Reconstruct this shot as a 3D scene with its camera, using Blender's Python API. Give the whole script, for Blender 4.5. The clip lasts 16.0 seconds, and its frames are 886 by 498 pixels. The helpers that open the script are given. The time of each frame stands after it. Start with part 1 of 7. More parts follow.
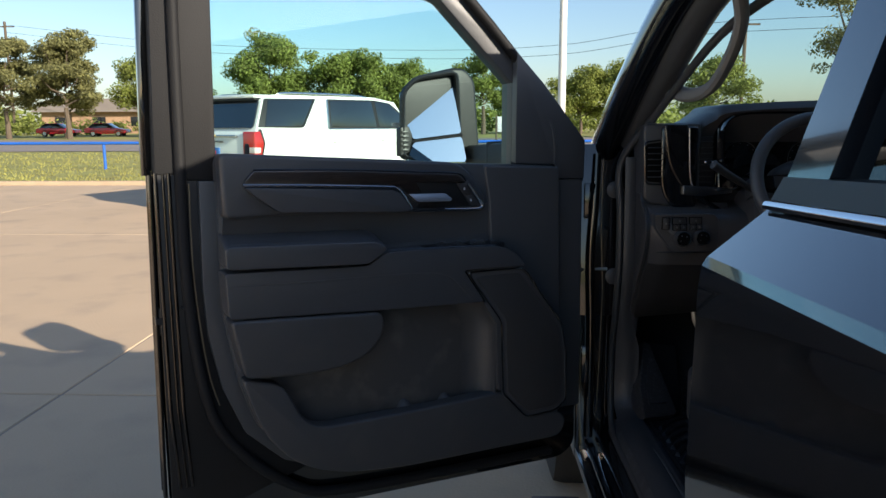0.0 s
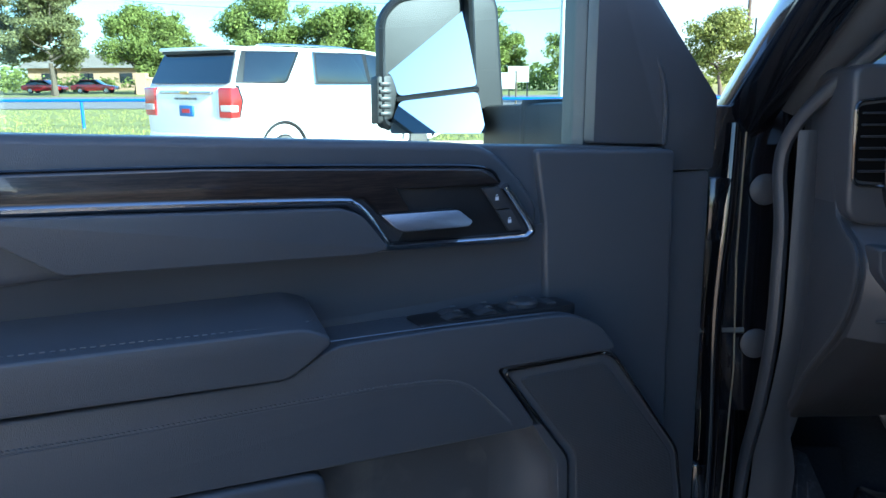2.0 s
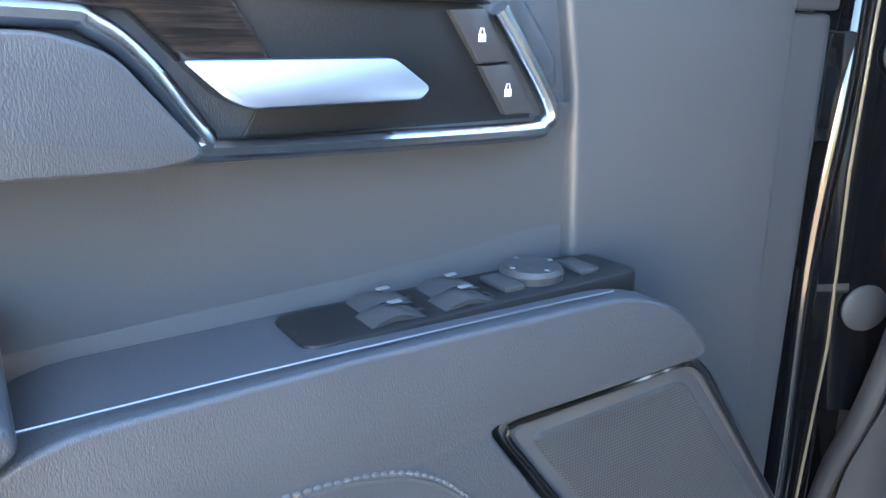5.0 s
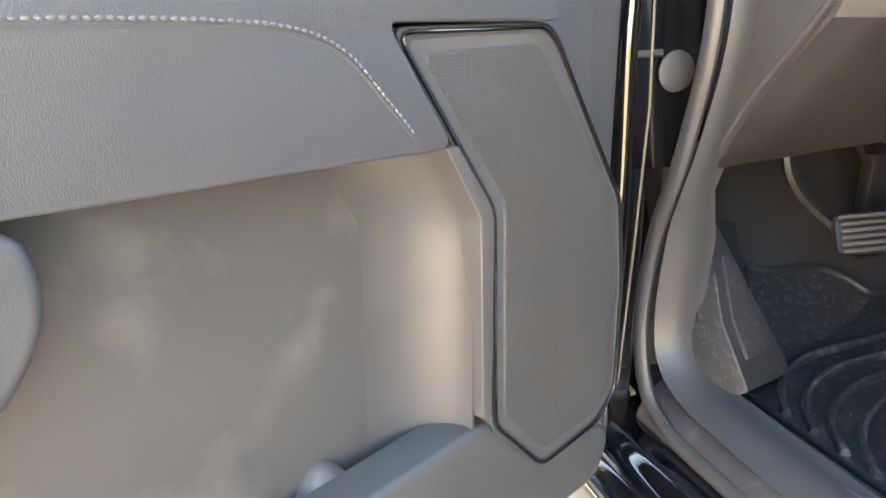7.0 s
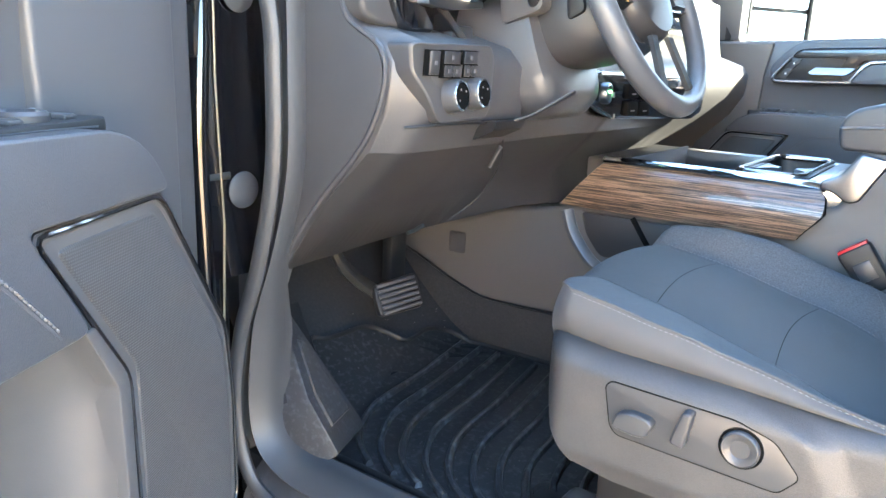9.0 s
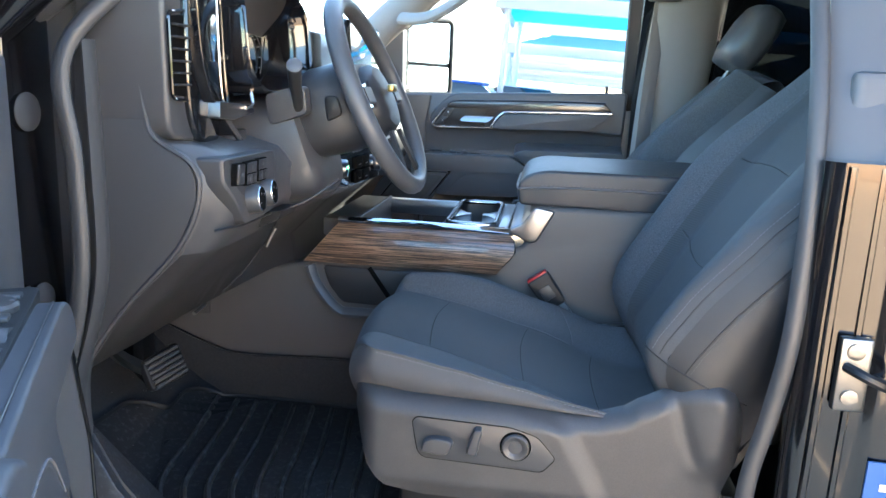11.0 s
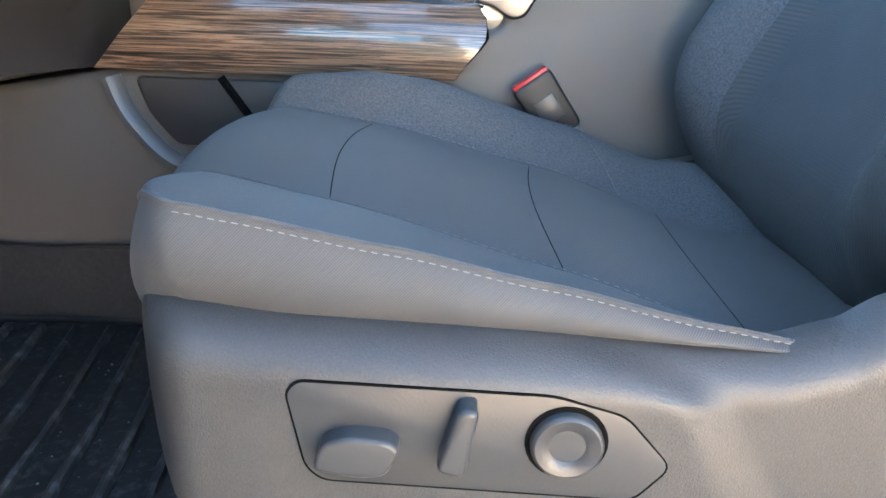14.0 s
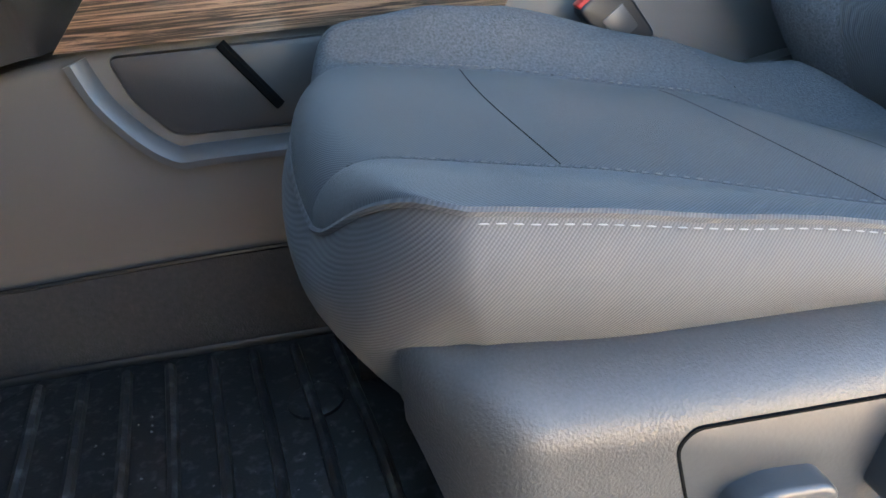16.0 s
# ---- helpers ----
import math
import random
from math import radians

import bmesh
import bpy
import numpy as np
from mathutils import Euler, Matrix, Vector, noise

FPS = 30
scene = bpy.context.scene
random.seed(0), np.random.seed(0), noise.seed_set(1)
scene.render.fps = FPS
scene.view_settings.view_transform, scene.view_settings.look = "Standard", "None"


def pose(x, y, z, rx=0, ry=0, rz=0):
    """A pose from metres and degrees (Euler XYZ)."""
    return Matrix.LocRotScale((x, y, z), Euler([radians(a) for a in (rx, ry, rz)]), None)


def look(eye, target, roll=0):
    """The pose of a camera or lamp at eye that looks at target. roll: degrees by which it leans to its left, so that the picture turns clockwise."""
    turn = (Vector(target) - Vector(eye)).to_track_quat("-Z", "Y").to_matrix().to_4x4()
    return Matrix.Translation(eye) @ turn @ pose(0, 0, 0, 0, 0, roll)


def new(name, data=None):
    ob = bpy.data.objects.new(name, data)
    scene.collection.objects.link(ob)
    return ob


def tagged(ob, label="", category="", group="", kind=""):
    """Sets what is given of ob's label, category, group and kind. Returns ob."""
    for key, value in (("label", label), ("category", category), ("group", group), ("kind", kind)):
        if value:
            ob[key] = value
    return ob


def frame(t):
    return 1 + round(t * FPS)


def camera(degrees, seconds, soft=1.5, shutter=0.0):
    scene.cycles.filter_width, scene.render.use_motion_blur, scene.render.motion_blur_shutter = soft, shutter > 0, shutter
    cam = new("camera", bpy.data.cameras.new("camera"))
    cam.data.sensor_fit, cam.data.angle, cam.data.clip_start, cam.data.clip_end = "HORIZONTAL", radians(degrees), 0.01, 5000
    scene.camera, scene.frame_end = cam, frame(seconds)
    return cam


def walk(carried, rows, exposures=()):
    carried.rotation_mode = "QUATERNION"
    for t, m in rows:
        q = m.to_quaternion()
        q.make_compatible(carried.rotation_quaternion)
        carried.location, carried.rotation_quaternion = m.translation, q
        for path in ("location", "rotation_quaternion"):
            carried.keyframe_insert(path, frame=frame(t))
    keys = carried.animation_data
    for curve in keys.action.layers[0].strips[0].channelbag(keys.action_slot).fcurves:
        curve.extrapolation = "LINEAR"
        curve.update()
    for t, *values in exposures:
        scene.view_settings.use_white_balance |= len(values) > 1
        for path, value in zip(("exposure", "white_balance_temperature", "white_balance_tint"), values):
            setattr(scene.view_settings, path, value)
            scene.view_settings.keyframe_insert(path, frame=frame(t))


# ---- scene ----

LENS = 61.8
cam = camera(LENS, 16.0)
# The truck stands nose-down by RAKE; its own frame has y ahead, x to its right, z up.
RAKE = Matrix.Translation((0, 1, 0)) @ Matrix.Rotation(radians(-2.9), 4, "X") @ Matrix.Translation((0, -1, 0))
PATH = [
    (0, (0.235, 0.011, 1.518), (0.136, 1.994, 1.275), -0.20),
    (0.5, (0.199, 0.280, 1.521), (0.103, 2.259, 1.251), -0.10),
    (1, (0.184, 0.557, 1.523), (0.088, 2.533, 1.231), 0.10),
    (1.5, (0.174, 0.808, 1.531), (0.081, 2.781, 1.216), 0.30),
    (2, (0.164, 1.064, 1.544), (0.076, 3.030, 1.190), -0.20),
    (2.5, (0.167, 1.294, 1.526), (0.082, 3.253, 1.128), -0.30),
    (3, (0.165, 1.474, 1.507), (0.092, 3.424, 1.065), -0.00),
    (3.2, (0.165, 1.534, 1.503), (0.097, 3.477, 1.036), 0.20),
    (5.3, (0.136, 1.619, 1.413), (0.333, 3.523, 0.838), 0.20),
    (5.5, (0.138, 1.601, 1.390), (0.375, 3.503, 0.819), 0.00),
    (6, (0.118, 1.571, 1.332), (0.490, 3.453, 0.768), -0.10),
    (6.5, (0.095, 1.527, 1.288), (0.570, 3.377, 0.695), -0.20),
    (7, (0.073, 1.497, 1.224), (0.646, 3.312, 0.607), -0.10),
    (7.5, (0.060, 1.498, 1.188), (0.776, 3.253, 0.548), 0.30),
    (8, (0.060, 1.507, 1.194), (1.029, 3.147, 0.583), 1.20),
    (8.5, (0.049, 1.511, 1.256), (1.348, 2.926, 0.701), 2.20),
    (9, (-0.037, 1.495, 1.340), (1.546, 2.613, 0.848), 2.50),
    (9.5, (-0.174, 1.526, 1.406), (1.603, 2.338, 0.974), 2.60),
    (10, (-0.288, 1.612, 1.469), (1.594, 2.135, 1.041), 2.80),
    (10.2, (-0.318, 1.624, 1.483), (1.586, 2.066, 1.063), 2.70),
    (12.3, (-0.065, 1.644, 1.399), (1.866, 1.758, 0.888), 2.80),
    (12.5, (0.001, 1.648, 1.370), (1.923, 1.756, 0.832), 2.60),
    (13, (0.188, 1.684, 1.286), (2.095, 1.761, 0.687), 2.70),
    (13.5, (0.317, 1.714, 1.227), (2.205, 1.761, 0.569), 2.40),
    (14, (0.400, 1.717, 1.195), (2.269, 1.742, 0.484), 2.00),
    (14.5, (0.422, 1.714, 1.186), (2.282, 1.719, 0.448), 1.70),
    (15, (0.419, 1.716, 1.182), (2.272, 1.712, 0.431), 1.20),
    (15.5, (0.439, 1.805, 1.177), (2.274, 1.730, 0.386), 0.00),
    (16, (0.549, 1.929, 1.171), (2.337, 1.661, 0.316), -4.90),
]
EXPOSE = [(0.0, 0.70, 6500, 10), (0.5, 1.2, 6500, 10), (1.0, 1.45, 5900, 9), (1.5, 1.7, 5500, 8), (2.0, 2.0, 5200, 7), (2.5, 2.1, 5150, 6), (3.2, 2.8, 4600, 4), (5.3, 4.70, 6800, 8), (6.0, 4.75, 8000, 9), (6.5, 5.05, 9000, 10), (8.0, 5.2, 8600, 9),
    (9.0, 5.20, 7100, 8), (9.5, 4.45, 6850, 8), (10.2, 4.10, 6600, 8), (12.3, 4.45, 6550, 7), (13.5, 4.95, 7250, 8), (14.0, 4.80, 7250, 8), (15.0, 4.8, 7250, 8), (15.6, 4.8, 7250, 8), (16.0, 4.9, 7500, 8)]
walk(cam, [(t, RAKE @ look(eye, target, roll)) for t, eye, target, roll in PATH], EXPOSE)

# ---- light ----
SUN_DIR = Vector((1.88, -1.477, 1.0)).normalized()   # towards the sun
world = bpy.data.worlds.new("sky")
scene.world = world
world.use_nodes = True
wn = world.node_tree
sky = wn.nodes.new("ShaderNodeTexSky")
sky.sky_type = "NISHITA"
sky.sun_disc = False
sky.sun_elevation = math.asin(SUN_DIR.z)
sky.sun_rotation = math.atan2(SUN_DIR.x, SUN_DIR.y)
sky.air_density, sky.dust_density, sky.ozone_density = 1.0, 0.9, 3.0
wn.links.new(sky.outputs[0], wn.nodes["Background"].inputs[0])
wn.nodes["Background"].inputs[1].default_value = 0.11
sun = new("sun", bpy.data.lights.new("sun", "SUN"))
sun.data.energy, sun.data.angle, sun.data.color = 5.0, radians(0.53), (1.0, 0.88, 0.72)
sun.matrix_world = look(SUN_DIR * 30, (0, 0, 0))


# ---- materials ----
def mat(name, color, rough=0.5, metal=0.0, var=0.12, scale=6.0, fine=0.0, bump=0.0, coat=0.0, stretch=(1, 1, 1), dirt=None, dirt_amount=0.0, dirt_scale=9.0, spec=0.5, island=0.0):
    """A surface with colour varied at a coarse scale, relief at a fine one, and dust or stains of another colour."""
    m = bpy.data.materials.new(name)
    m.use_nodes = True
    t = m.node_tree
    b = t.nodes["Principled BSDF"]
    b.inputs["Roughness"].default_value = rough
    b.inputs["Metallic"].default_value = metal
    b.inputs["Coat Weight"].default_value = coat
    b.inputs["Coat Roughness"].default_value = 0.04
    b.inputs["Specular IOR Level"].default_value = spec
    co = t.nodes.new("ShaderNodeTexCoord")
    mp = t.nodes.new("ShaderNodeMapping")
    mp.inputs["Scale"].default_value = stretch
    t.links.new(co.outputs["Object"], mp.inputs[0])
    n = t.nodes.new("ShaderNodeTexNoise")
    n.inputs["Scale"].default_value, n.inputs["Detail"].default_value = scale, 5
    t.links.new(mp.outputs[0], n.inputs["Vector"])
    mix = t.nodes.new("ShaderNodeMix")
    mix.data_type = "RGBA"
    mix.inputs[6].default_value = (*[c * (1 - var) for c in color], 1)
    mix.inputs[7].default_value = (*[min(1, c * (1 + var)) for c in color], 1)
    t.links.new(n.outputs["Fac"], mix.inputs[0])
    out = mix.outputs[2]
    if island:
        gi = t.nodes.new("ShaderNodeNewGeometry")
        hs = t.nodes.new("ShaderNodeHueSaturation")
        ma = t.nodes.new("ShaderNodeMapRange")
        ma.inputs[3].default_value, ma.inputs[4].default_value = 1 - island, 1 + island
        t.links.new(gi.outputs["Random Per Island"], ma.inputs[0])
        t.links.new(ma.outputs[0], hs.inputs["Value"])
        t.links.new(out, hs.inputs["Color"])
        out = hs.outputs[0]
    if dirt:
        d = t.nodes.new("ShaderNodeTexNoise")
        d.inputs["Scale"].default_value, d.inputs["Detail"].default_value = dirt_scale, 8
        t.links.new(co.outputs["Object"], d.inputs["Vector"])
        r = t.nodes.new("ShaderNodeMapRange")
        r.inputs[1].default_value, r.inputs[2].default_value = 0.52, 0.75
        r.inputs[3].default_value, r.inputs[4].default_value = 0, dirt_amount
        t.links.new(d.outputs["Fac"], r.inputs[0])
        mx = t.nodes.new("ShaderNodeMix")
        mx.data_type = "RGBA"
        t.links.new(r.outputs[0], mx.inputs[0])
        t.links.new(out, mx.inputs[6])
        mx.inputs[7].default_value = (*dirt, 1)
        out = mx.outputs[2]
    t.links.new(out, b.inputs["Base Color"])
    if bump:
        f = t.nodes.new("ShaderNodeTexNoise")
        f.inputs["Scale"].default_value, f.inputs["Detail"].default_value = fine, 3
        t.links.new(mp.outputs[0], f.inputs["Vector"])
        bp = t.nodes.new("ShaderNodeBump")
        bp.inputs["Strength"].default_value, bp.inputs["Distance"].default_value = min(1.0, bump * 1.2), 0.42 / fine
        t.links.new(f.outputs["Fac"], bp.inputs["Height"])
        t.links.new(bp.outputs[0], b.inputs["Normal"])
    return m


def weave(name, color, rough, size, bump, axis_a=1, axis_b=2, var=0.3, streak=False, twill=False):
    """A surface with fine crossed ribs: cloth, speaker cloth, carpet binding."""
    m = mat(name, color, rough, var=0.15, scale=14)
    t = m.node_tree
    b = t.nodes["Principled BSDF"]
    b.inputs["Sheen Weight"].default_value = 0.06
    b.inputs["Sheen Roughness"].default_value = 0.5
    co = t.nodes["Texture Coordinate"]
    sep = t.nodes.new("ShaderNodeSeparateXYZ")
    t.links.new(co.outputs["Object"], sep.inputs[0])
    prev = None
    for ax in (axis_a, axis_b):
        mul = t.nodes.new("ShaderNodeMath")
        mul.operation = "MULTIPLY"
        mul.inputs[1].default_value = 2 * math.pi / size
        t.links.new(sep.outputs[ax], mul.inputs[0])
        s = t.nodes.new("ShaderNodeMath")
        s.operation = "SINE"
        t.links.new(mul.outputs[0], s.inputs[0])
        if prev:
            a = t.nodes.new("ShaderNodeMath")
            a.operation = "ADD" if streak else "MULTIPLY"
            t.links.new(prev.outputs[0], a.inputs[0])
            t.links.new(s.outputs[0], a.inputs[1])
            prev = a
        else:
            prev = s
    if twill:
        ad = t.nodes.new("ShaderNodeMath")
        t.links.new(sep.outputs[axis_a], ad.inputs[0])
        t.links.new(sep.outputs[axis_b], ad.inputs[1])
        ml = t.nodes.new("ShaderNodeMath")
        ml.operation = "MULTIPLY"
        ml.inputs[1].default_value = 2 * math.pi / size
        t.links.new(ad.outputs[0], ml.inputs[0])
        sn = t.nodes.new("ShaderNodeMath")
        sn.operation = "SINE"
        t.links.new(ml.outputs[0], sn.inputs[0])
        cross = t.nodes.new("ShaderNodeMath")
        cross.operation = "MULTIPLY_ADD"
        cross.inputs[1].default_value = 0.35
        t.links.new(prev.outputs[0], cross.inputs[0])
        t.links.new(sn.outputs[0], cross.inputs[2])
        prev = cross
    hm = t.nodes.new("ShaderNodeMapRange")
    hm.inputs[1].default_value, hm.inputs[2].default_value = -1, 1
    hm.inputs[3].default_value, hm.inputs[4].default_value = 1 - var, 1 + var
    t.links.new(prev.outputs[0], hm.inputs[0])
    hs = t.nodes.new("ShaderNodeHueSaturation")
    src = b.inputs["Base Color"].links[0].from_socket
    t.links.new(src, hs.inputs["Color"])
    t.links.new(hm.outputs[0], hs.inputs["Value"])
    t.links.new(hs.outputs[0], b.inputs["Base Color"])
    bp = t.nodes.new("ShaderNodeBump")
    bp.inputs["Strength"].default_value, bp.inputs["Distance"].default_value = bump, 0.10 * size
    t.links.new(prev.outputs[0], bp.inputs["Height"])
    t.links.new(bp.outputs[0], b.inputs["Normal"])
    return m


def wood_grain(name, dark, light, stretch):
    m = mat(name, dark, 0.35, var=0.1, coat=0.9)
    t = m.node_tree
    b = t.nodes["Principled BSDF"]
    mp = t.nodes["Mapping"]
    mp.inputs["Scale"].default_value = stretch
    n = t.nodes.new("ShaderNodeTexNoise")
    n.inputs["Scale"].default_value, n.inputs["Detail"].default_value, n.inputs["Distortion"].default_value = 7.0, 9, 1.4
    n.inputs["Roughness"].default_value = 0.7
    t.links.new(mp.outputs[0], n.inputs["Vector"])
    r = t.nodes.new("ShaderNodeValToRGB")
    e = r.color_ramp.elements
    e[0].position, e[0].color = 0.43, (*dark, 1)
    e[1].position, e[1].color = 0.585, (*light, 1)
    mid = e.new(0.5)
    mid.color = (*[(a * 1.3 + c) / 2.4 for a, c in zip(dark, light)], 1)
    t.links.new(n.outputs["Fac"], r.inputs[0])
    t.links.new(r.outputs[0], b.inputs["Base Color"])
    return m


def glass_mat(name, tint=(0.93, 0.97, 0.96), alpha_glossy=0.06):
    """Thin automotive glass: clear with a faint tint, and gloss that grows at a slant."""
    m = bpy.data.materials.new(name)
    m.use_nodes = True
    t = m.node_tree
    t.nodes.remove(t.nodes["Principled BSDF"])
    tr = t.nodes.new("ShaderNodeBsdfTransparent")
    tr.inputs[0].default_value = (*tint, 1)
    gl = t.nodes.new("ShaderNodeBsdfGlossy")
    gl.inputs["Roughness"].default_value = 0.01
    lw = t.nodes.new("ShaderNodeLayerWeight")
    lw.inputs[0].default_value = 0.5
    pw = t.nodes.new("ShaderNodeMath")
    pw.operation = "POWER"
    pw.inputs[1].default_value = 4.0
    ad = t.nodes.new("ShaderNodeMath")
    ad.operation = "MULTIPLY_ADD"
    ad.inputs[1].default_value, ad.inputs[2].default_value = 0.8, alpha_glossy
    t.links.new(lw.outputs["Facing"], pw.inputs[0])
    t.links.new(pw.outputs[0], ad.inputs[0])
    mx = t.nodes.new("ShaderNodeMixShader")
    t.links.new(ad.outputs[0], mx.inputs[0])
    t.links.new(tr.outputs[0], mx.inputs[1])
    t.links.new(gl.outputs[0], mx.inputs[2])
    t.links.new(mx.outputs[0], t.nodes["Material Output"].inputs[0])
    return m


def glow(name, color, strength):
    m = bpy.data.materials.new(name)
    m.use_nodes = True
    b = m.node_tree.nodes["Principled BSDF"]
    b.inputs["Base Color"].default_value = (*color, 1)
    b.inputs["Emission Color"].default_value = (*color, 1)
    b.inputs["Emission Strength"].default_value = strength
    return m


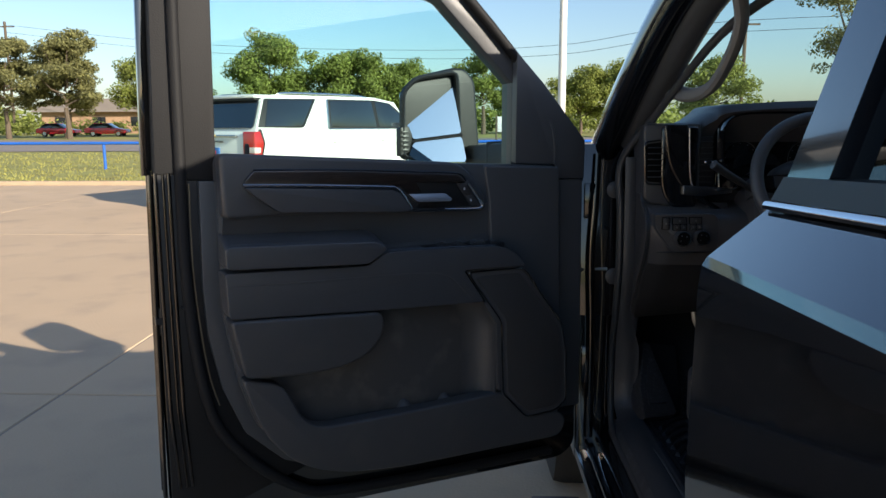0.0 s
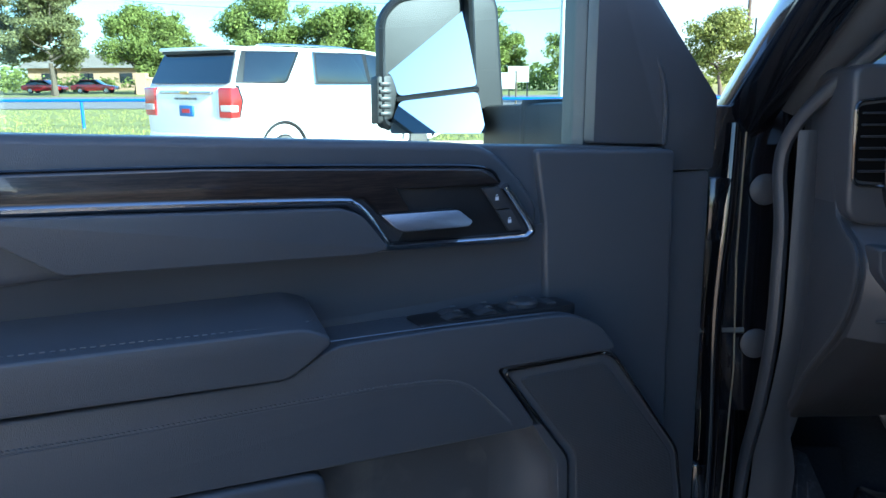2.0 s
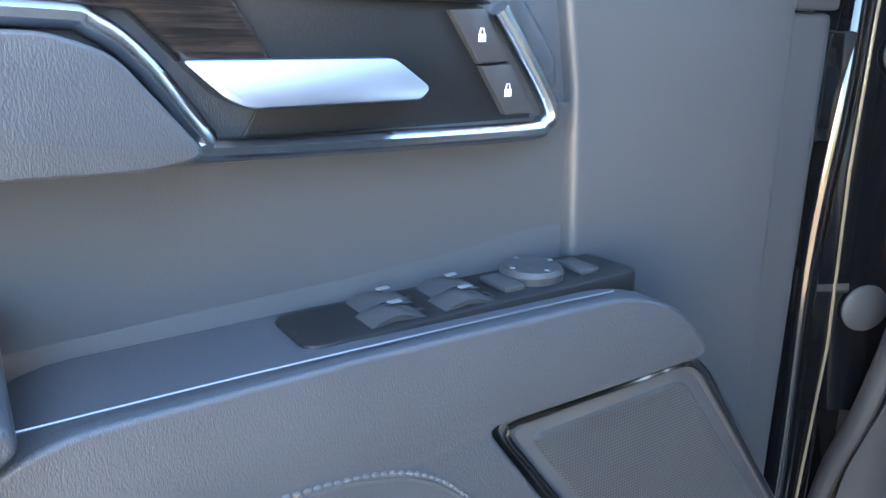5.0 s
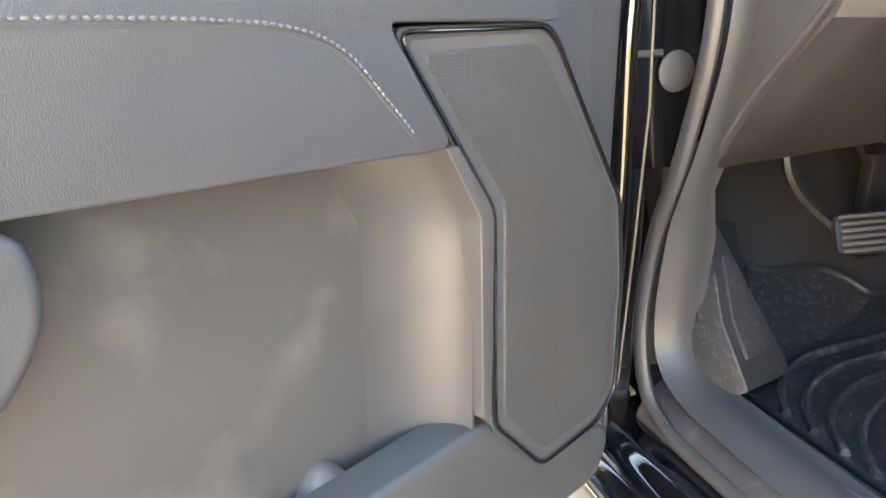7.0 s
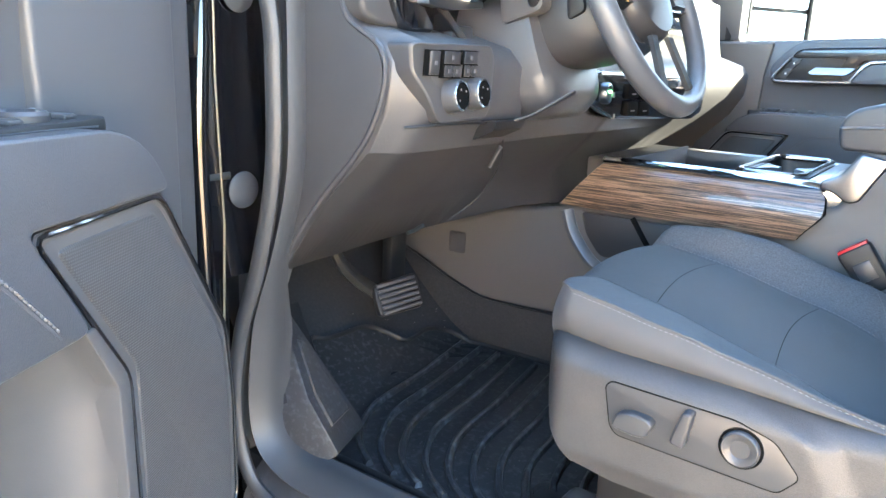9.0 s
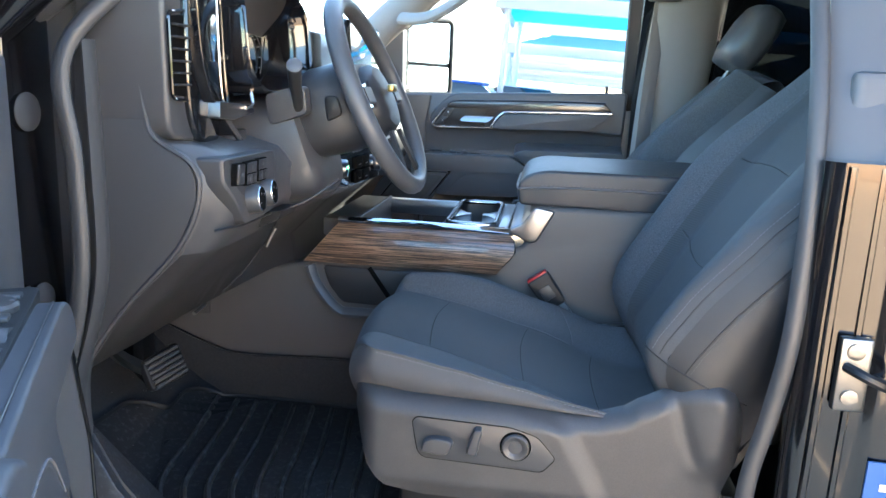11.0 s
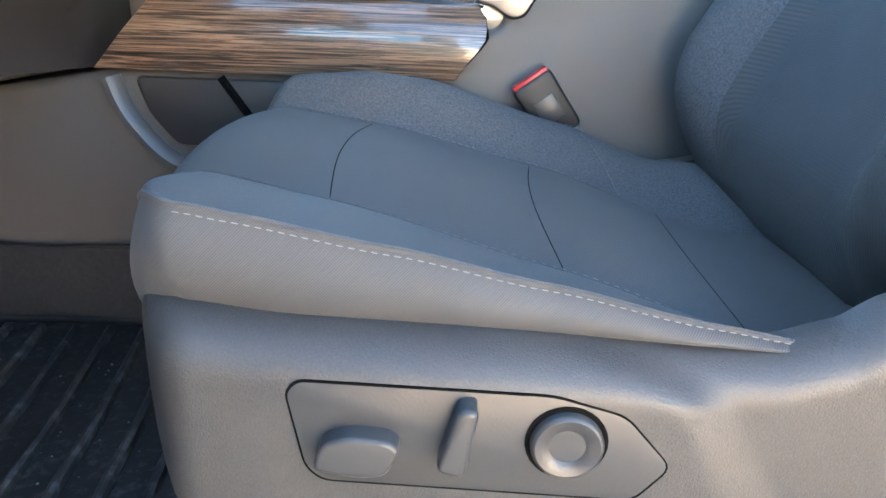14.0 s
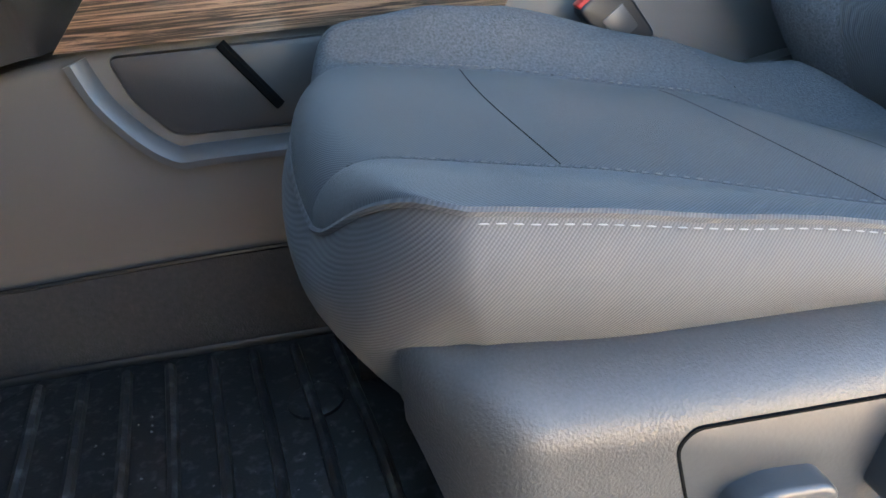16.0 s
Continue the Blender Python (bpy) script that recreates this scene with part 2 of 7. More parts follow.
M = dict(
    paint=mat("black_gloss_paint", (0.006, 0.006, 0.007), 0.12, var=0.2, coat=1.0),
    jamb=mat("black_jamb_paint", (0.005, 0.005, 0.006), 0.12, var=0.2, coat=1.0),
    rubber=mat("seal_rubber", (0.016, 0.016, 0.017), 0.65, spec=0.25, bump=0.25, fine=260),
    trim=mat("charcoal_soft_trim", (0.074, 0.077, 0.083), 0.38, var=0.1, scale=5, fine=900, bump=0.28),
    trim_low=mat("charcoal_hard_trim", (0.066, 0.066, 0.069), 0.42, var=0.12, scale=5, fine=900, bump=0.25, dirt=(0.10, 0.095, 0.088), dirt_amount=0.4, dirt_scale=11),
    leather=mat("charcoal_leather", (0.066, 0.069, 0.076), 0.36, var=0.1, scale=7, fine=820, bump=0.6, stretch=(1, 1.5, 0.6)),
    # seat leather darkened to paint shade on the backrest's outer side
    flank=mat("shaded_seat_leather", (0.024, 0.025, 0.027), 0.45, var=0.1, scale=7, fine=820, bump=0.5),
    seal=mat("grey_door_seal", (0.045, 0.046, 0.049), 0.45, var=0.1, scale=9, fine=700, bump=0.2),
    dash=mat("charcoal_dash", (0.054, 0.053, 0.055), 0.38, var=0.08, scale=5, fine=650, bump=0.35),
    seat_side=weave("woven_side_cloth", (0.064, 0.065, 0.069), 0.7, 0.0019, 0.5, 1, 2, var=0.24, twill=True),
    seat_top=weave("woven_bolster_cloth", (0.056, 0.059, 0.062), 0.7, 0.0019, 0.6, 0, 1, var=0.30, twill=True),
    seat_mid=weave("centre_cloth", (0.040, 0.043, 0.047), 0.75, 0.0024, 0.7, 0, 1, var=0.36),
    seat_inner=mat("heather_cloth", (0.068, 0.073, 0.080), 0.85, var=0.9, scale=420, fine=420, bump=0.7),
    chrome=mat("bright_chrome", (0.86, 0.88, 0.9), 0.07, 1.0, var=0.02),
    satin=mat("satin_chrome", (0.50, 0.51, 0.53), 0.24, 1.0, var=0.04),
    lever=mat("brushed_lever_metal", (0.34, 0.35, 0.365), 0.28, 1.0, var=0.06),
    smoked=mat("smoked_satin_metal", (0.22, 0.23, 0.25), 0.32, 1.0, var=0.05),
    piano=mat("piano_black", (0.008, 0.008, 0.009), 0.08, var=0.1, coat=0.8),
    wood=wood_grain("open_pore_wood", (0.012, 0.007, 0.005), (0.235, 0.150, 0.100), (26, 0.8, 38)),
    dwood=wood_grain("dark_door_wood", (0.006, 0.0045, 0.004), (0.040, 0.026, 0.020), (40, 0.6, 60)),
    grille=weave("speaker_cloth", (0.042, 0.041, 0.042), 0.5, 0.0026, 0.45, 1, 2, var=0.14, streak=True),
    trim_dusty=mat("dusty_hard_trim", (0.066, 0.065, 0.066), 0.45, var=0.12, scale=5, fine=900, bump=0.25, dirt=(0.19, 0.178, 0.16), dirt_amount=0.42, dirt_scale=13),
    rib=mat("scuffed_liner_rib", (0.024, 0.025, 0.028), 0.36, var=0.3, scale=40, fine=400, bump=0.2, dirt=(0.16, 0.165, 0.17), dirt_amount=0.9, dirt_scale=45),
    tread=mat("scuffed_tread", (0.024, 0.025, 0.028), 0.42, var=0.3, scale=40, fine=400, bump=0.3, dirt=(0.10, 0.105, 0.115), dirt_amount=0.5, dirt_scale=120),
    shield=mat("charcoal_seat_shield", (0.050, 0.049, 0.050), 0.42, var=0.35, scale=620, fine=720, bump=0.6, dirt=(0.09, 0.088, 0.083), dirt_amount=0.25, dirt_scale=14),
    carpet=mat("floor_carpet", (0.030, 0.031, 0.034), 0.95, var=0.3, scale=180, fine=400, bump=0.6, spec=0.1, dirt=(0.07, 0.068, 0.064), dirt_amount=0.15, dirt_scale=160),
    mat=mat("floor_liner_rubber", (0.017, 0.018, 0.020), 0.36, var=0.2, scale=20, fine=300, bump=0.15, dirt=(0.20, 0.205, 0.215), dirt_amount=0.36, dirt_scale=95),
    sill=mat("sill_plastic", (0.036, 0.038, 0.043), 0.5, var=0.15, scale=30, fine=500, bump=0.3, dirt=(0.16, 0.17, 0.18), dirt_amount=0.4, dirt_scale=22),
    dark=mat("black_plastic", (0.010, 0.010, 0.011), 0.5, var=0.1, fine=500, bump=0.15),
    gap=mat("deep_joint_black", (0.006, 0.006, 0.006), 0.95, var=0.1, spec=0.03),
    switch=mat("switch_plastic", (0.050, 0.050, 0.052), 0.36, var=0.06, fine=400, bump=0.1),
    headliner=mat("light_grey_headliner", (0.36, 0.35, 0.34), 0.9, var=0.06, fine=300, bump=0.2),
    beige=mat("grey_pillar_trim", (0.20, 0.195, 0.19), 0.7, var=0.06, fine=300, bump=0.15),
    thread=mat("pale_thread", (0.19, 0.2, 0.21), 0.8, var=0.1),
    bead=mat("tan_sealer", (0.22, 0.17, 0.11), 0.3, var=0.2, coat=0.5),
    thread_dim=mat("dim_thread", (0.105, 0.105, 0.108), 0.8, var=0.1),
    glass=glass_mat("door_glass", (0.84, 0.97, 0.96), 0.03),
    privacy=glass_mat("tinted_glass", (0.03, 0.034, 0.036), 0.05),
    far_glass=glass_mat("shaded_glass", (0.60, 0.64, 0.66), 0.0),
    console=mat("console_plastic", (0.084, 0.080, 0.078), 0.5, var=0.1, scale=5, fine=900, bump=0.4),
    lid=mat("dark_armrest_leather", (0.040, 0.042, 0.046), 0.40, var=0.1, scale=7, fine=820, bump=0.6),
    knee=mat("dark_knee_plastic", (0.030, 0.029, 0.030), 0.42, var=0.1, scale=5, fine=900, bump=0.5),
    hub=mat("dark_hub_leather", (0.026, 0.026, 0.028), 0.45, var=0.1, scale=7, fine=520, bump=0.2),
    mirror=mat("mirror_silver", (0.9, 0.92, 0.94), 0.01, 1.0, var=0.0),
    white=mat("white_print", (0.75, 0.76, 0.78), 0.6, var=0.02),
    red=mat("red_plastic", (0.5, 0.02, 0.02), 0.4, var=0.1),
    steel=mat("grey_steel", (0.22, 0.22, 0.22), 0.35, 1.0, var=0.1),
    blue=mat("blue_label", (0.03, 0.12, 0.35), 0.4, var=0.1),
    concrete=mat("sunlit_concrete", (0.50, 0.37, 0.245), 0.85, var=0.16, scale=0.6, fine=60, bump=0.3, dirt=(0.25, 0.2, 0.16), dirt_amount=0.35, dirt_scale=1.7),
    asphalt=mat("worn_asphalt", (0.24, 0.21, 0.19), 0.9, var=0.15, scale=0.7, fine=40, bump=0.3),
    grass=mat("mown_grass", (0.27, 0.265, 0.075), 0.95, var=0.4, scale=1.2, fine=30, bump=0.8, dirt=(0.2, 0.16, 0.06), dirt_amount=0.5, dirt_scale=0.5),
    bark=mat("tree_bark", (0.11, 0.085, 0.06), 0.9, var=0.35, scale=5, fine=30, bump=0.8, stretch=(1, 1, 0.25)),
    leaf=mat("broad_leaves", (0.22, 0.26, 0.06), 0.85, var=0.3, scale=0.8, island=0.4),
    needle=mat("pine_needles", (0.205, 0.205, 0.08), 0.9, var=0.3, scale=0.8, island=0.4),
    suv_white=mat("white_car_paint", (0.78, 0.77, 0.75), 0.2, var=0.02, coat=0.8),
    suv_glass=mat("privacy_glass", (0.012, 0.016, 0.022), 0.04, var=0.1, coat=1.0),
    tail=mat("red_tail_lamp", (0.45, 0.015, 0.012), 0.15, var=0.2, coat=1.0),
    rail=mat("blue_rail_paint", (0.02, 0.13, 0.55), 0.4, var=0.1),
    pole=mat("white_pole_paint", (0.75, 0.74, 0.72), 0.4, var=0.05),
    redcar=mat("red_car_paint", (0.45, 0.02, 0.03), 0.2, var=0.05, coat=1.0),
    brick=mat("tan_brick", (0.42, 0.27, 0.17), 0.9, var=0.2, scale=3),
    plaster=mat("pale_plaster", (0.72, 0.66, 0.56), 0.9, var=0.06, scale=1.5, fine=60, bump=0.2),
    canvas_blue=mat("blue_shade_cloth", (0.02, 0.36, 0.85), 0.8, var=0.08, scale=1),
    canvas_white=mat("white_shade_cloth", (0.8, 0.79, 0.76), 0.8, var=0.05, scale=1),
    tyre=mat("tyre_rubber", (0.018, 0.018, 0.018), 0.8, var=0.2, fine=80, bump=0.4),
)
M["paint"].node_tree.nodes["Principled BSDF"].inputs["Coat IOR"].default_value = 1.9
green_glow = glow("green_led", (0.1, 0.9, 0.3), 1.2)

def let_light_through(m, k):
    """Thin cloth and leaves glow from behind."""
    t = m.node_tree
    b = t.nodes["Principled BSDF"]
    tl = t.nodes.new("ShaderNodeBsdfTranslucent")
    t.links.new(b.inputs["Base Color"].links[0].from_socket, tl.inputs[0])
    mx = t.nodes.new("ShaderNodeMixShader")
    mx.inputs[0].default_value = k
    t.links.new(b.outputs[0], mx.inputs[1])
    t.links.new(tl.outputs[0], mx.inputs[2])
    t.links.new(mx.outputs[0], t.nodes["Material Output"].inputs[0])


for k in ("canvas_blue", "canvas_white", "leaf", "needle"):
    let_light_through(M[k], 0.65 if k == "canvas_blue" else 0.4)

# ---- mesh tools ----
OFFSET = {}
FLIP = [False]
BEND = [None]


def thing(name, label, category, at=(0, 0, 0), frame_m=None, group="", kind=""):
    """An Empty at the thing's base; its parts keep the coordinates of frame_m."""
    ob = new(name)
    base = RAKE if frame_m is None else frame_m
    ob.matrix_world = base @ Matrix.Translation(at)
    OFFSET[ob.name] = Vector(at)
    return tagged(ob, label, category, group, kind)


def part(name, bm, material, parent=None, label="", smooth=40):
    if BEND[0]:
        for v in bm.verts:
            v.co = BEND[0](v.co)
    if FLIP[0]:
        bmesh.ops.scale(bm, vec=(-1, 1, 1), verts=bm.verts)
        bmesh.ops.reverse_faces(bm, faces=bm.faces)
    me = bpy.data.meshes.new(name)
    bm.to_mesh(me)
    bm.free()
    me.materials.append(material)
    if smooth:
        me.polygons.foreach_set("use_smooth", [True] * len(me.polygons))
        me.set_sharp_from_angle(angle=radians(smooth))
    ob = new(name, me)
    if parent is not None:
        ob.parent = parent
        if parent.name in OFFSET:
            ob.location = -OFFSET[parent.name]
    if label:
        ob["label"] = label
    return ob


def solid(name, bm, material, label, category, frame_m=None, group="", kind="", smooth=40):
    """A thing that is one mesh."""
    ob = part(name, bm, material, None, "", smooth)
    ob.matrix_world = RAKE if frame_m is None else frame_m
    return tagged(ob, label, category, group, kind)


def place(axis, a, b, c):
    """A point from two coordinates across and one along the axis."""
    return {"x": (c, a, b), "y": (a, c, b), "z": (a, b, c)}[axis]


def rounded(points, r, n=4):
    """A polygon with its corners rounded by r, or by the radii in a list."""
    out = []
    k = len(points)
    rr = [r] * k if not isinstance(r, (list, tuple)) else r
    for i in range(k):
        p, a, b = Vector(points[i]), Vector(points[i - 1]), Vector(points[(i + 1) % k])
        va, vb = a - p, b - p
        d = min(rr[i], va.length * 0.48, vb.length * 0.48)
        if d < 1e-5:
            out.append(tuple(p))
            continue
        s, e = p + va.normalized() * d, p + vb.normalized() * d
        for j in range(n + 1):
            u = j / n
            out.append(tuple(s * (1 - u) ** 2 + p * 2 * u * (1 - u) + e * u * u))
    return out


def prism(points, c0, c1, axis="x", bevel=0.0, seg=2, both=False, bm=None):
    """A slab with the outline points, from c0 to c1 along the axis; the edge at c1 is bevelled."""
    own = bmesh.new()
    lo = [own.verts.new(place(axis, a, b, c0)) for a, b in points]
    hi = [own.verts.new(place(axis, a, b, c1)) for a, b in points]
    n = len(points)
    f0, f1 = own.faces.new(lo), own.faces.new(hi)
    for i in range(n):
        own.faces.new((lo[i], lo[(i + 1) % n], hi[(i + 1) % n], hi[i]))
    bmesh.ops.recalc_face_normals(own, faces=own.faces)
    if bevel:
        edges = list(f1.edges) + (list(f0.edges) if both else [])
        bmesh.ops.bevel(own, geom=edges, offset=bevel, segments=seg, profile=0.5, affect="EDGES", clamp_overlap=True)
    if bm is None:
        return own
    return join(bm, own)


def join(bm, other):
    me = bpy.data.meshes.new("tmp")
    other.to_mesh(me)
    other.free()
    bm.from_mesh(me)
    bpy.data.meshes.remove(me)
    return bm


def box(x0, x1, y0, y1, z0, z1, bevel=0.0, seg=2):
    bm = bmesh.new()
    bmesh.ops.create_cube(bm, size=1)
    for v in bm.verts:
        v.co = ((x0 + x1) / 2 + v.co.x * (x1 - x0), (y0 + y1) / 2 + v.co.y * (y1 - y0), (z0 + z1) / 2 + v.co.z * (z1 - z0))
    if bevel:
        bmesh.ops.bevel(bm, geom=bm.edges[:], offset=bevel, segments=seg, profile=0.5, affect="EDGES", clamp_overlap=True)
    return bm


def smooth_path(pts, n=6, closed=False):
    """A Catmull-Rom line through the points."""
    P = [Vector(p) for p in pts]
    k = len(P)
    out = []
    for i in range(k if closed else k - 1):
        p0 = P[i - 1] if closed or i else P[0]
        p1, p2 = P[i], P[(i + 1) % k]
        p3 = P[(i + 2) % k] if closed or i + 2 < k else P[-1]
        for j in range(n):
            u = j / n
            out.append(0.5 * ((2 * p1) + (p2 - p0) * u + (2 * p0 - 5 * p1 + 4 * p2 - p3) * u * u + (3 * p1 - p0 - 3 * p2 + p3) * u ** 3))
    if not closed:
        out.append(P[-1])
    return out


def tube(path, ra, rb=None, n=8, closed=False, side=None, bm=None, taper=None):
    """A tube along a path; ra across, rb along the direction side."""
    bm = bm or bmesh.new()
    rb = rb or ra
    path = [Vector(p) for p in path]
    rings, k = [], len(path)
    last = Vector(side).normalized() if side is not None else None
    for i, p in enumerate(path):
        a = path[i - 1] if (i or closed) else p
        b = path[(i + 1) % k] if (i < k - 1 or closed) else p
        d = (b - a).normalized()
        if last is None:
            last = d.orthogonal().normalized()
        s = (last - d * last.dot(d)).normalized()
        if side is None:
            last = s
        o = d.cross(s)
        f = taper(i / max(1, k - 1)) if taper else 1.0
        rings.append([bm.verts.new(p + (s * rb * math.sin(2 * math.pi * j / n) + o * ra * math.cos(2 * math.pi * j / n)) * f) for j in range(n)])
    m = k if closed else k - 1
    for i in range(m):
        r, q = rings[i], rings[(i + 1) % k]
        for j in range(n):
            bm.faces.new((r[j], r[(j + 1) % n], q[(j + 1) % n], q[j]))
    if not closed:
        bm.faces.new(rings[0][::-1])
        bm.faces.new(rings[-1])
    bmesh.ops.recalc_face_normals(bm, faces=bm.faces)
    return bm


def surface(f, nu, nv, thick=0.0):
    """A sheet from f(u, v), made solid by the thickness."""
    bm = bmesh.new()
    g = [[bm.verts.new(f(i / nu, j / nv)) for j in range(nv + 1)] for i in range(nu + 1)]
    for i in range(nu):
        for j in range(nv):
            bm.faces.new((g[i][j], g[i + 1][j], g[i + 1][j + 1], g[i][j + 1]))
    bmesh.ops.recalc_face_normals(bm, faces=bm.faces)
    if thick:
        bmesh.ops.solidify(bm, geom=bm.faces[:], thickness=thick)
    return bm


def loft(rings, caps=True):
    bm = bmesh.new()
    g = [[bm.verts.new(p) for p in r] for r in rings]
    n = len(g[0])
    for a, b in zip(g, g[1:]):
        for j in range(n):
            bm.faces.new((a[j], a[(j + 1) % n], b[(j + 1) % n], b[j]))
    if caps:
        bm.faces.new(g[0][::-1])
        bm.faces.new(g[-1])
    bmesh.ops.recalc_face_normals(bm, faces=bm.faces)
    return bm


def lathe(profile, p0, direction, n=24, bm=None):
    """Rings of (radius, distance) about the axis from p0."""
    bm = bm or bmesh.new()
    d = Vector(direction).normalized()
    s = d.orthogonal().normalized()
    o = d.cross(s)
    rings = []
    for r, h in profile:
        rings.append([bm.verts.new(Vector(p0) + d * h + (s * math.cos(2 * math.pi * j / n) + o * math.sin(2 * math.pi * j / n)) * max(r, 1e-4)) for j in range(n)])
    for a, b in zip(rings, rings[1:]):
        for j in range(n):
            bm.faces.new((a[j], a[(j + 1) % n], b[(j + 1) % n], b[j]))
    bm.faces.new(rings[0][::-1])
    bm.faces.new(rings[-1])
    bmesh.ops.recalc_face_normals(bm, faces=bm.faces)
    return bm


def dashes(path, length, gap, r, side=None):
    """Stitches along a path, each a small spindle."""
    bm = bmesh.new()
    path = [Vector(p) for p in path]
    pos, todo = 0.0, []
    cum = [0.0]
    for a, b in zip(path, path[1:]):
        cum.append(cum[-1] + (b - a).length)

    def at(s):
        for i in range(len(cum) - 1):
            if s <= cum[i + 1]:
                u = (s - cum[i]) / max(1e-9, cum[i + 1] - cum[i])
                return path[i].lerp(path[i + 1], u)
        return path[-1]
    s = 0.0
    while s + length < cum[-1]:
        a, b = at(s), at(s + length)
        tube([a, a.lerp(b, 0.25), a.lerp(b, 0.75), b], r, n=5, bm=bm, taper=lambda u: 0.45 if u in (0.0, 1.0) else 1.0)
        s += length + gap
    return bm

def lerp_table(table, t):
    for (a, va), (b, vb) in zip(table, table[1:]):
        if t <= b:
            k = max(0.0, (t - a) / (b - a))
            k = k * k * (3 - 2 * k) * 0.35 + k * 0.65
            return va + (vb - va) * k
    return table[-1][1]


def ease(k):
    k = min(1.0, max(0.0, k))
    return k * k * (3 - 2 * k)


# ---- ground and distance (level world) ----
WORLD = Matrix.Identity(4)


def ground_sheet(name, x0, x1, y0, y1, z, material, label, cat, nx=2, ny=2, rough=0.0):
    bm = surface(lambda u, v: (x0 + (x1 - x0) * u, y0 + (y1 - y0) * v, z + (rough * noise.noise(Vector((u * 60, v * 60, 3.1))) if rough else 0)), nx, ny)
    return solid(name, bm, material, label, cat, WORLD, kind="structure", smooth=60)


ground_sheet("ground", -600, 600, -600, 900, -0.03, M["grass"], "mown grass reaching to the horizon", "ground")
KERB = 18.5
lot = thing("pavement", "pale sunlit concrete forecourt with sawn joints", "pavement", (0, 0, 0), WORLD, kind="structure")
for i in range(-5, 6):
    for j in range(-3, 4):
        x0, y0, x1, y1 = i * 6.0 - 2.2, j * 6.1 - 2.0, i * 6.0 + 3.785, j * 6.1 + 4.085
        y1 = min(y1, KERB - 0.2)
        if y1 - y0 > 0.5:
            part("slab", box(x0, x1, y0, y1, -0.12, 0.0, 0.006, 1), M["concrete"], lot)
part("joint_bed", surface(lambda u, v: (-40 + 90 * u, -24 + (KERB + 23.8) * v, -0.008), 1, 1), M["asphalt"], lot)
part("far_apron", surface(lambda u, v: (38 + 60 * u, -60 + 140 * v, -0.012), 1, 1), M["concrete"], lot)
kerb = solid("kerb", box(-120, 120, KERB - 0.2, KERB, -0.12, 0.10, 0.02), M["concrete"], "low concrete kerb beside the grass", "kerb", WORLD, kind="structure")
ground_sheet("road", -400, 400, 40, 66, 0.0, M["asphalt"], "grey asphalt road beyond the grass", "road")


def grass_tufts(n):
    rnd = random.Random(5)
    bm = bmesh.new()
    for _ in range(n):
        x, y = rnd.uniform(-34, 18), KERB + 0.05 + 20 * rnd.random() ** 1.6
        for _ in range(3):
            a, h = rnd.uniform(0, 6.28), rnd.uniform(0.04, 0.10)
            d = Vector((math.cos(a), math.sin(a), 0)) * 0.02
            p = Vector((x + rnd.uniform(-.1, .1), y + rnd.uniform(-.1, .1), -0.03))
            tip = p + Vector((rnd.uniform(-.04, .04), rnd.uniform(-.04, .04), h))
            bm.faces.new([bm.verts.new(p - d), bm.verts.new(p + d), bm.verts.new(tip)])
    return bm


solid("grass", grass_tufts(9000), M["grass"], "short mown grass verge", "grass", WORLD, kind="stuff", smooth=0)

# blue pipe rail
rail = thing("pipe_rail", "low blue painted pipe rail along the verge", "fence", (-12.6, 25.0, 0), WORLD)
for i in range(-8, 9):
    x = -12.6 + 7.2 * i
    part("post", tube([(x, 25.0 - 0.03 * i, -0.05), (x, 25.0 - 0.03 * i, 0.86)], 0.05, n=10), M["rail"], rail)
part("top_pipe", tube([(-72, 25.2, 0.86), (60, 24.7, 0.86)], 0.05, n=10), M["rail"], rail)


def crown(rnd, blobs, leaves, size, flat=1.0):
    """Leaf cards in many small clumps, uneven in outline."""
    bm = bmesh.new()
    weights = [b[1] ** 2 for b in blobs]
    for _ in range(leaves):
        (c, r) = rnd.choices(blobs, weights)[0]
        while True:
            d = Vector((rnd.gauss(0, 1), rnd.gauss(0, 1), rnd.gauss(0, 1)))
            if d.length > 1e-3:
                break
        d.normalize()
        p = Vector(c) + Vector((d.x, d.y, d.z * flat)) * r * (1.22 * rnd.random() ** 0.45)
        n = (d + Vector((rnd.gauss(0, 0.6), rnd.gauss(0, 0.6), rnd.gauss(0, 0.6) + 0.3))).normalized()
        a = n.orthogonal().normalized()
        a.rotate(Matrix.Rotation(rnd.uniform(0, 6.28), 3, n))
        b = n.cross(a)
        s = size * rnd.uniform(0.6, 1.3)
        k = [p + a * s, p + b * s * 0.55, p - a * s, p - b * s * 0.55]
        bm.faces.new([bm.verts.new(v) for v in k])
    return bm


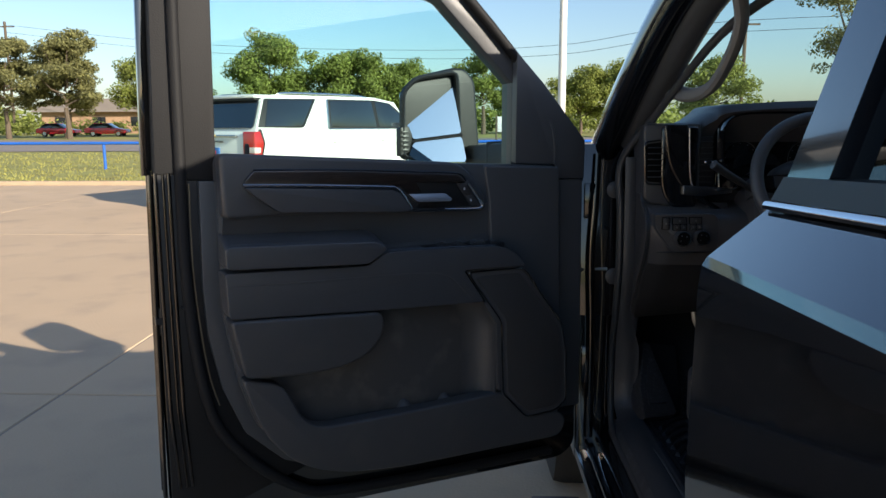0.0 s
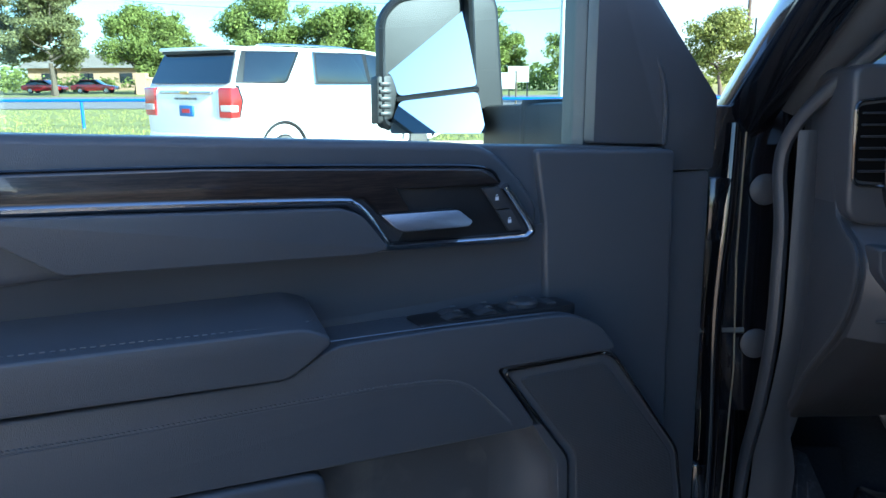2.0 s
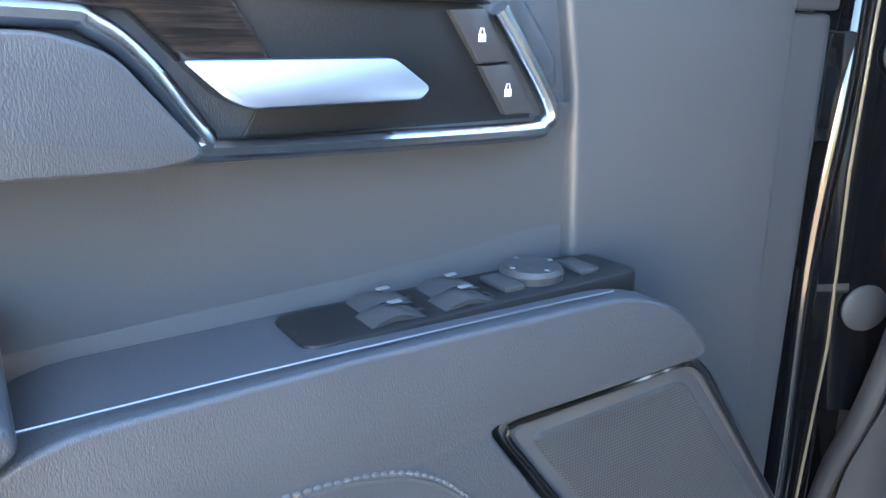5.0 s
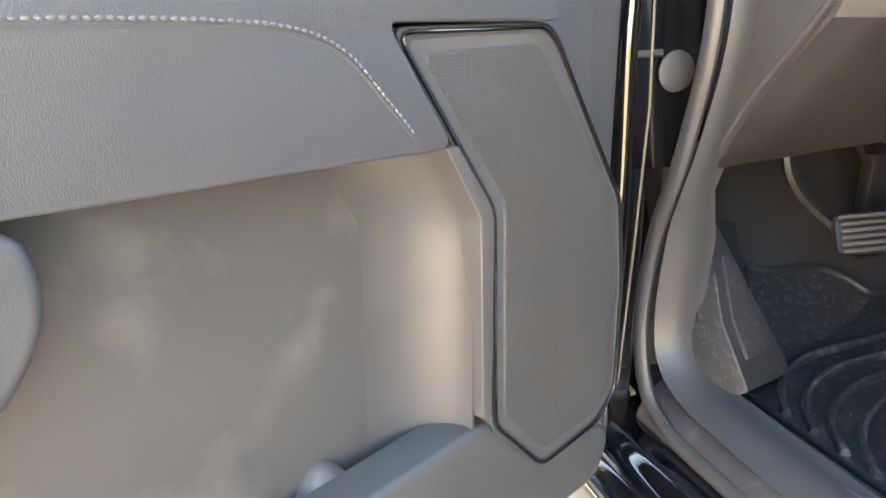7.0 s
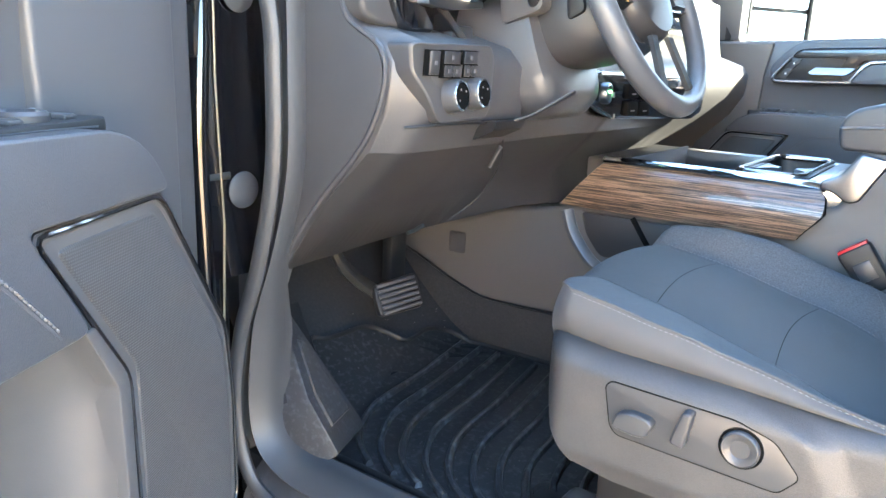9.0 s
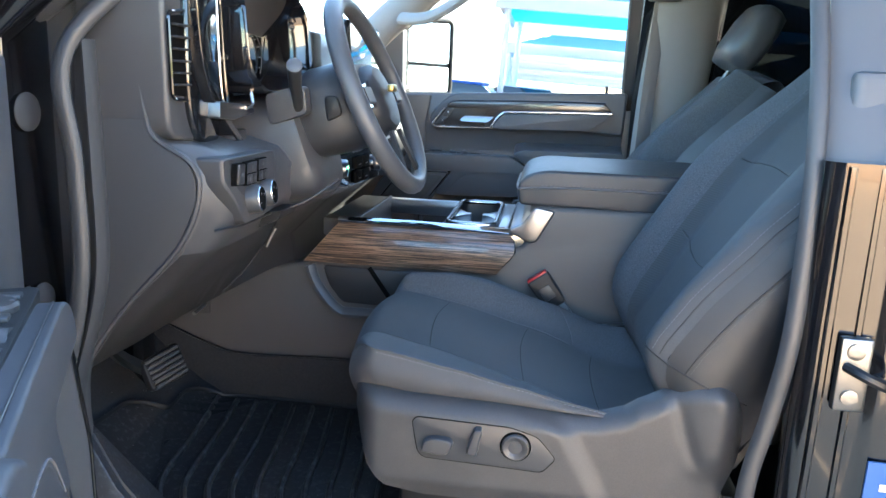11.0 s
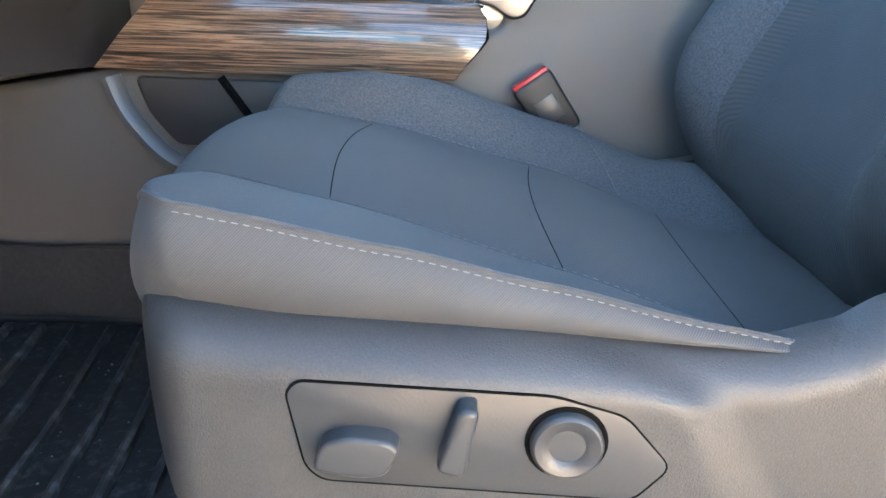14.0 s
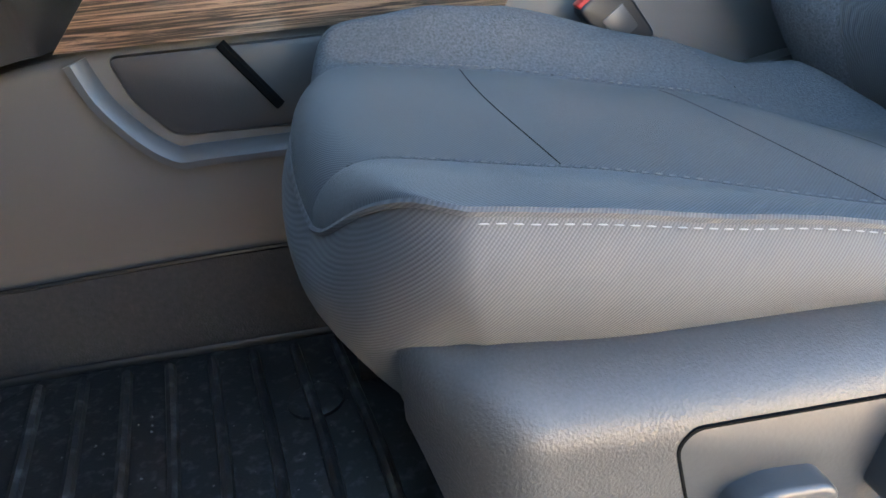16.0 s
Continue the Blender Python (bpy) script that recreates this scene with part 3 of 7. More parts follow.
def tree(x, y, h, spread, seed, label, leaves=2600, kind="leaf", trunk=0.35, size=0.16, name="tree"):
    rnd = random.Random(seed)
    t = thing(name, label, "tree", (x, y, -0.03), WORLD)
    top = h * trunk
    lean = Vector((rnd.uniform(-.3, .3), rnd.uniform(-.3, .3), 0))
    base = Vector((x, y, -0.1))
    fork = base + Vector((0, 0, top)) + lean
    bm = tube([base, base.lerp(fork, 0.5) + Vector((0.05, 0, 0)), fork], h * 0.022, n=8, taper=lambda u: 1.35 - 0.5 * u)
    blobs = []
    n = 11
    for i in range(n):
        a = 2 * math.pi * i / n * 2.4 + rnd.uniform(-.4, .4)
        lev = (i + 0.5) / n
        if kind == "needle":
            rr = spread * (1.0 - 0.55 * lev) * rnd.uniform(0.6, 1.0)
        else:
            rr = spread * math.sin(math.pi * (0.25 + 0.65 * lev)) * rnd.uniform(0.5, 0.85)
        end = base + lean + Vector((math.cos(a) * rr, math.sin(a) * rr, top + (h - top) * (0.12 + 0.80 * lev)))
        tube([fork.lerp(base + lean + Vector((0, 0, h * 0.85)), lev * 0.7), fork.lerp(end, 0.55) + Vector((0, 0, 0.2)), end], h * 0.008, n=5, bm=bm, taper=lambda u: 1.3 - u)
        for _ in range(6):
            off = Vector((rnd.gauss(0, 1), rnd.gauss(0, 1), rnd.gauss(0, 0.6))) * spread * 0.22
            blobs.append((end + off, spread * rnd.uniform(0.18, 0.34)))
    blobs.append((base + lean + Vector((0, 0, h * 0.9)), spread * 0.3))
    part("trunk", bm, M["bark"], t)
    part("crown", crown(rnd, blobs, int(leaves * 4.6), size * 0.72, 0.75 if kind == "leaf" else 0.5), M["leaf" if kind == "leaf" else "needle"], t, smooth=0)
    return t


tree(-46, 71.5, 9.9, 3.4, 1, "spreading dark green pine beside the road", kind="needle", trunk=0.28, size=0.2, leaves=4200)
tree(-41.5, 74, 10.3, 3.2, 2, "tall dark green pine beside the road", kind="needle", trunk=0.25, size=0.2, leaves=4200)
tree(-39.3, 70.5, 10.2, 3.3, 3, "leaning green pine with open branches", kind="needle", trunk=0.30, size=0.2, leaves=3000)
tree(-51, 73, 9.6, 3.6, 4, "broad dark green pine beside the road", kind="needle", trunk=0.25, size=0.2, leaves=4200)
tree(-35.0, 78, 9.0, 3.4, 6, "pale green tree behind the pines", trunk=0.2, size=0.2, leaves=3600)
tree(-31.5, 79, 7.8, 3.0, 7, "pale green tree by the wall", trunk=0.2, size=0.2, leaves=3000)
tree(-22.3, 81, 10.3, 4.5, 8, "large green broadleaf tree beyond the road", trunk=0.22, size=0.24, leaves=5200)
tree(-14.2, 82, 9.0, 4.2, 9, "rounded green broadleaf tree beyond the road", trunk=0.22, size=0.24, leaves=5000)
tree(-8.8, 86, 8.0, 3.6, 10, "smaller green broadleaf tree", trunk=0.25, size=0.22, leaves=3600)
tree(0.6, 84, 9.4, 2.9, 11, "open-branched green tree beyond the road", trunk=0.34, size=0.2, leaves=2600)
tree(4.2, 88, 6.4, 2.0, 18, "small green tree far off", trunk=0.3, size=0.2, leaves=1600)
tree(11.4, 84, 7.0, 3.4, 12, "yellowing green tree beyond the road", trunk=0.25, size=0.2, leaves=3600)
tree(15.8, 84, 7.8, 3.0, 13, "green tree beyond the road", trunk=0.25, size=0.2, leaves=3000)
tree(19.8, 63, 6.6, 2.8, 14, "green tree beyond the forecourt", trunk=0.25, size=0.18, leaves=2600)
tree(18.6, 38, 11.0, 2.6, 15, "airy conifer with hanging branches", kind="needle", trunk=0.2, size=0.12, leaves=2600)
tree(27, 52, 6.5, 3.0, 16, "green tree beyond the forecourt", trunk=0.25, size=0.2, leaves=3000)
hedge_rnd = random.Random(9)
hedge = thing("hedge", "low clipped green hedge far beyond the road", "hedge", (0, 92, 0), WORLD)
part("foliage", crown(hedge_rnd, [(Vector((-70 + 1.3 * i, 92 + hedge_rnd.uniform(-1, 1), 0.9)), hedge_rnd.uniform(0.8, 1.4)) for i in range(110)], 9000, 0.25, 0.8), M["leaf"], hedge, smooth=0)
wood_rnd = random.Random(19)
far_wood = solid("far_woods", crown(wood_rnd, [(Vector((-150 + 3.1 * i, 150 + wood_rnd.uniform(-6, 6), 2.2)), wood_rnd.uniform(2.5, 4.2)) for i in range(100)], 9000, 0.7, 0.7), M["leaf"], "distant band of green woods", "woods", WORLD, kind="stuff", smooth=0)

# poles and wires
flag = thing("flag_pole", "tall white painted steel pole", "pole", (4.0, 35.2, 0), WORLD)
part("shaft", tube([(4.0, 35.2, -0.05), (4.0, 35.2, 14)], 0.17, n=16, taper=lambda u: 1.1 - 0.25 * u), M["pole"], flag)
part("base", lathe([(0.3, 0), (0.3, 0.12), (0.24, 0.2), (0, 0.2)], (4.0, 35.2, -0.03), (0, 0, 1), 16), M["pole"], flag)


def utility_pole(x, y, h, label):
    p = thing("utility_pole", label, "utility pole", (x, y, 0), WORLD)
    part("pole", tube([(x, y, -0.1), (x, y, h)], 0.16, n=8), M["bark"], p)
    part("crossarm", box(x - 1.2, x + 1.2, y - 0.06, y + 0.06, h - 0.7, h - 0.55), M["bark"], p)


utility_pole(-59, 93, 14.0, "weathered wooden utility pole")
utility_pole(22.6, 66, 10.0, "weathered wooden utility pole with wires")
for k, dz in enumerate((0.0, -0.9)):
    w = smooth_path([(-59, 93, 13.6 + dz), (-35, 90, 10.8 + dz), (-8, 84, 9.2 + dz), (8, 76, 8.8 + dz), (22.6, 66, 9.7 + dz), (60, 58, 9.4 + dz)], 8)
    solid("power_line", tube(w, 0.025, n=4), M["dark"], "thin dark overhead wire", "wire", WORLD)

# distant low house, wall, sign and red cars
house = thing("house", "low pink-brick house behind the pines", "house", (-42, 110, 0), WORLD)
part("wall", box(-62, -38, 104, 112, -0.1, 3.0), M["brick"], house)
part("roof", prism([(-63, 3.0), (-37, 3.0), (-40, 4.8), (-60, 4.8)], 103, 113, "y"), M["asphalt"], house)
for i in range(4):
    part("window", box(-60 + 5.5 * i, -58.2 + 5.5 * i, 103.92, 104.05, 1.0, 2.3), M["suv_glass"], house)
entry = thing("entrance_wall", "low tan brick entrance wall with pale cap", "wall", (-29, 76, 0), WORLD)
part("wall", box(-33, -27.5, 76, 76.5, -0.1, 1.5), M["brick"], entry)
part("cap", box(-33.1, -27.4, 75.9, 76.6, 1.5, 1.65), M["concrete"], entry)
part("pier", box(-34, -33, 75.8, 76.8, -0.1, 2.1), M["brick"], entry)
sign = thing("sign_board", "pale rectangular sign on two posts", "sign", (3.4, 60, 0), WORLD)
part("board", box(2.6, 4.2, 59.95, 60.05, 1.1, 2.3), M["canvas_white"], sign)
for x in (2.7, 4.1):
    part("post", box(x - 0.05, x + 0.05, 60.06, 60.16, -0.05, 2.35), M["dark"], sign)


def car(name, label, at, heading, L, W, H, paint, glass, big=False):
    """A car with its nose along +x of its own frame."""
    fm = Matrix.Translation(at) @ Matrix.Rotation(heading, 4, "Z")
    t = thing(name, label, "car", (0, 0, 0), fm)
    h2 = W / 2
    if big:
        r0, f0 = -L / 2, L / 2
        side = [(r0, 0.45), (r0 - 0.02, 0.95), (r0 - 0.01, 1.34), (r0 + 0.06, 1.43), (f0 - 1.95, 1.39), (f0 - 1.2, 1.34), (f0 - 0.1, 1.18), (f0, 1.0), (f0, 0.45), (f0 - 0.5, 0.34), (r0 + 0.5, 0.36)]
        cab = [(r0 + 0.02, 1.36), (r0 + 0.06, 1.45), (r0 + 0.30, 1.93), (r0 + 0.55, 2.0), (0.4, 2.0), (1.0, 1.92), (f0 - 1.30, 1.40), (f0 - 1.3, 1.36)]
    else:
        side = [(-L / 2, 0.4), (-L / 2, 0.85), (-L / 2 + 0.3, 0.95), (L / 2 - 1.1, 0.92), (L / 2 - 0.1, 0.75), (L / 2, 0.4), (0, 0.25)]
        cab = [(-L / 2 + 0.35, 0.9), (-L / 2 + 0.95, 1.40), (0.2, 1.44), (1.0, 0.9)]
    body = part("body", prism(rounded(side, 0.08), -h2, h2, "y", 0.09, 4, True), paint, t)
    inset = 0.03 if big else 0.10
    bm = prism(rounded(cab, 0.05), -h2 + inset, h2 - inset, "y", 0.08 if big else 0.12, 4, True)
    for v in bm.verts:
        k = (v.co.z - (1.38 if big else 1.2)) / 0.62
        if k > 0:
            v.co.y *= 1 - 0.13 * k
    part("cabin", bm, paint if big else glass, t)
    if not big:
        part("roof", box(-L / 2 + 0.95, 0.2, -h2 + 0.2, h2 - 0.2, 1.40, 1.47, 0.03), paint, t)
    for sx in (-L / 2 + 0.95, L / 2 - 0.95):
        for sy in (-1, 1):
            r = 0.40 if big else 0.32
            w = part("wheel", lathe([(r * 0.6, 0), (r, 0.03), (r, 0.2), (r * 0.6, 0.23)], (sx, sy * (h2 + 0.01), r), (0, -sy, 0), 24), M["tyre"], t)
            part("rim", lathe([(r * 0.66, 0), (r * 0.62, 0.04), (r * 0.15, 0.05), (0, 0.03)], (sx, sy * (h2 + 0.02), r), (0, -sy, 0), 20), M["satin"], w)
            part("arch", tube([(sx + (r + 0.07) * math.cos(a), sy * (h2 + 0.0), r + (r + 0.07) * math.sin(a)) for a in [math.pi * k / 12 for k in range(13)]], 0.04, 0.02, n=6), M["dark"], t)
    return t, fm



# out-of-view wall, added only to throw warm light into the cab
wall = thing("bounce_wall", "unseen pale wall added to bounce warm sunlight", "wall", (-14, -14, 0), WORLD, kind="structure")
part("panel", box(-14.3, -14.0, -34, 6.0, -0.1, 3.6, 0.02), M["plaster"], wall)
part("plinth", box(-14.0, -13.94, -34, 6.0, -0.1, 0.5, 0.01), M["brick"], wall)
SIGN_X = 1.83
sign = thing("sign_board", "small white sign board on two posts by the road", "sign", (SIGN_X, 45, -0.03), WORLD)
part("board", box(SIGN_X - 0.55, SIGN_X + 0.55, 44.97, 45.0, 0.85, 1.75, 0.01), M["white"], sign)
for sx in (-0.62, 0.62):
    part("post", tube([(SIGN_X + sx, 44.98, -0.1), (SIGN_X + sx, 44.98, 1.85)], 0.05, n=8), M["bark"], sign)

SUV_L, SUV_W = 5.35, 2.06
SUV_AT, SUV_YAW = (-2.75, 14.6, 0), radians(57.5)
suv, suv_m = car("white_suv", "large white sport utility parked on the forecourt", SUV_AT, SUV_YAW, SUV_L, SUV_W, 1.93, M["suv_white"], M["suv_glass"], True)
xr = -SUV_L / 2


def side_pane(name, pts, sy, m="suv_glass", label="dark privacy glass", proud=0.004, parent=None):
    """A pane that leans in with the cabin side; heights and distances from the tail."""
    bm = prism(rounded([(xr + a, z) for a, z in pts], 0.03), -0.014, 0.014, "y", 0.005, 2, True)
    for v in bm.verts:
        k = max(0.0, (v.co.z - 1.38) / 0.62)
        v.co.y += sy * ((SUV_W / 2 - 0.03) * (1 - 0.13 * k) + proud)
    return part(name, bm, M[m], parent or suv, label)


for sy in (-1, 1):
    y = sy * (SUV_W / 2 - 0.005)
    side_pane("window_band", [(0.10, 1.47), (0.33, 1.93), (1.50, 1.945), (1.12, 1.47), (1.04, 1.45)], sy, "dark", "gloss black window surround", -0.004)
    side_pane("rear_quarter_window", [(0.24, 1.475), (0.40, 1.91), (1.42, 1.92), (1.08, 1.50), (1.0, 1.475)], sy)
    side_pane("window_band", [(1.66, 1.43), (1.76, 1.945), (3.02, 1.945), (3.50, 1.90), (4.28, 1.41)], sy, "dark", "gloss black window surround", -0.004)
    side_pane("rear_door_window", [(1.76, 1.455), (1.83, 1.92), (2.96, 1.925), (3.0, 1.445)], sy)
    side_pane("front_door_window", [(3.08, 1.445), (3.06, 1.92), (3.46, 1.885), (4.15, 1.435)], sy)
    side_pane("pillar_chrome", [(1.655, 1.43), (1.75, 1.94), (1.79, 1.94), (1.72, 1.43)], sy, "satin", "bright window edge", 0.006)
    side_pane("window_chrome", [(1.70, 1.415), (1.70, 1.432), (4.25, 1.412), (4.25, 1.398)], sy, "chrome", "chrome waist line", 0.006)
    lamp = part("tail_lamp", prism(rounded([(xr - 0.035, 0.97), (xr - 0.03, 1.40), (xr + 0.10, 1.41), (xr + 0.17, 1.22), (xr + 0.10, 0.97)], 0.03), y - sy * 0.26, y + sy * 0.012, "y", 0.01), M["tail"], suv, "red and clear tail lamp")
    part("clear_lens", prism(rounded([(xr - 0.042, 1.06), (xr - 0.04, 1.16), (xr + 0.10, 1.15), (xr + 0.09, 1.06)], 0.02), y - sy * 0.22, y + sy * 0.016, "y", 0.005), M["canvas_white"], lamp)
    part("dark_surround", prism(rounded([(xr + 0.09, 0.97), (xr + 0.09, 1.44), (xr + 0.13, 1.44), (xr + 0.20, 1.22), (xr + 0.13, 0.97)], 0.01), y - sy * 0.05, y + sy * 0.008, "y", 0.004), M["dark"], lamp)
    for dx in (1.78, 3.1):
        part("door_handle", box(xr + dx, xr + dx + 0.2, min(y, y + sy * 0.04), max(y, y + sy * 0.04), 1.18, 1.21, 0.01), M["suv_white"], suv)
    part("door_gap", tube([(xr + 3.02, y + sy * 0.001, 0.5), (xr + 3.02, y + sy * 0.001, 1.40)], 0.006, n=5), M["dark"], suv)
    part("door_gap", tube([(xr + 1.56, y + sy * 0.001, 1.0), (xr + 1.70, y + sy * 0.001, 1.40)], 0.006, n=5), M["dark"], suv)
    part("roof_rail", tube(smooth_path([(xr + 0.75, sy * 0.74, 1.98), (xr + 0.95, sy * 0.75, 2.035), (xr + 2.6, sy * 0.75, 2.03), (xr + 3.2, sy * 0.73, 1.96)], 5), 0.018, n=6), M["satin"], suv)
    part("door_mirror", box(xr + 3.75, xr + 3.95, min(y, y + sy * 0.2), max(y, y + sy * 0.2), 1.36, 1.56, 0.05), M["suv_white"], suv)
bm = prism(rounded([(-0.93, 0.0), (-0.84, 0.44), (0.84, 0.44), (0.93, 0.0)], 0.05), -0.015, 0.015, "x", 0.006)
for v in bm.verts:
    v.co = (xr + 0.048 + v.co.x + v.co.z * 0.50, v.co.y, 1.46 + v.co.z)
part("rear_window", bm, M["suv_glass"], suv, "dark rear screen")
part("spoiler", box(xr + 0.16, xr + 0.50, -0.84, 0.84, 1.935, 1.995, 0.025), M["suv_white"], suv)
part("spoiler_shadow_strip", box(xr + 0.20, xr + 0.44, -0.82, 0.82, 1.90, 1.935, 0.01), M["dark"], suv)
part("garnish_bar", box(xr - 0.05, xr + 0.02, -0.62, 0.62, 1.31, 1.35, 0.01), M["satin"], suv)
part("badge", box(xr - 0.06, xr - 0.04, -0.10, 0.10, 1.305, 1.355, 0.01), mat("gold_badge", (0.6, 0.42, 0.15), 0.3, 1.0), suv, "small gold badge")
for i in range(5):
    part("lettering_bar", box(xr - 0.045, xr - 0.015, -0.24 + i * 0.11, -0.18 + i * 0.11, 1.225, 1.255), M["steel"], suv)
plate = part("licence_plate", box(xr - 0.045, xr - 0.015, -0.16, 0.16, 0.98, 1.14, 0.006), M["blue"], suv, "dark blue dealer plate")
part("plate_mark", box(xr - 0.05, xr - 0.04, -0.09, 0.09, 1.03, 1.09), M["red"], plate)
part("rear_bumper", box(xr - 0.06, xr + 0.3, -0.98, 0.98, 0.45, 0.72, 0.06, 3), M["suv_white"], suv)

car("red_car", "small red car parked under the pines", (-41.3, 82, 0), radians(8), 4.6, 1.8, 1.45, M["redcar"], M["suv_glass"])
car("red_car", "small red car parked under the pines", (-47.5, 83, 0), radians(5), 4.4, 1.8, 1.45, M["redcar"], M["suv_glass"])


# rows of tensioned shade sails on the far side of the lot, with parked cars under them
def shade(y_end, x, lo, label):
    """A hipped shade roof on two rows of posts, its end at y_end."""
    t = thing("shade_canopy", label, "canopy", (x, y_end - 15, 0), WORLD, "shade canopies")
    hi = lo + 0.95
    for k in range(4):
        ya, yb = y_end - 8.5 * (k + 1), y_end - 8.5 * k
        for s in (-1, 1):
            part("post", tube([(x + s * 3.3, yb - 0.3, -0.05), (x + s * 3.3, yb - 0.3, lo)], 0.07, n=8), M["pole"], t)

        def cloth(u, v, ya=ya, yb=yb):
            a, b = 2 * u - 1, 2 * v - 1
            m = min(1 - abs(a), (1 - abs(b)) * 1.6)
            sag = 0.10 * math.sin(math.pi * min(1, m)) * (1 - m)
            return (x + 3.46 * a, (ya + yb) / 2 + 4.2 * b, lo + (hi - lo) * min(1.0, m) - sag)
        part("blue_cloth", surface(cloth, 16, 20), M["canvas_blue"], t, "taut blue shade cloth", smooth=20)
        part("finial", lathe([(0.10, 0), (0.08, 0.12), (0.03, 0.25), (0, 0.3)], (x, (ya + yb) / 2, hi - 0.03), (0, 0, 1), 10), M["pole"], t)
        for s in (-1, 1):
            part("edge_beam", box(x + s * 3.5 - 0.06, x + s * 3.5 + 0.06, ya + 0.01, yb - 0.01, lo - 0.30, lo + 0.03, 0.01), M["canvas_white"], t)
        part("cross_beam", box(x - 3.4, x + 3.4, yb - 0.12, yb - 0.02, lo - 0.2, lo, 0.01), M["canvas_white"], t)
    return t


for x, y_end, lo in ((20.5, 3.1, 3.42), (28.2, 3.4, 2.80), (35.8, 3.75, 2.50), (43.5, 4.0, 2.30), (52, 4.4, 2.2)):
    shade(y_end, x, lo, "blue hipped shade canopy with white edge beams")
rnd_c = random.Random(3)
for i, (x, y) in enumerate(((17, 4.5), (17.2, -4.0), (24, 3.0), (33, 8), (40, 10), (26, 12))):
    car("parked_car", "pale car parked in bright sun", (x, y, 0), radians(90 + rnd_c.uniform(-4, 4)), 4.7, 1.85, 1.5, M["suv_white"] if i % 3 else M["rail"], M["suv_glass"])

# ---- doors (y 0 at the hinge, negative towards the latch; x inwards) ----
HINGE = Matrix.Translation((0.55, 2.33, 0)) @ Matrix.Rotation(radians(-61), 4, "Z")
DOOR_LEFT = RAKE @ HINGE
DOOR_RIGHT = RAKE @ Matrix.Translation((2.62, 2.45, -0.055))


def lift(path, x):
    return [Vector((x, y, z)) for y, z in path]


def window_switches(door, z):
    bezel = part("switch_bezel", prism(rounded([(0.045, -0.575), (0.098, -0.575), (0.098, -0.33), (0.045, -0.335)], 0.012), z - 0.012, z + 0.004, "z", 0.003), M["dark"], door)
    for dx, dy in ((0.060, -0.51), (0.060, -0.462), (0.083, -0.515), (0.083, -0.467)):
        f = lambda u, v, dx=dx, dy=dy: (dx - 0.0105 + 0.021 * u, dy - 0.020 + 0.040 * v, z + 0.004 + 0.007 * math.sin(math.pi * min(1, v * 1.25)) * (0.6 + 0.4 * math.sin(math.pi * u)))
        key = part("window_switch", surface(f, 6, 8, 0.004), M["switch"], bezel)
        part("symbol", box(dx - 0.002, dx + 0.002, dy - 0.004, dy + 0.004, z + 0.0122, z + 0.0128), M["thread"], key)
    knob = part("mirror_knob", lathe([(0.021, 0), (0.0215, 0.006), (0.019, 0.009), (0.012, 0.0075), (0.0, 0.007)], (0.070, -0.405, z + 0.003), (0, 0, 1)), M["switch"], bezel)
    for a in range(4):
        c, s = math.cos(a * math.pi / 2), math.sin(a * math.pi / 2)
        part("symbol", box(0.070 + 0.016 * c - 0.0015, 0.070 + 0.016 * c + 0.0015, -0.405 + 0.016 * s - 0.0015, -0.405 + 0.016 * s + 0.0015, z + 0.0122, z + 0.0128), M["thread"], knob)
    for dy in (-0.432, -0.368):
        part("fold_button", box(0.060, 0.088, dy - 0.008, dy + 0.008, z + 0.003, z + 0.008, 0.002), M["switch"], bezel)


def stitches(door, path, x, name="stitching", length=0.0042, gap=0.0013, r=0.0014, m="thread_dim"):
    return part(name, dashes(smooth_path(lift(path, x), 8), length, gap, r), M[m], door)


def recede(p):
    """The upper bolster falls back towards the hinge."""
    g = 0.046 * max(0.0, p.y + 1.10) / 0.72
    return Vector((p.x - g, p.y + 0.67 * g - 0.019 * min(1.0, max(0.0, (p.y + 0.56) / 0.16)), p.z - 0.13 * g))


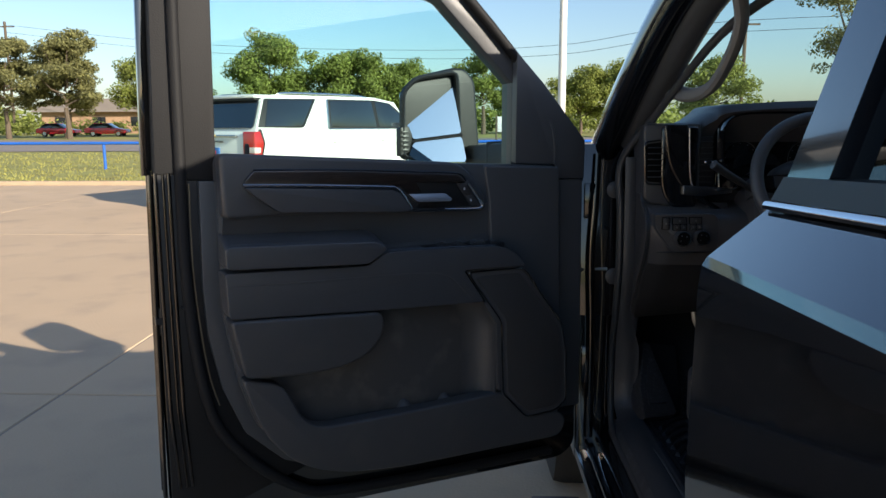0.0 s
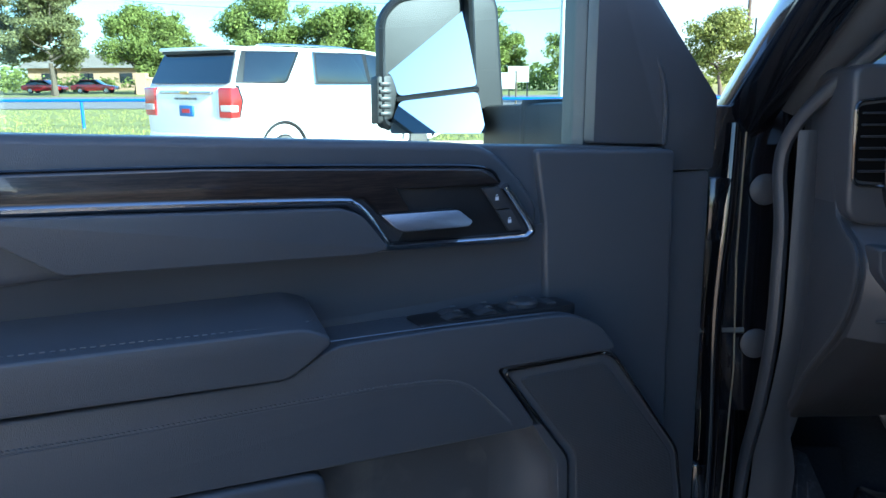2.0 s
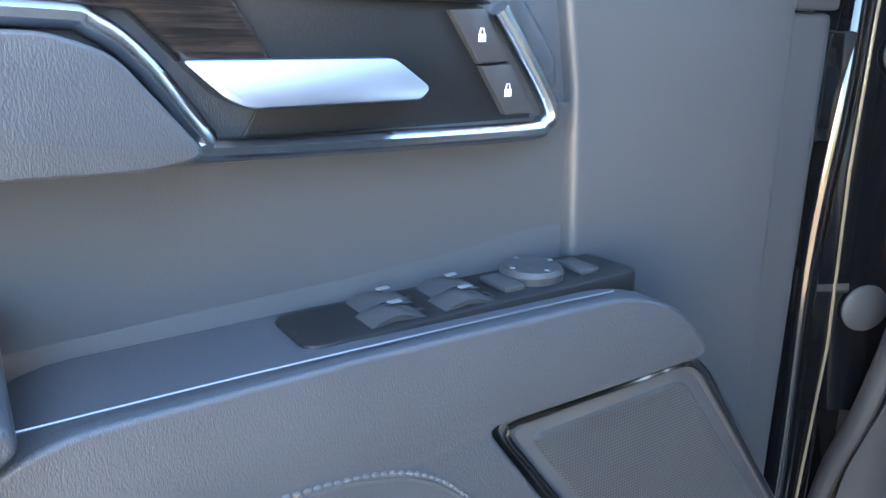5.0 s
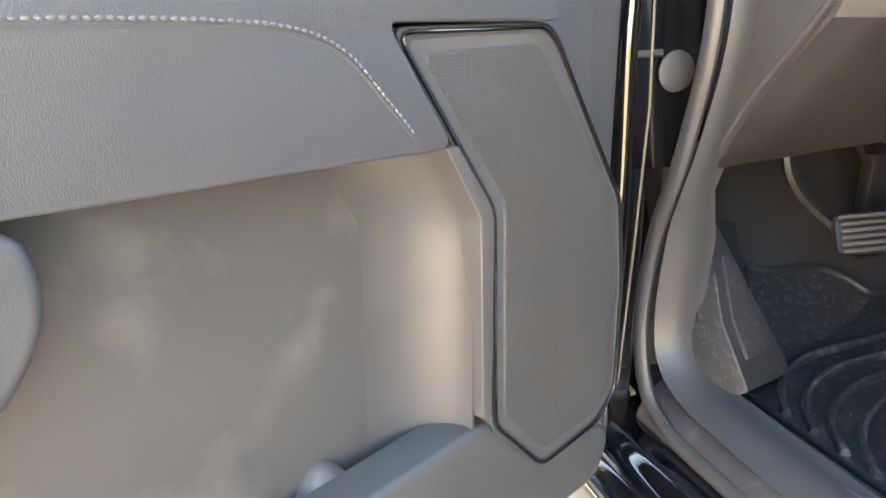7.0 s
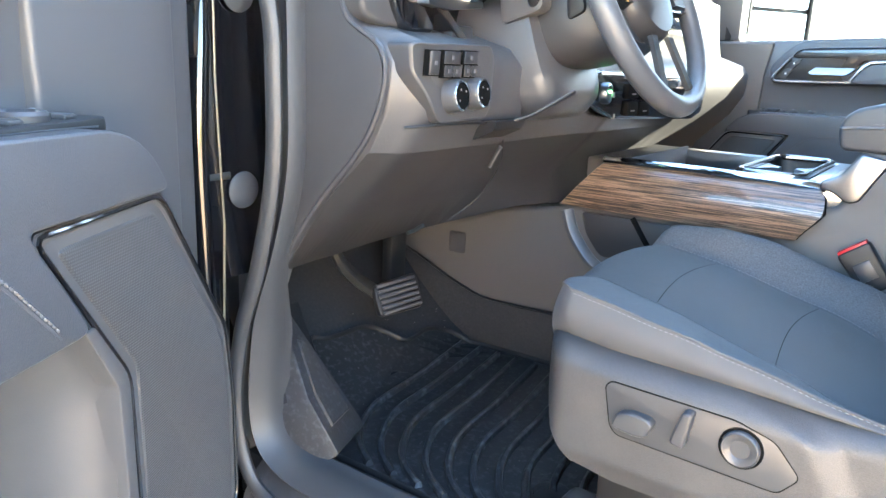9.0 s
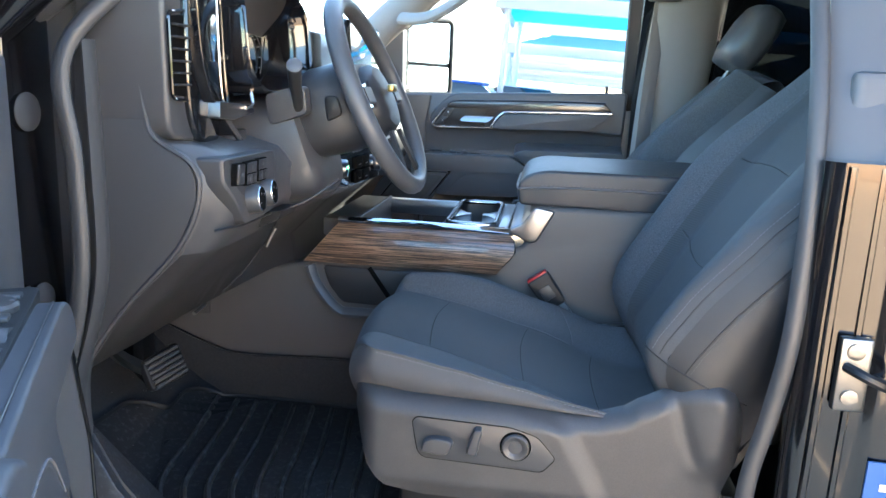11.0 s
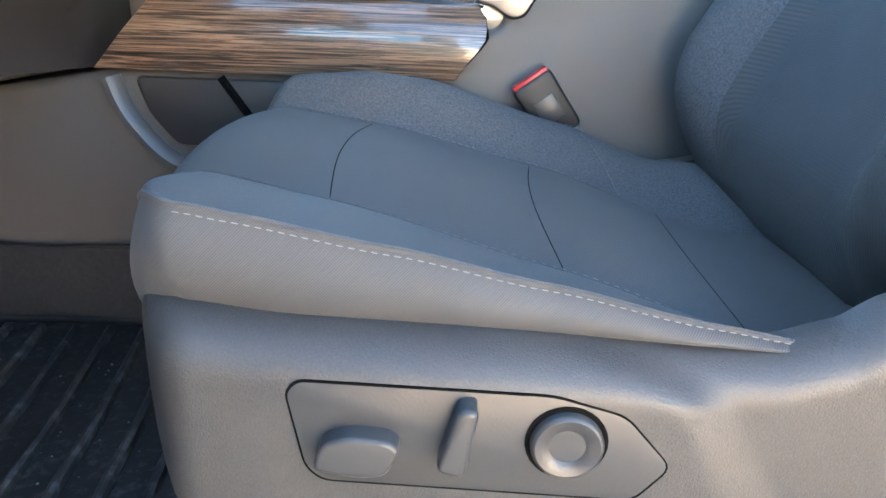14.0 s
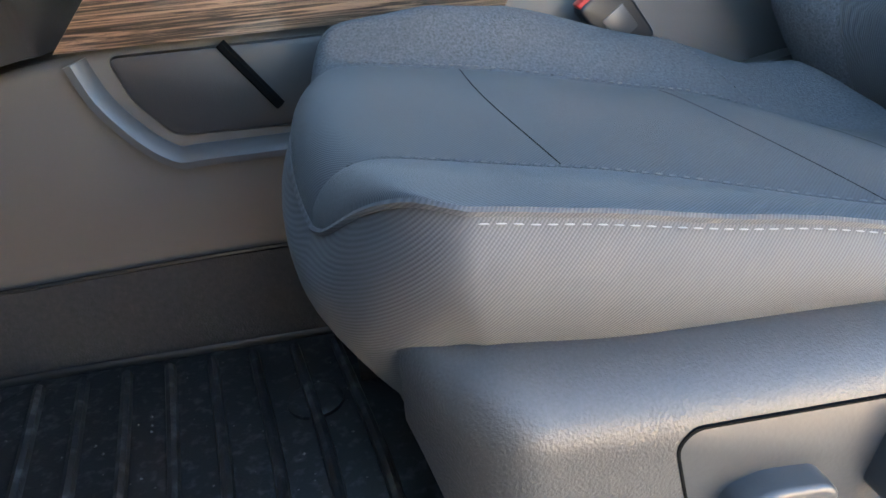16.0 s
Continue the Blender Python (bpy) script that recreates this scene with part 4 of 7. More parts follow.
def door_inside(door):
    """The trim of a front door, from the top down."""
    base = [(-1.105, 1.525), (-0.25, 1.500), (-0.118, 1.494), (-0.105, 0.735), (-0.14, 0.688), (-0.67, 0.688), (-0.83, 0.705), (-0.945, 0.75), (-1.03, 0.852), (-1.07, 0.972), (-1.10, 1.14)]
    part("trim_panel", prism(rounded(base, 0.02), 0.002, 0.040, "x", 0.008), M["trim"], door)
    raised = [(-0.352, 1.262), (-0.358, 1.40), (-0.375, 1.498), (-0.119, 1.492), (-0.107, 0.74), (-0.15, 0.70), (-0.20, 0.70), (-0.24, 1.0), (-0.26, 1.22)]
    part("front_panel", prism(rounded(raised, [0.01, 0.01, 0.01, 0.01, 0.02, 0.02, 0.02, 0.02, 0.02]), 0.01, 0.052, "x", 0.009, 4), M["trim"], door)
    curl = [(-1.141, 1.466), (-1.098, 1.466), (-1.092, 1.14), (-1.065, 0.975), (-1.02, 0.86), (-0.94, 0.765), (-0.83, 0.715), (-0.83, 0.690), (-0.955, 0.735), (-1.052, 0.825), (-1.103, 0.945), (-1.132, 1.08), (-1.141, 1.20)]
    part("trim_return", prism(rounded(curl, 0.004), -0.004, 0.022, "x", 0.005, 3), M["trim"], door, "grey trim edge beside the seal")
    part("hinge_side_panel", prism(rounded([(-0.114, 1.455), (-0.012, 1.455), (-0.008, 0.74), (-0.10, 0.74)], 0.01), 0.0, 0.020, "x", 0.004), M["trim"], door)
    sail = [(-0.255, 1.503), (-0.116, 1.499), (-0.113, 1.457), (-0.010, 1.457), (-0.008, 1.572), (-0.16, 1.735), (-0.252, 1.82)]
    part("sail_panel", prism(rounded(sail, 0.006), 0.0, 0.024, "x", 0.006), M["trim"], door, "dark mirror sail panel")
    part("sail_ridge", tube([(0.024, -0.118, 1.50), (0.027, -0.119, 1.55), (0.024, -0.125, 1.60), (0.018, -0.14, 1.64)], 0.006, 0.004, n=8), M["trim"], door)
    # upper bolster with the wood, the bright line and the handle
    BEND[0] = recede
    bol = [(-1.104, 1.532), (-0.60, 1.517), (-0.475, 1.512), (-0.425, 1.478), (-0.378, 1.425), (-0.388, 1.382), (-0.44, 1.377), (-0.64, 1.377), (-0.90, 1.385), (-1.100, 1.375)]
    part("upper_bolster", prism(rounded(bol, [0.015, 0.2, 0.04, 0.03, 0.03, 0.025, 0.05, 0.1, 0.1, 0.02]), 0.02, 0.098, "x", 0.022, 4), M["leather"], door)

    def scoop(u, v):
        y = -1.098 + 0.83 * u
        k = min(1.0, max(0.0, (y + 0.40) / 0.13))
        k = k * k * (3 - 2 * k)
        g = 0.046 * (y + 1.10) / 0.72
        top = max(0.041, 0.092 - g)
        return ((top - (top - 0.036) * (1 - (1 - v) ** 2)) * (1 - k) + 0.0375 * k, y, 1.392 - 0.125 * v)
    BEND[0] = None
    part("scooped_recess", surface(scoop, 40, 10, 0.003), M["trim"], door)
    BEND[0] = recede
    wood = [(-1.056, 1.460), (-1.030, 1.492), (-0.84, 1.492), (-0.484, 1.481), (-0.452, 1.458), (-0.615, 1.459), (-0.594, 1.425), (-0.632, 1.421), (-0.658, 1.449), (-0.69, 1.452)]
    part("wood_trim", prism(wood, 0.08, 0.1075, "x", 0.004, 3), M["dwood"], door, "glossy dark wood trim strip")
    part("wood_top_edge", tube(smooth_path(lift([(-1.03, 1.4925), (-0.84, 1.4925), (-0.60, 1.487), (-0.484, 1.4815), (-0.455, 1.462)], 0.1045), 6), 0.0022, n=6), M["piano"], door)
    part("handle_cup", prism(rounded([(-0.618, 1.4585), (-0.458, 1.4585), (-0.408, 1.390), (-0.612, 1.390), (-0.592, 1.424)], 0.004), 0.075, 0.0985, "x", 0.002), M["dark"], door, "dark recess behind the handle")
    lever = [(-0.640, 1.4290), (-0.530, 1.4290), (-0.510, 1.4135), (-0.519, 1.4075), (-0.614, 1.4070), (-0.624, 1.412)]
    bar = prism(rounded(lever, 0.004), 0.096, 0.124, "x", 0.006, 4)
    zs, xs = [v.co.z for v in bar.verts], [v.co.x for v in bar.verts]
    for v in bar.verts:
        if v.co.x > (min(xs) + max(xs)) / 2:
            v.co.x -= 0.011 * (v.co.z - min(zs)) / (max(zs) - min(zs))
    part("pull_handle", bar, M["lever"], door, "bright satin door lever")
    lock = part("lock_switch", prism([(-0.484, 1.454), (-0.457, 1.456), (-0.4345, 1.4255), (-0.460, 1.4245)], 0.096, 0.1035, "x", 0.0015), M["switch"], door)
    lock2 = part("lock_switch", prism([(-0.459, 1.4232), (-0.4335, 1.4242), (-0.411, 1.394), (-0.437, 1.394)], 0.096, 0.1035, "x", 0.0015), M["switch"], door)
    for k, (y, z) in ((lock, (-0.459, 1.440)), (lock2, (-0.436, 1.408))):
        part("symbol", box(0.1034, 0.1042, y - 0.0028, y + 0.0028, z - 0.003, z + 0.0015), M["white"], k)
        part("symbol", tube([(0.1038, y - 0.0018, z + 0.0015), (0.1038, y - 0.0012, z + 0.0045), (0.1038, y + 0.0012, z + 0.0045), (0.1038, y + 0.0018, z + 0.0015)], 0.0005, n=5), M["white"], k)
    line = [(-1.055, 1.456), (-0.90, 1.4535), (-0.70, 1.4475), (-0.672, 1.443), (-0.652, 1.425), (-0.630, 1.393), (-0.618, 1.387), (-0.43, 1.383), (-0.404, 1.386), (-0.398, 1.397), (-0.425, 1.432), (-0.446, 1.456)]
    part("bright_line", tube(smooth_path(lift(line, 0.1040), 5), 0.0060, 0.0070, n=10, side=(1, 0, 0)), M["satin"], door, "bright satin chrome outline")
    pad = [(-1.052, 1.451), (-0.69, 1.4405), (-0.668, 1.432), (-0.634, 1.388), (-0.66, 1.3835), (-0.975, 1.391), (-1.036, 1.434)]
    part("pull_pad", prism(rounded(pad, 0.008), 0.09, 0.126, "x", 0.012, 4), M["leather"], door, "padded charcoal insert")
    BEND[0] = None
    # armrest pad and its seam
    rest = [(-1.104, 1.318), (-0.735, 1.313), (-0.706, 1.300), (-0.704, 1.290), (-0.752, 1.254), (-1.104, 1.262)]
    pad_mesh = prism(rounded(rest, 0.014), 0.03, 0.138, "x", 0.016, 4)
    for v in pad_mesh.verts:
        if v.co.z > 1.285:
            v.co.z += 0.27 * (0.128 - v.co.x)
    arm = part("armrest", pad_mesh, M["leather"], door, "padded charcoal armrest")
    part("stitching", dashes([(0.124, -1.095, 1.3195), (0.126, -0.9, 1.3168), (0.126, -0.75, 1.3130), (0.112, -0.718, 1.3125), (0.09, -0.708, 1.316)], 0.0055, 0.0035, 0.0009), M["thread_dim"], arm)
    # middle panel with the switch ledge
    mid = [(-1.105, 1.252), (-0.765, 1.248), (-0.745, 1.25), (-0.700, 1.280), (-0.55, 1.281), (-0.36, 1.277), (-0.31, 1.258), (-0.272, 1.214), (-0.474, 1.2155), (-0.408, 1.123), (-0.70, 1.129), (-1.098, 1.141)]
    part("middle_panel", prism(rounded(mid, [0.01, 0.01, 0.01, 0.03, 0, 0.03, 0.03, 0.02, 0.01, 0.02, 0.01, 0.012]), 0.01, 0.120, "x", 0.010, 4), M["leather"], door)
    seam = [(-1.095, 1.223), (-0.93, 1.219), (-0.70, 1.2205), (-0.60, 1.2185), (-0.545, 1.2125), (-0.510, 1.197), (-0.478, 1.166), (-0.450, 1.137)]
    stitches(door, seam, 0.1205)
    part("seam_fold", tube(smooth_path(lift([(y, z - 0.004) for y, z in seam], 0.1185), 6), 0.0022, n=6), M["leather"], door)
    part("ledge_line", tube(smooth_path(lift([(-0.708, 1.2835), (-0.60, 1.2835), (-0.45, 1.2815), (-0.372, 1.2795)], 0.112), 4), 0.0008, n=6), M["smoked"], door, "thin bright line along the switch ledge")
    window_switches(door, 1.2795)
    # lower bulge, pocket and speaker
    bulge = [(-1.097, 1.137), (-0.712, 1.125), (-0.706, 1.075), (-0.742, 1.022), (-0.81, 0.992), (-0.92, 0.984), (-1.066, 0.992)]
    part("lower_bulge", prism(rounded(bulge, [0.015, 0.02, 0.05, 0.05, 0.06, 0.06, 0.02]), 0.01, 0.122, "x", 0.028, 5), M["trim_low"], door)
    part("pocket_back", prism(rounded([(-1.02, 1.12), (-0.36, 1.12), (-0.34, 0.72), (-0.95, 0.76)], 0.03), 0.03, 0.047, "x", 0.004), M["trim_dusty"], door, "dusty scuffed map pocket")

    def pocket_end(u, v):
        a = u * math.pi / 2
        z = 0.83 + 0.295 * v
        return (0.047 + 0.056 * (1 - math.cos(a)), -0.445 + 0.078 * math.sin(a) - 0.045 * max(0.0, (z - 1.055) / 0.07), z)
    part("pocket_end", surface(pocket_end, 12, 14, 0.004), M["trim_low"], door, smooth=70)
    part("pocket_flange", prism(rounded([(-0.412, 1.123), (-0.370, 1.058), (-0.363, 0.866), (-0.350, 0.862), (-0.352, 1.062), (-0.394, 1.123)], 0.004), 0.06, 0.1135, "x", 0.005, 3), M["trim_low"], door)
    front = [(-1.073, 0.990), (-0.972, 0.962), (-0.925, 0.868), (-0.895, 0.843), (-0.85, 0.838), (-0.60, 0.842), (-0.345, 0.855), (-0.255, 0.765), (-0.15, 0.77), (-0.118, 0.74), (-0.14, 0.689), (-0.67, 0.689), (-0.83, 0.706), (-0.945, 0.75), (-1.03, 0.852)]
    part("pocket_front", prism(rounded(front, [0.02, 0.03, 0.02, 0.03, 0.05, 0.2, 0.02, 0.02, 0.02, 0.03, 0.03, 0.1, 0.06, 0.06, 0.06]), 0.062, 0.108, "x", 0.014, 4), M["trim_low"], door)
    for y in (-0.625, -0.50):
        part("bottle_hump", surface(lambda u, v, y=y: (0.044 + 0.040 * v, y - 0.075 + 0.15 * u, 0.775 + 0.085 * math.sin(math.pi * u) ** 2 * (1 - 0.7 * v * v)), 16, 8), M["trim_low"], door)
    out = [(-0.465, 1.212), (-0.290, 1.213), (-0.270, 1.200), (-0.142, 1.035), (-0.126, 0.94), (-0.124, 0.80), (-0.160, 0.773), (-0.268, 0.767), (-0.347, 0.849), (-0.355, 1.062)]
    part("speaker_base", prism(rounded(out, 0.012), 0.02, 0.1105, "x", 0.004), M["trim_low"], door)
    ins = [(-0.437, 1.195), (-0.297, 1.197), (-0.285, 1.19), (-0.155, 1.028), (-0.140, 0.94), (-0.138, 0.806), (-0.165, 0.787), (-0.262, 0.783), (-0.330, 0.853), (-0.338, 1.066)]
    part("speaker_grille", prism(rounded(ins, 0.012), 0.09, 0.1125, "x", 0.004, 3), M["grille"], door, "finely ribbed speaker cloth")
    slope_o, slope_i = rounded(out, 0.012, 3), rounded(ins, 0.012, 3)
    part("bezel_slope", loft([lift([(y, z) for y, z in slope_o], 0.1125), lift(slope_i, 0.1085)], False), M["trim_low"], door)
    ring = rounded([(-0.461, 1.209), (-0.290, 1.210), (-0.272, 1.198), (-0.145, 1.033), (-0.129, 0.94), (-0.127, 0.802), (-0.162, 0.776), (-0.266, 0.770), (-0.344, 0.851), (-0.352, 1.063)], 0.014, 3)
    part("speaker_bezel", tube(lift(ring, 0.1122), 0.0022, 0.0030, n=8, closed=True, side=(1, 0, 0)), M["piano"], door, "gloss black speaker bezel")
    # the gleam on the gloss bezel, drawn as a thin metal line
    rim = [(y * 1.0 + (-0.0045 if y < -0.29 else 0.0035), z + (0.0035 if z > 1.1 else -0.002)) for y, z in ring]
    part("bezel_highlight", tube(lift(rim, 0.1112), 0.0011, n=6, closed=True), M["smoked"], door, "thin metal line standing in for the bezel's highlight")


def door_frame(door):
    shell = [(-1.242, 1.49), (-1.240, 1.05), (-1.235, 0.62), (-1.20, 0.575), (-0.06, 0.565), (-0.005, 0.60), (0.0, 1.48)]
    # dull strip added over the glossy end face to hide its bright reflection
    part("glare_cover", box(-0.118, -0.008, -1.2455, -1.2425, 0.64, 1.49, 0.001), M["gap"], door)
    for ex in (-0.105, -0.060, -0.030):
        part("edge_bead", tube([(ex, -1.246, 0.66), (ex - 0.002, -1.247, 1.1), (ex, -1.246, 1.48)], 0.0035, n=8), M["jamb"], door)
    # added matte sheet: keeps the gloss skin beside the seal from mirroring sky
    hem = [(-1.2395, 1.488), (-1.10, 1.488), (-1.09, 1.10), (-1.06, 0.95), (-0.98, 0.80), (-0.88, 0.70), (-1.18, 0.60), (-1.232, 0.63), (-1.2375, 1.05)]
    part("reflection_mask", prism(hem, -0.02, -0.0025, "x", 0.001), M["dark"], door, "matte black sheet added to hide sky reflection on the door")
    for y, r in ((-1.2355, 0.0045), (-1.219, 0.0035), (-1.206, 0.005)):
        part("hem_bead", tube([(-0.001, y, 1.485), (-0.001, y + 0.003, 1.22), (-0.001, y + 0.009, 0.90), (-0.001, y + 0.022, 0.70)], r, n=10), M["jamb"], door)
    part("sealer_bead", tube(smooth_path([(0.001, -1.1605, 1.46), (0.001, -1.1615, 1.36), (0.001, -1.157, 1.20), (0.001, -1.135, 1.0), (0.001, -1.11, 0.90)], 5), 0.0022, n=6), M["bead"], door, "glossy tan seam sealer")
    part("outer_shell", prism(rounded(shell, 0.03), -0.125, -0.006, "x", 0.006, 2, True), M["paint"], door, "gloss black door skin")
    frame = part("window_frame", prism([(-1.238, 1.482), (-1.178, 1.482), (-1.176, 1.468), (-1.108, 1.466), (-1.096, 1.50), (-1.094, 2.0), (-1.232, 2.03)], -0.075, 0.004, "x", 0.006), M["rubber"], door)
    part("front_rail", prism([(-0.254, 1.455), (0.0, 1.455), (-0.003, 1.578), (-0.20, 1.785), (-0.388, 1.956), (-0.50, 2.02), (-1.232, 2.055), (-1.232, 2.0), (-0.60, 1.985), (-0.482, 1.947), (-0.252, 1.735)], -0.06, -0.004, "x", 0.006), M["trim"], frame)
    part("outer_rail", prism([(-0.03, 1.54), (0.024, 1.56), (-0.36, 1.98), (-0.50, 2.06), (-1.255, 2.085), (-1.262, 1.478), (-1.2435, 1.478), (-1.236, 1.50), (-1.23, 2.05), (-0.52, 2.03), (-0.40, 1.965)], -0.095, -0.062, "x", 0.004), M["paint"], frame)
    seal = [(-0.02, 1.57), (-0.395, 1.95), (-0.52, 2.01), (-1.15, 2.035), (-1.180, 1.99), (-1.180, 1.47), (-1.176, 1.22), (-1.150, 0.97), (-1.095, 0.81), (-0.93, 0.655), (-0.75, 0.612), (-0.11, 0.603)]
    part("weatherstrip", tube(smooth_path(lift(seal, 0.008), 5), 0.014, 0.015, n=12, side=(1, 0, 0)), M["rubber"], door)
    pane_m = M["far_glass"] if FLIP[0] else M["glass"]
    glass = part("window_glass", prism([(-1.10, 1.49), (-0.25, 1.49), (-0.25, 1.74), (-0.485, 1.95), (-0.60, 1.985), (-1.10, 2.0)], -0.034, -0.030, "x"), pane_m, door)
    glass.visible_shadow = FLIP[0]
    part("lock_pin", lathe([(0.006, 0), (0.006, 0.02), (0.004, 0.026), (0, 0.027)], (0.05, -1.03, 1.528), (0, 0, 1), 10), M["dark"], door)
    part("glass_seal", prism([(-1.097, 1.490), (-0.252, 1.485), (-0.252, 1.500), (-1.097, 1.518)], -0.028, 0.006, "x", 0.004), M["rubber"], door)


left_door = thing("driver_door", "open driver door with charcoal leather trim and dark wood", "car door", (0, -0.6, 0.58), DOOR_LEFT)
door_frame(left_door)
door_inside(left_door)
latch = part("latch", box(-0.05, -0.008, -1.244, -1.20, 1.09, 1.16, 0.006), M["dark"], left_door)
part("striker_slot", box(-0.04, -0.002, -1.25, -1.20, 1.12, 1.135), M["dark"], latch)
part("latch_bolt", tube([(0.0, -1.19, 1.16), (0.012, -1.185, 1.155), (0.016, -1.16, 1.15)], 0.004, n=8), M["dark"], latch)
part("check_strap", tube([(-0.03, -0.02, 1.16), (-0.02, 0.03, 1.162), (0.02, 0.09, 1.165)], 0.008, 0.014, n=8), M["steel"], left_door, "grey door check strap")
part("check_plate", box(-0.035, -0.005, -0.012, 0.01, 1.135, 1.19, 0.004), M["steel"], left_door)
for z in (0.86, 1.38):
    part("hinge", tube([(-0.06, 0.0, z - 0.04), (-0.06, 0.0, z + 0.04)], 0.016, n=10), M["paint"], left_door)

# the folded trailer mirror, its glass turned to the window
mirror_thing = thing("door_mirror", "black folded trailer mirror with two panes", "mirror", (-0.62, -0.1, 1.5), DOOR_LEFT)
house = rounded([(-0.338, 1.515), (-0.336, 1.76), (-0.278, 1.818), (-0.112, 1.856), (-0.062, 1.856), (-0.017, 1.815), (0.008, 1.50)], [0.02, 0.05, 0.05, 0.02, 0.02, 0.05, 0.02])
shell = prism(house, -0.76, -0.655, "x", 0.02, 4)
for v in shell.verts:
    if v.co.y < -0.15:
        v.co.y += 0.075 * min(1.0, max(0.0, (-0.655 - v.co.x) / 0.105))
part("housing", shell, M["dark"], mirror_thing, "grained black mirror shell")
part("bezel", tube(lift(rounded([(-0.328, 1.52), (-0.326, 1.758), (-0.272, 1.808), (-0.108, 1.838), (-0.092, 1.515)], 0.03), -0.642), 0.010, 0.016, n=8, closed=True, side=(1, 0, 0)), M["dark"], mirror_thing)
def pane(name, pts, label):
    bm = prism(rounded(pts, 0.012), -0.624, -0.618, "x")
    for v in bm.verts:
        v.co.x += -0.022 + (v.co.y + 0.21) * 0.23 - (v.co.z - 1.66) * 0.30
    part(name, bm, M["mirror"], mirror_thing, label)


pane("upper_pane", [(-0.316, 1.645), (-0.315, 1.755), (-0.264, 1.797), (-0.117, 1.822), (-0.105, 1.612), (-0.288, 1.588), (-0.296, 1.635)], "clear mirror pane")
pane("lower_pane", [(-0.286, 1.576), (-0.106, 1.598), (-0.100, 1.505), (-0.318, 1.505), (-0.305, 1.54)], "clear wide-angle pane")
part("divider", tube([(-0.640, -0.292, 1.58), (-0.625, -0.2, 1.593), (-0.605, -0.1, 1.604)], 0.006, n=6), M["dark"], mirror_thing)
grip = part("marker_lamp", prism(rounded([(-0.342, 1.63), (-0.306, 1.634), (-0.292, 1.60), (-0.304, 1.54), (-0.342, 1.524)], 0.008), -0.665, -0.628, "x", 0.006), M["dark"], mirror_thing)
for i in range(5):
    part("rib", box(-0.630, -0.623, -0.336, -0.310, 1.545 + 0.016 * i, 1.553 + 0.016 * i, 0.001), M["switch"], grip)
part("arm", prism(rounded([(-0.66, -0.06), (-0.66, 0.08), (-0.06, 0.0), (-0.06, -0.20)], 0.02), 1.47, 1.568, "z", 0.015), M["dark"], mirror_thing)
part("arm_cap", lathe([(0.075, 0), (0.075, 0.085), (0.068, 0.1), (0.0, 0.104)], (-0.36, -0.055, 1.475), (0, 0, 1), 24), M["dark"], mirror_thing)

FLIP[0] = True
right_door = thing("passenger_door", "closed passenger door with charcoal trim and dark wood", "car door", (0, -0.6, 0.58), DOOR_RIGHT)
door_frame(right_door)
door_inside(right_door)
FLIP[0] = False
far_mirror = thing("door_mirror", "black trailer mirror outside the passenger window", "mirror", (2.75, 2.2, 1.4))


def turned_to_rear(bm):
    """The mirror head looks back along the truck: across, up and out become its own axes."""
    across, out = Vector((0.80, -0.60, 0)), Vector((-0.60, -0.80, 0))
    for v in bm.verts:
        a, z, c = v.co.x, v.co.z, v.co.y
        v.co = Vector((2.72, 2.205, 0)) + across * a + out * c + Vector((0, 0, z))
    return bm


part("housing", turned_to_rear(prism(rounded([(-0.012, 1.43), (-0.012, 1.735), (0.262, 1.75), (0.262, 1.43)], 0.03), -0.10, -0.004, "y", 0.015, 3)), M["dark"], far_mirror)
frame_pts = rounded([(-0.004, 1.44), (-0.004, 1.727), (0.254, 1.742), (0.254, 1.44)], 0.03)
bm = tube([(a, 0.0, z) for a, z in frame_pts], 0.011, 0.009, n=8, closed=True, side=(0, 1, 0))
part("bezel", turned_to_rear(bm), M["dark"], far_mirror)
part("upper_pane", turned_to_rear(prism(rounded([(0.006, 1.565), (0.006, 1.72), (0.244, 1.733), (0.244, 1.565)], 0.02), -0.004, 0.001, "y")), M["mirror"], far_mirror)
part("lower_pane", turned_to_rear(prism(rounded([(0.006, 1.45), (0.006, 1.552), (0.244, 1.552), (0.244, 1.45)], 0.012), -0.004, 0.001, "y")), M["mirror"], far_mirror)
part("arm", tube([(2.60, 2.26, 1.47), (2.70, 2.24, 1.47), (2.86, 2.20, 1.47)], 0.03, 0.05, n=8), M["dark"], far_mirror)

# ---- the truck's shell ----
MID = 1.57
truck = thing("pickup_truck", "black crew-cab pickup with its driver door open", "pickup truck", (MID, 1.2, 0.3))
part("floor_pan", box(0.70, 2.44, -0.3, 2.45, 0.60, 0.690, 0.01), M["carpet"], truck, "dark carpeted cab floor")
part("toe_board", surface(lambda u, v: (0.70 + 1.75 * u, 2.40 + 0.42 * v, 0.69 + 0.42 * v ** 1.3), 4, 8, 0.02), M["carpet"], truck)
part("firewall", box(0.66, 2.5, 2.80, 2.86, 0.6, 1.52), M["dark"], truck)
